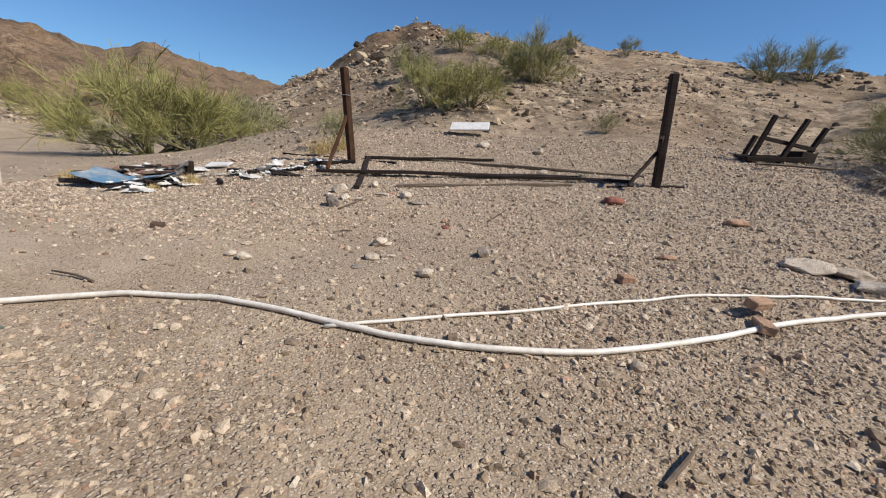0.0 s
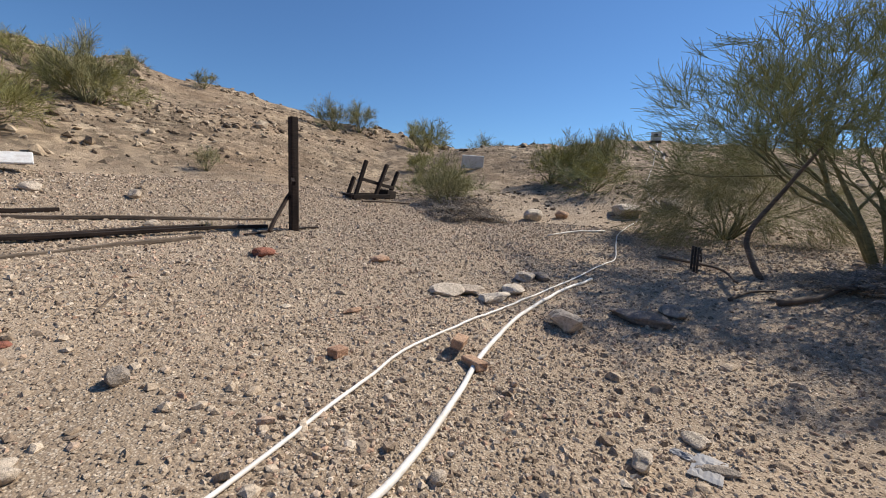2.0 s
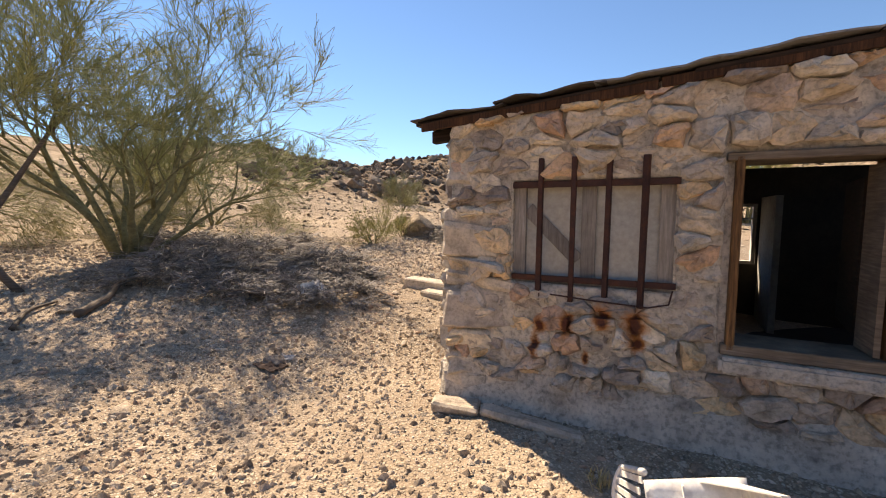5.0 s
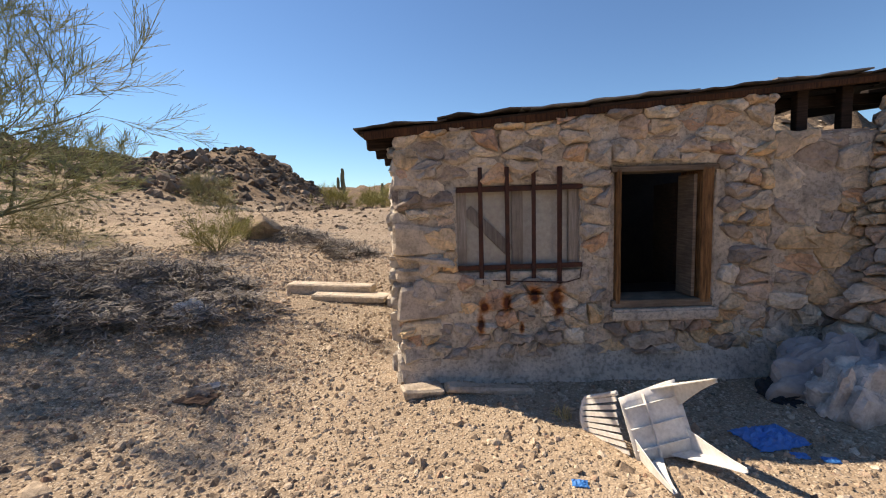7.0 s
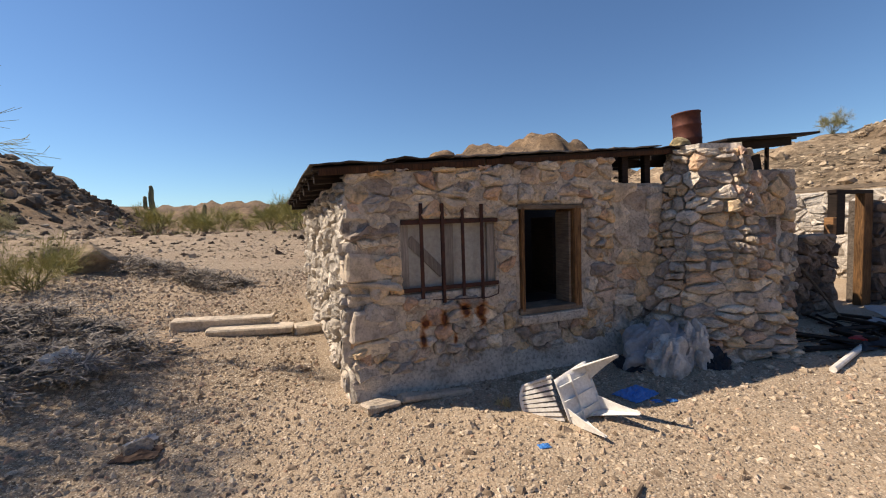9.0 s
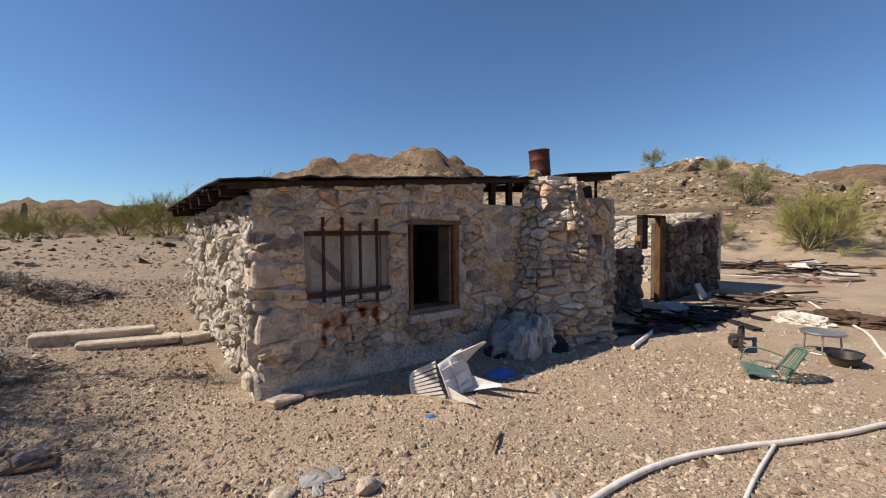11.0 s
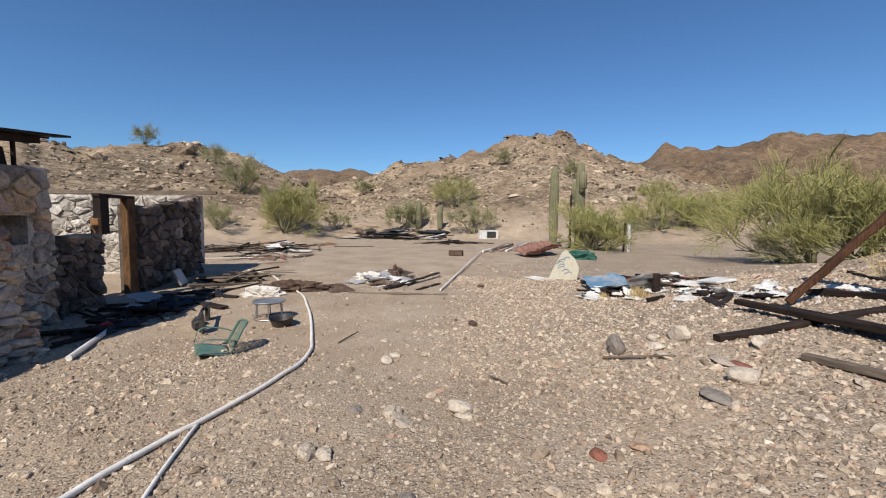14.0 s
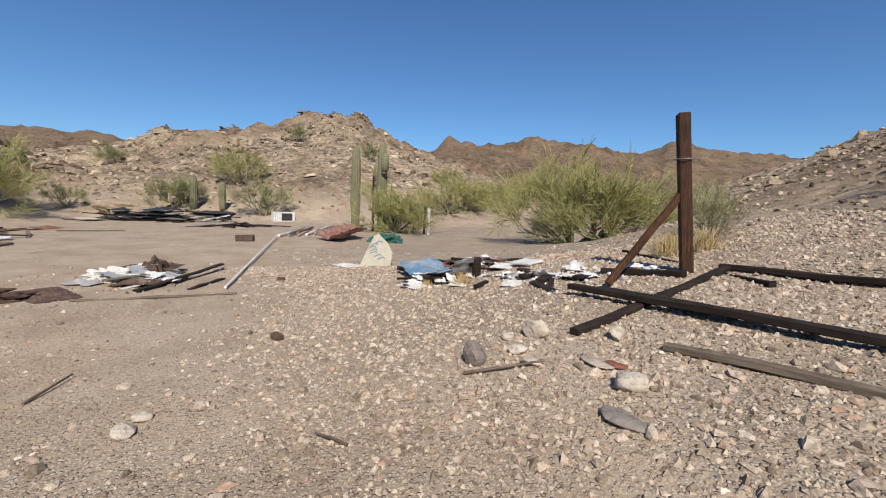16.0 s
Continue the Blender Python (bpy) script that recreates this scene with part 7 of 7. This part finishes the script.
    for nm, s, mm, mat in (("body", (1.5, 0.75, 0.75), pose(0, 0, 0.38), M_WHITEPAINT), ("door", (0.12, 0.78, 0.78), pose(-0.83, 0, 0.39), M_WHITE), ("panel", (0.8, 0.02, 0.55), pose(0.1, 0.39, 0.4), M_BLACK), ("panel", (0.8, 0.02, 0.55), pose(0.1, -0.39, 0.4), M_BLACK)):
        bm = bmesh.new()
        box(bm, s, mm, 0.03)
        part(nm, bm, mat, c)
    # stacked pipes and red-brown roof sheets
    for i in range(9):
        y = 6.2 + i * 0.42
        bm = bmesh.new()
        a, b = (-18.4 - i * 0.25, y), (-24.5 - i * 0.4, y + 1.9 + rng.uniform(-0.5, 0.5))
        rod(bm, (a[0], a[1], float(gz(*a)) + 0.08 + 0.06 * (i % 3)), (b[0], b[1], float(gz(*b)) + 0.1 + 0.05 * (i % 2)), 0.06, 8)
        solid("old_pipe", bm, (M_PVC, M_STEEL, M_REDBROWN)[i % 3], Matrix(), ("white", "grey", "rusty brown")[i % 3] + " old pipe lying in a loose stack", "pipe", group="stacked pipes")
    for i in range(6):
        bm = bmesh.new()
        sheet(bm, 1.7, 0.55, 0.01, 0.03, 4, 0.22, None, 30, 0.06, i)
        solid("roof_sheet", bm, M_REDBROWN, on_ground(-16.9 - 0.3 * i, 8.1 + 0.28 * i, 0.1 + 0.05 * i, rng.uniform(-5, 5), 3, 20 + rng.uniform(-15, 15)), "curled red-brown roofing sheet", "roof sheet", group="roof sheets")
    bm = bmesh.new()
    crumple(bm, 1.7, 0.9, 0.4, None, 31, 4)
    solid("green_net", bm, M_DARKGREEN, on_ground(-15.9, 10.2, 0.0, 0, 0, 60), "heap of dark green shade netting", "netting")
    # painted sack standing on the ground
    s = thing("painted_board", on_ground(-9.2, 7.75, 0.0, 0, 0, 62) @ Matrix.Scale(0.95, 4), "cream board with faded blue paint marks, leaning upright", "board")
    bm = bmesh.new()
    outline = [(-0.42, 0.0), (0.40, 0.0), (0.44, 0.36), (0.30, 0.60), (0.02, 0.86), (-0.08, 0.80), (-0.28, 0.36)]
    f0 = [bm.verts.new((x, 0.28 * z, z)) for x, z in outline]
    f1 = [bm.verts.new((x, 0.28 * z + 0.03, z)) for x, z in outline]
    bm.faces.new(f0)
    bm.faces.new(f1[::-1])
    for i in range(len(outline)):
        j = (i + 1) % len(outline)
        bm.faces.new((f0[i], f0[j], f1[j], f1[i]))
    part("board", bm, mat_plain("cream_paint", (0.48, 0.44, 0.34), 0.8, 0, (0.4, 0.3, 0.2), 0.5, 4, 0.2), s)
    for i in range(7):
        bm = bmesh.new()
        a, z = rng.uniform(-0.15, 0.22), 0.2 + i * 0.07
        q = [Vector((a + 0.1 * math.cos(k * 0.7), 0.28 * (z + 0.04 * math.sin(k)) - 0.006, z + 0.04 * math.sin(k))) for k in range(6)]
        rod_path(bm, q, [0.012] * 6, 5)
        part("paint_mark", bm, M_BLUE, s)
    bm = bmesh.new()
    cloth(bm, 0.9, 0.5, 0.06, None, 12, 41, 3)
    solid("cream_sheet", bm, M_RAG, on_ground(-9.5, 7.2, 0.0, 0, 0, 30), "flat cream sheet lying on the dirt", "sheet")
    # the blue steel panel and what lies round it
    b = thing("car_bonnet", on_ground(-6.4, 8.12, 0.08, 5, -3, 2), "buckled faded blue steel car bonnet on gravel", "car part")
    bm = bmesh.new()
    sheet(bm, 1.8, 0.95, 0.008, 0.0, 1, 0.18, None, 24, 0.12, 3)
    part("panel", bm, M_BLUE, b)
    bm = bmesh.new()
    sheet(bm, 0.55, 0.6, 0.008, 0.025, 4, 0.1, pose(0.85, 0.1, 0.12, 0, -28, 10), 24, 0.05, 4)
    part("corrugated_end", bm, M_STEEL, b)
    bm = bmesh.new()
    box(bm, (0.5, 0.06, 0.09), pose(-0.9, -0.25, 0.02, 0, 5, 20), 0.01, 0.01)
    part("trim", bm, M_BLACK, b)
    bm = bmesh.new()
    rod(bm, (0.95, 0.35, -0.05), (1.0, 0.35, 0.34), 0.08, 8)
    part("rolled_end", bm, M_TIMBER, b)
    heap("rubbish_heap", -5.9, 7.8, (("rag", M_RAG, 7, 0.5), ("sheet", M_WHITEPAINT, 8, 0.35), ("board", M_TIMBER, 5, 0.7), ("lump", M_WHITEPAINT, 6, 0.12)), "white plaster scraps and rags on gravel", "rubbish heap", (1.0, 0.6), 7, 0.1)
    heap("rubbish_heap", -7.1, 9.3, (("board", M_TIMBER, 14, 0.8), ("rag", M_REDBROWN, 5, 0.6), ("rod", M_REDBROWN, 14, 0.6), ("rag", M_RAG, 5, 0.5), ("board", M_GREYWOOD, 8, 0.8), ("sheet", M_WHITEPAINT, 4, 0.5)), "heap of rotten boards, cloth and wire", "rubbish heap", (1.5, 0.9), 8, 0.25)
    heap("rubbish_heap", -4.4, 8.5, (("sheet", M_WHITEPAINT, 9, 0.22), ("lump", M_WHITEPAINT, 22, 0.07), ("board", M_TIMBER, 4, 0.4)), "white plaster crumbs and charred splinters on gravel", "rubbish heap", (1.3, 0.7), 12, 0.02)
    heap("rubbish_heap", -3.4, 9.05, (("sheet", M_WHITEPAINT, 10, 0.3), ("lump", M_WHITEPAINT, 14, 0.1), ("board", M_TIMBER, 6, 0.6), ("rag", M_RAG, 3, 0.4)), "scatter of white plaster shards by the burnt beams", "rubbish heap", (1.2, 0.8), 9, 0.04)
    bm = bmesh.new()
    box(bm, (0.5, 0.42, 0.04), pose(0, 0, 0.07, 6, -4, 10), 0.01, 0.01)
    solid("white_board", bm, M_WHITEPAINT, on_ground(-5.45, 9.6), "small white panel lying on the slope", "panel")
    bm = bmesh.new()
    box(bm, (1.15, 0.62, 0.05), pose(0, 0, 0.14, -8, 3, 0), 0.012, 0.01)
    solid("metal_sheet", bm, M_WHITEPAINT, on_ground(0.35, 12.9, 0.1, 30, -6, -8), "white sheet-metal panel lying on the hillside", "panel")
    # crate frame, rag and bits below the tree
    c = thing("plastic_crate", on_ground(8.35, 2.38, 0.0, 0, 0, 25), "broken black plastic crate standing on end", "crate")
    for i in range(5):
        bm = bmesh.new()
        box(bm, (0.34, 0.03, 0.035), pose(0, 0, 0.05 + i * 0.09), 0.004)
        part("slat", bm, M_BLACK, c)
    for x in (-0.16, 0.0, 0.16):
        bm = bmesh.new()
        box(bm, (0.04, 0.035, 0.46), pose(x, 0.03, 0.23), 0.004)
        part("post", bm, M_BLACK, c)
    bm = bmesh.new()
    rod_path(bm, [(0.16, 0.0, 0.4), (0.35, -0.15, 0.38), (0.4, -0.2, 0.2), (0.38, -0.2, 0.02), (0.1, -0.1, 0.02)], [0.018] * 5, 6)
    part("handle", bm, M_BLACK, c)
    bm = bmesh.new()
    crumple(bm, 0.42, 0.24, 0.15, None, 51, 5)
    solid("white_rag", bm, M_RAG, on_ground(5.6, -1.1, 0.12, 0, 0, 60), "crumpled white rag caught in the dead brush", "rag")
    bm = bmesh.new()
    cloth(bm, 0.3, 0.2, 0.05, None, 10, 52, 4)
    solid("dark_scrap", bm, M_CARPET, on_ground(4.3, 0.3, 0.0), "small dark scrap on the gravel", "scrap")
    for i, (x, y, w) in enumerate(((2.45, 1.35, 0.28), (4.35, 0.15, 0.22), (2.5, 1.5, 0.12))):
        bm = bmesh.new()
        cloth(bm, w, w * 0.6, 0.03, None, 10, 60 + i, 3)
        solid("grey_scrap", bm, M_GREYTARP, on_ground(x, y, 0.0, 0, 0, 40 * i), "torn grey plastic scrap on gravel", "scrap", group="plastic scraps")
    # sticks on the gravel
    for i, (a, b, r) in enumerate((((0.95, 1.44), (1.21, 1.68), 0.013), ((-1.75, 6.2), (-1.45, 6.75), 0.014), ((-3.0, 3.2), (-3.5, 3.35), 0.012), ((0.5, 5.9), (0.8, 6.4), 0.012), ((-1.3, 5.2), (-1.5, 5.05), 0.01))):
        bm = bmesh.new()
        p0, p1 = Vector((a[0], a[1], float(gz(*a)) + r)), Vector((b[0], b[1], float(gz(*b)) + r + 0.02))
        rod_path(bm, [p0, p0.lerp(p1, 0.5) + Vector((0.02, 0.01, 0.01)), p1], [r, r * 0.9, r * 0.6], 6)
        solid("stick", bm, M_DEADWOOD, Matrix(), "dry stick lying on the gravel", "stick", group="sticks")
    # water tank on the crest, cage and pallet
    t = thing("water_tank", on_ground(29.8, 8.5, -0.05, 0, 0, 15) @ Matrix.Scale(0.6, 4), "square white water tank in a wire cage on the crest", "tank")
    bm = bmesh.new()
    box(bm, (1.1, 1.0, 0.95), pose(0, 0, 0.62), 0.06)
    part("tank", bm, M_WHITE, t)
    bm = bmesh.new()
    box(bm, (1.2, 1.05, 0.13), pose(0, 0, 0.07), 0.01)
    part("pallet", bm, M_GREYWOOD, t)
    for k in range(6):
        bm = bmesh.new()
        z = 0.2 + k * 0.17
        rod_path(bm, [(-0.58, -0.53, z), (0.58, -0.53, z), (0.58, 0.53, z), (-0.58, 0.53, z), (-0.58, -0.53, z)], [0.012] * 5, 5)
        part("cage_rail", bm, M_STEEL, t)
    bm = bmesh.new()
    box(bm, (0.02, 0.4, 0.35), pose(-0.565, 0.05, 0.7), 0.004)
    part("plate", bm, M_BLACK, t)
    bm = bmesh.new()
    box(bm, (1.3, 0.1, 0.75), pose(0, 0, 0.45, 18, 0, 0), 0.02)
    solid("white_board", bm, M_WHITEPAINT, on_ground(19.6, 15.7, 0.0, 0, 0, -40), "white slatted panel standing on the slope", "panel")
    # old gate past the cacti
    g = thing("gate", on_ground(-21.6, 13.6, 0.0, 0, 0, 35), "sagging old gate of dark posts and a diagonal rail", "gate")
    for a, b in (((-1.2, 0, 0), (-1.2, 0, 1.5)), ((0.9, 0, 0), (0.95, 0, 1.6)), ((-0.8, 0, 0.1), (0.9, 0, 1.35)), ((-1.2, 0, 0.5), (0.2, 0, 1.2))):
        bm = bmesh.new()
        bar(bm, a, b, 0.08, 0.09, 0.006, 0, rng)
        part("rail", bm, M_TIMBER, g)
    bm = bmesh.new()
    bar(bm, (1.2, 0, 0), (1.2, 0, 1.5), 0.12, 0.12, 0.006, 0, rng)
    part("post", bm, M_WHITEPAINT, g, "white-painted post")


build_chairs()
build_rubbish()
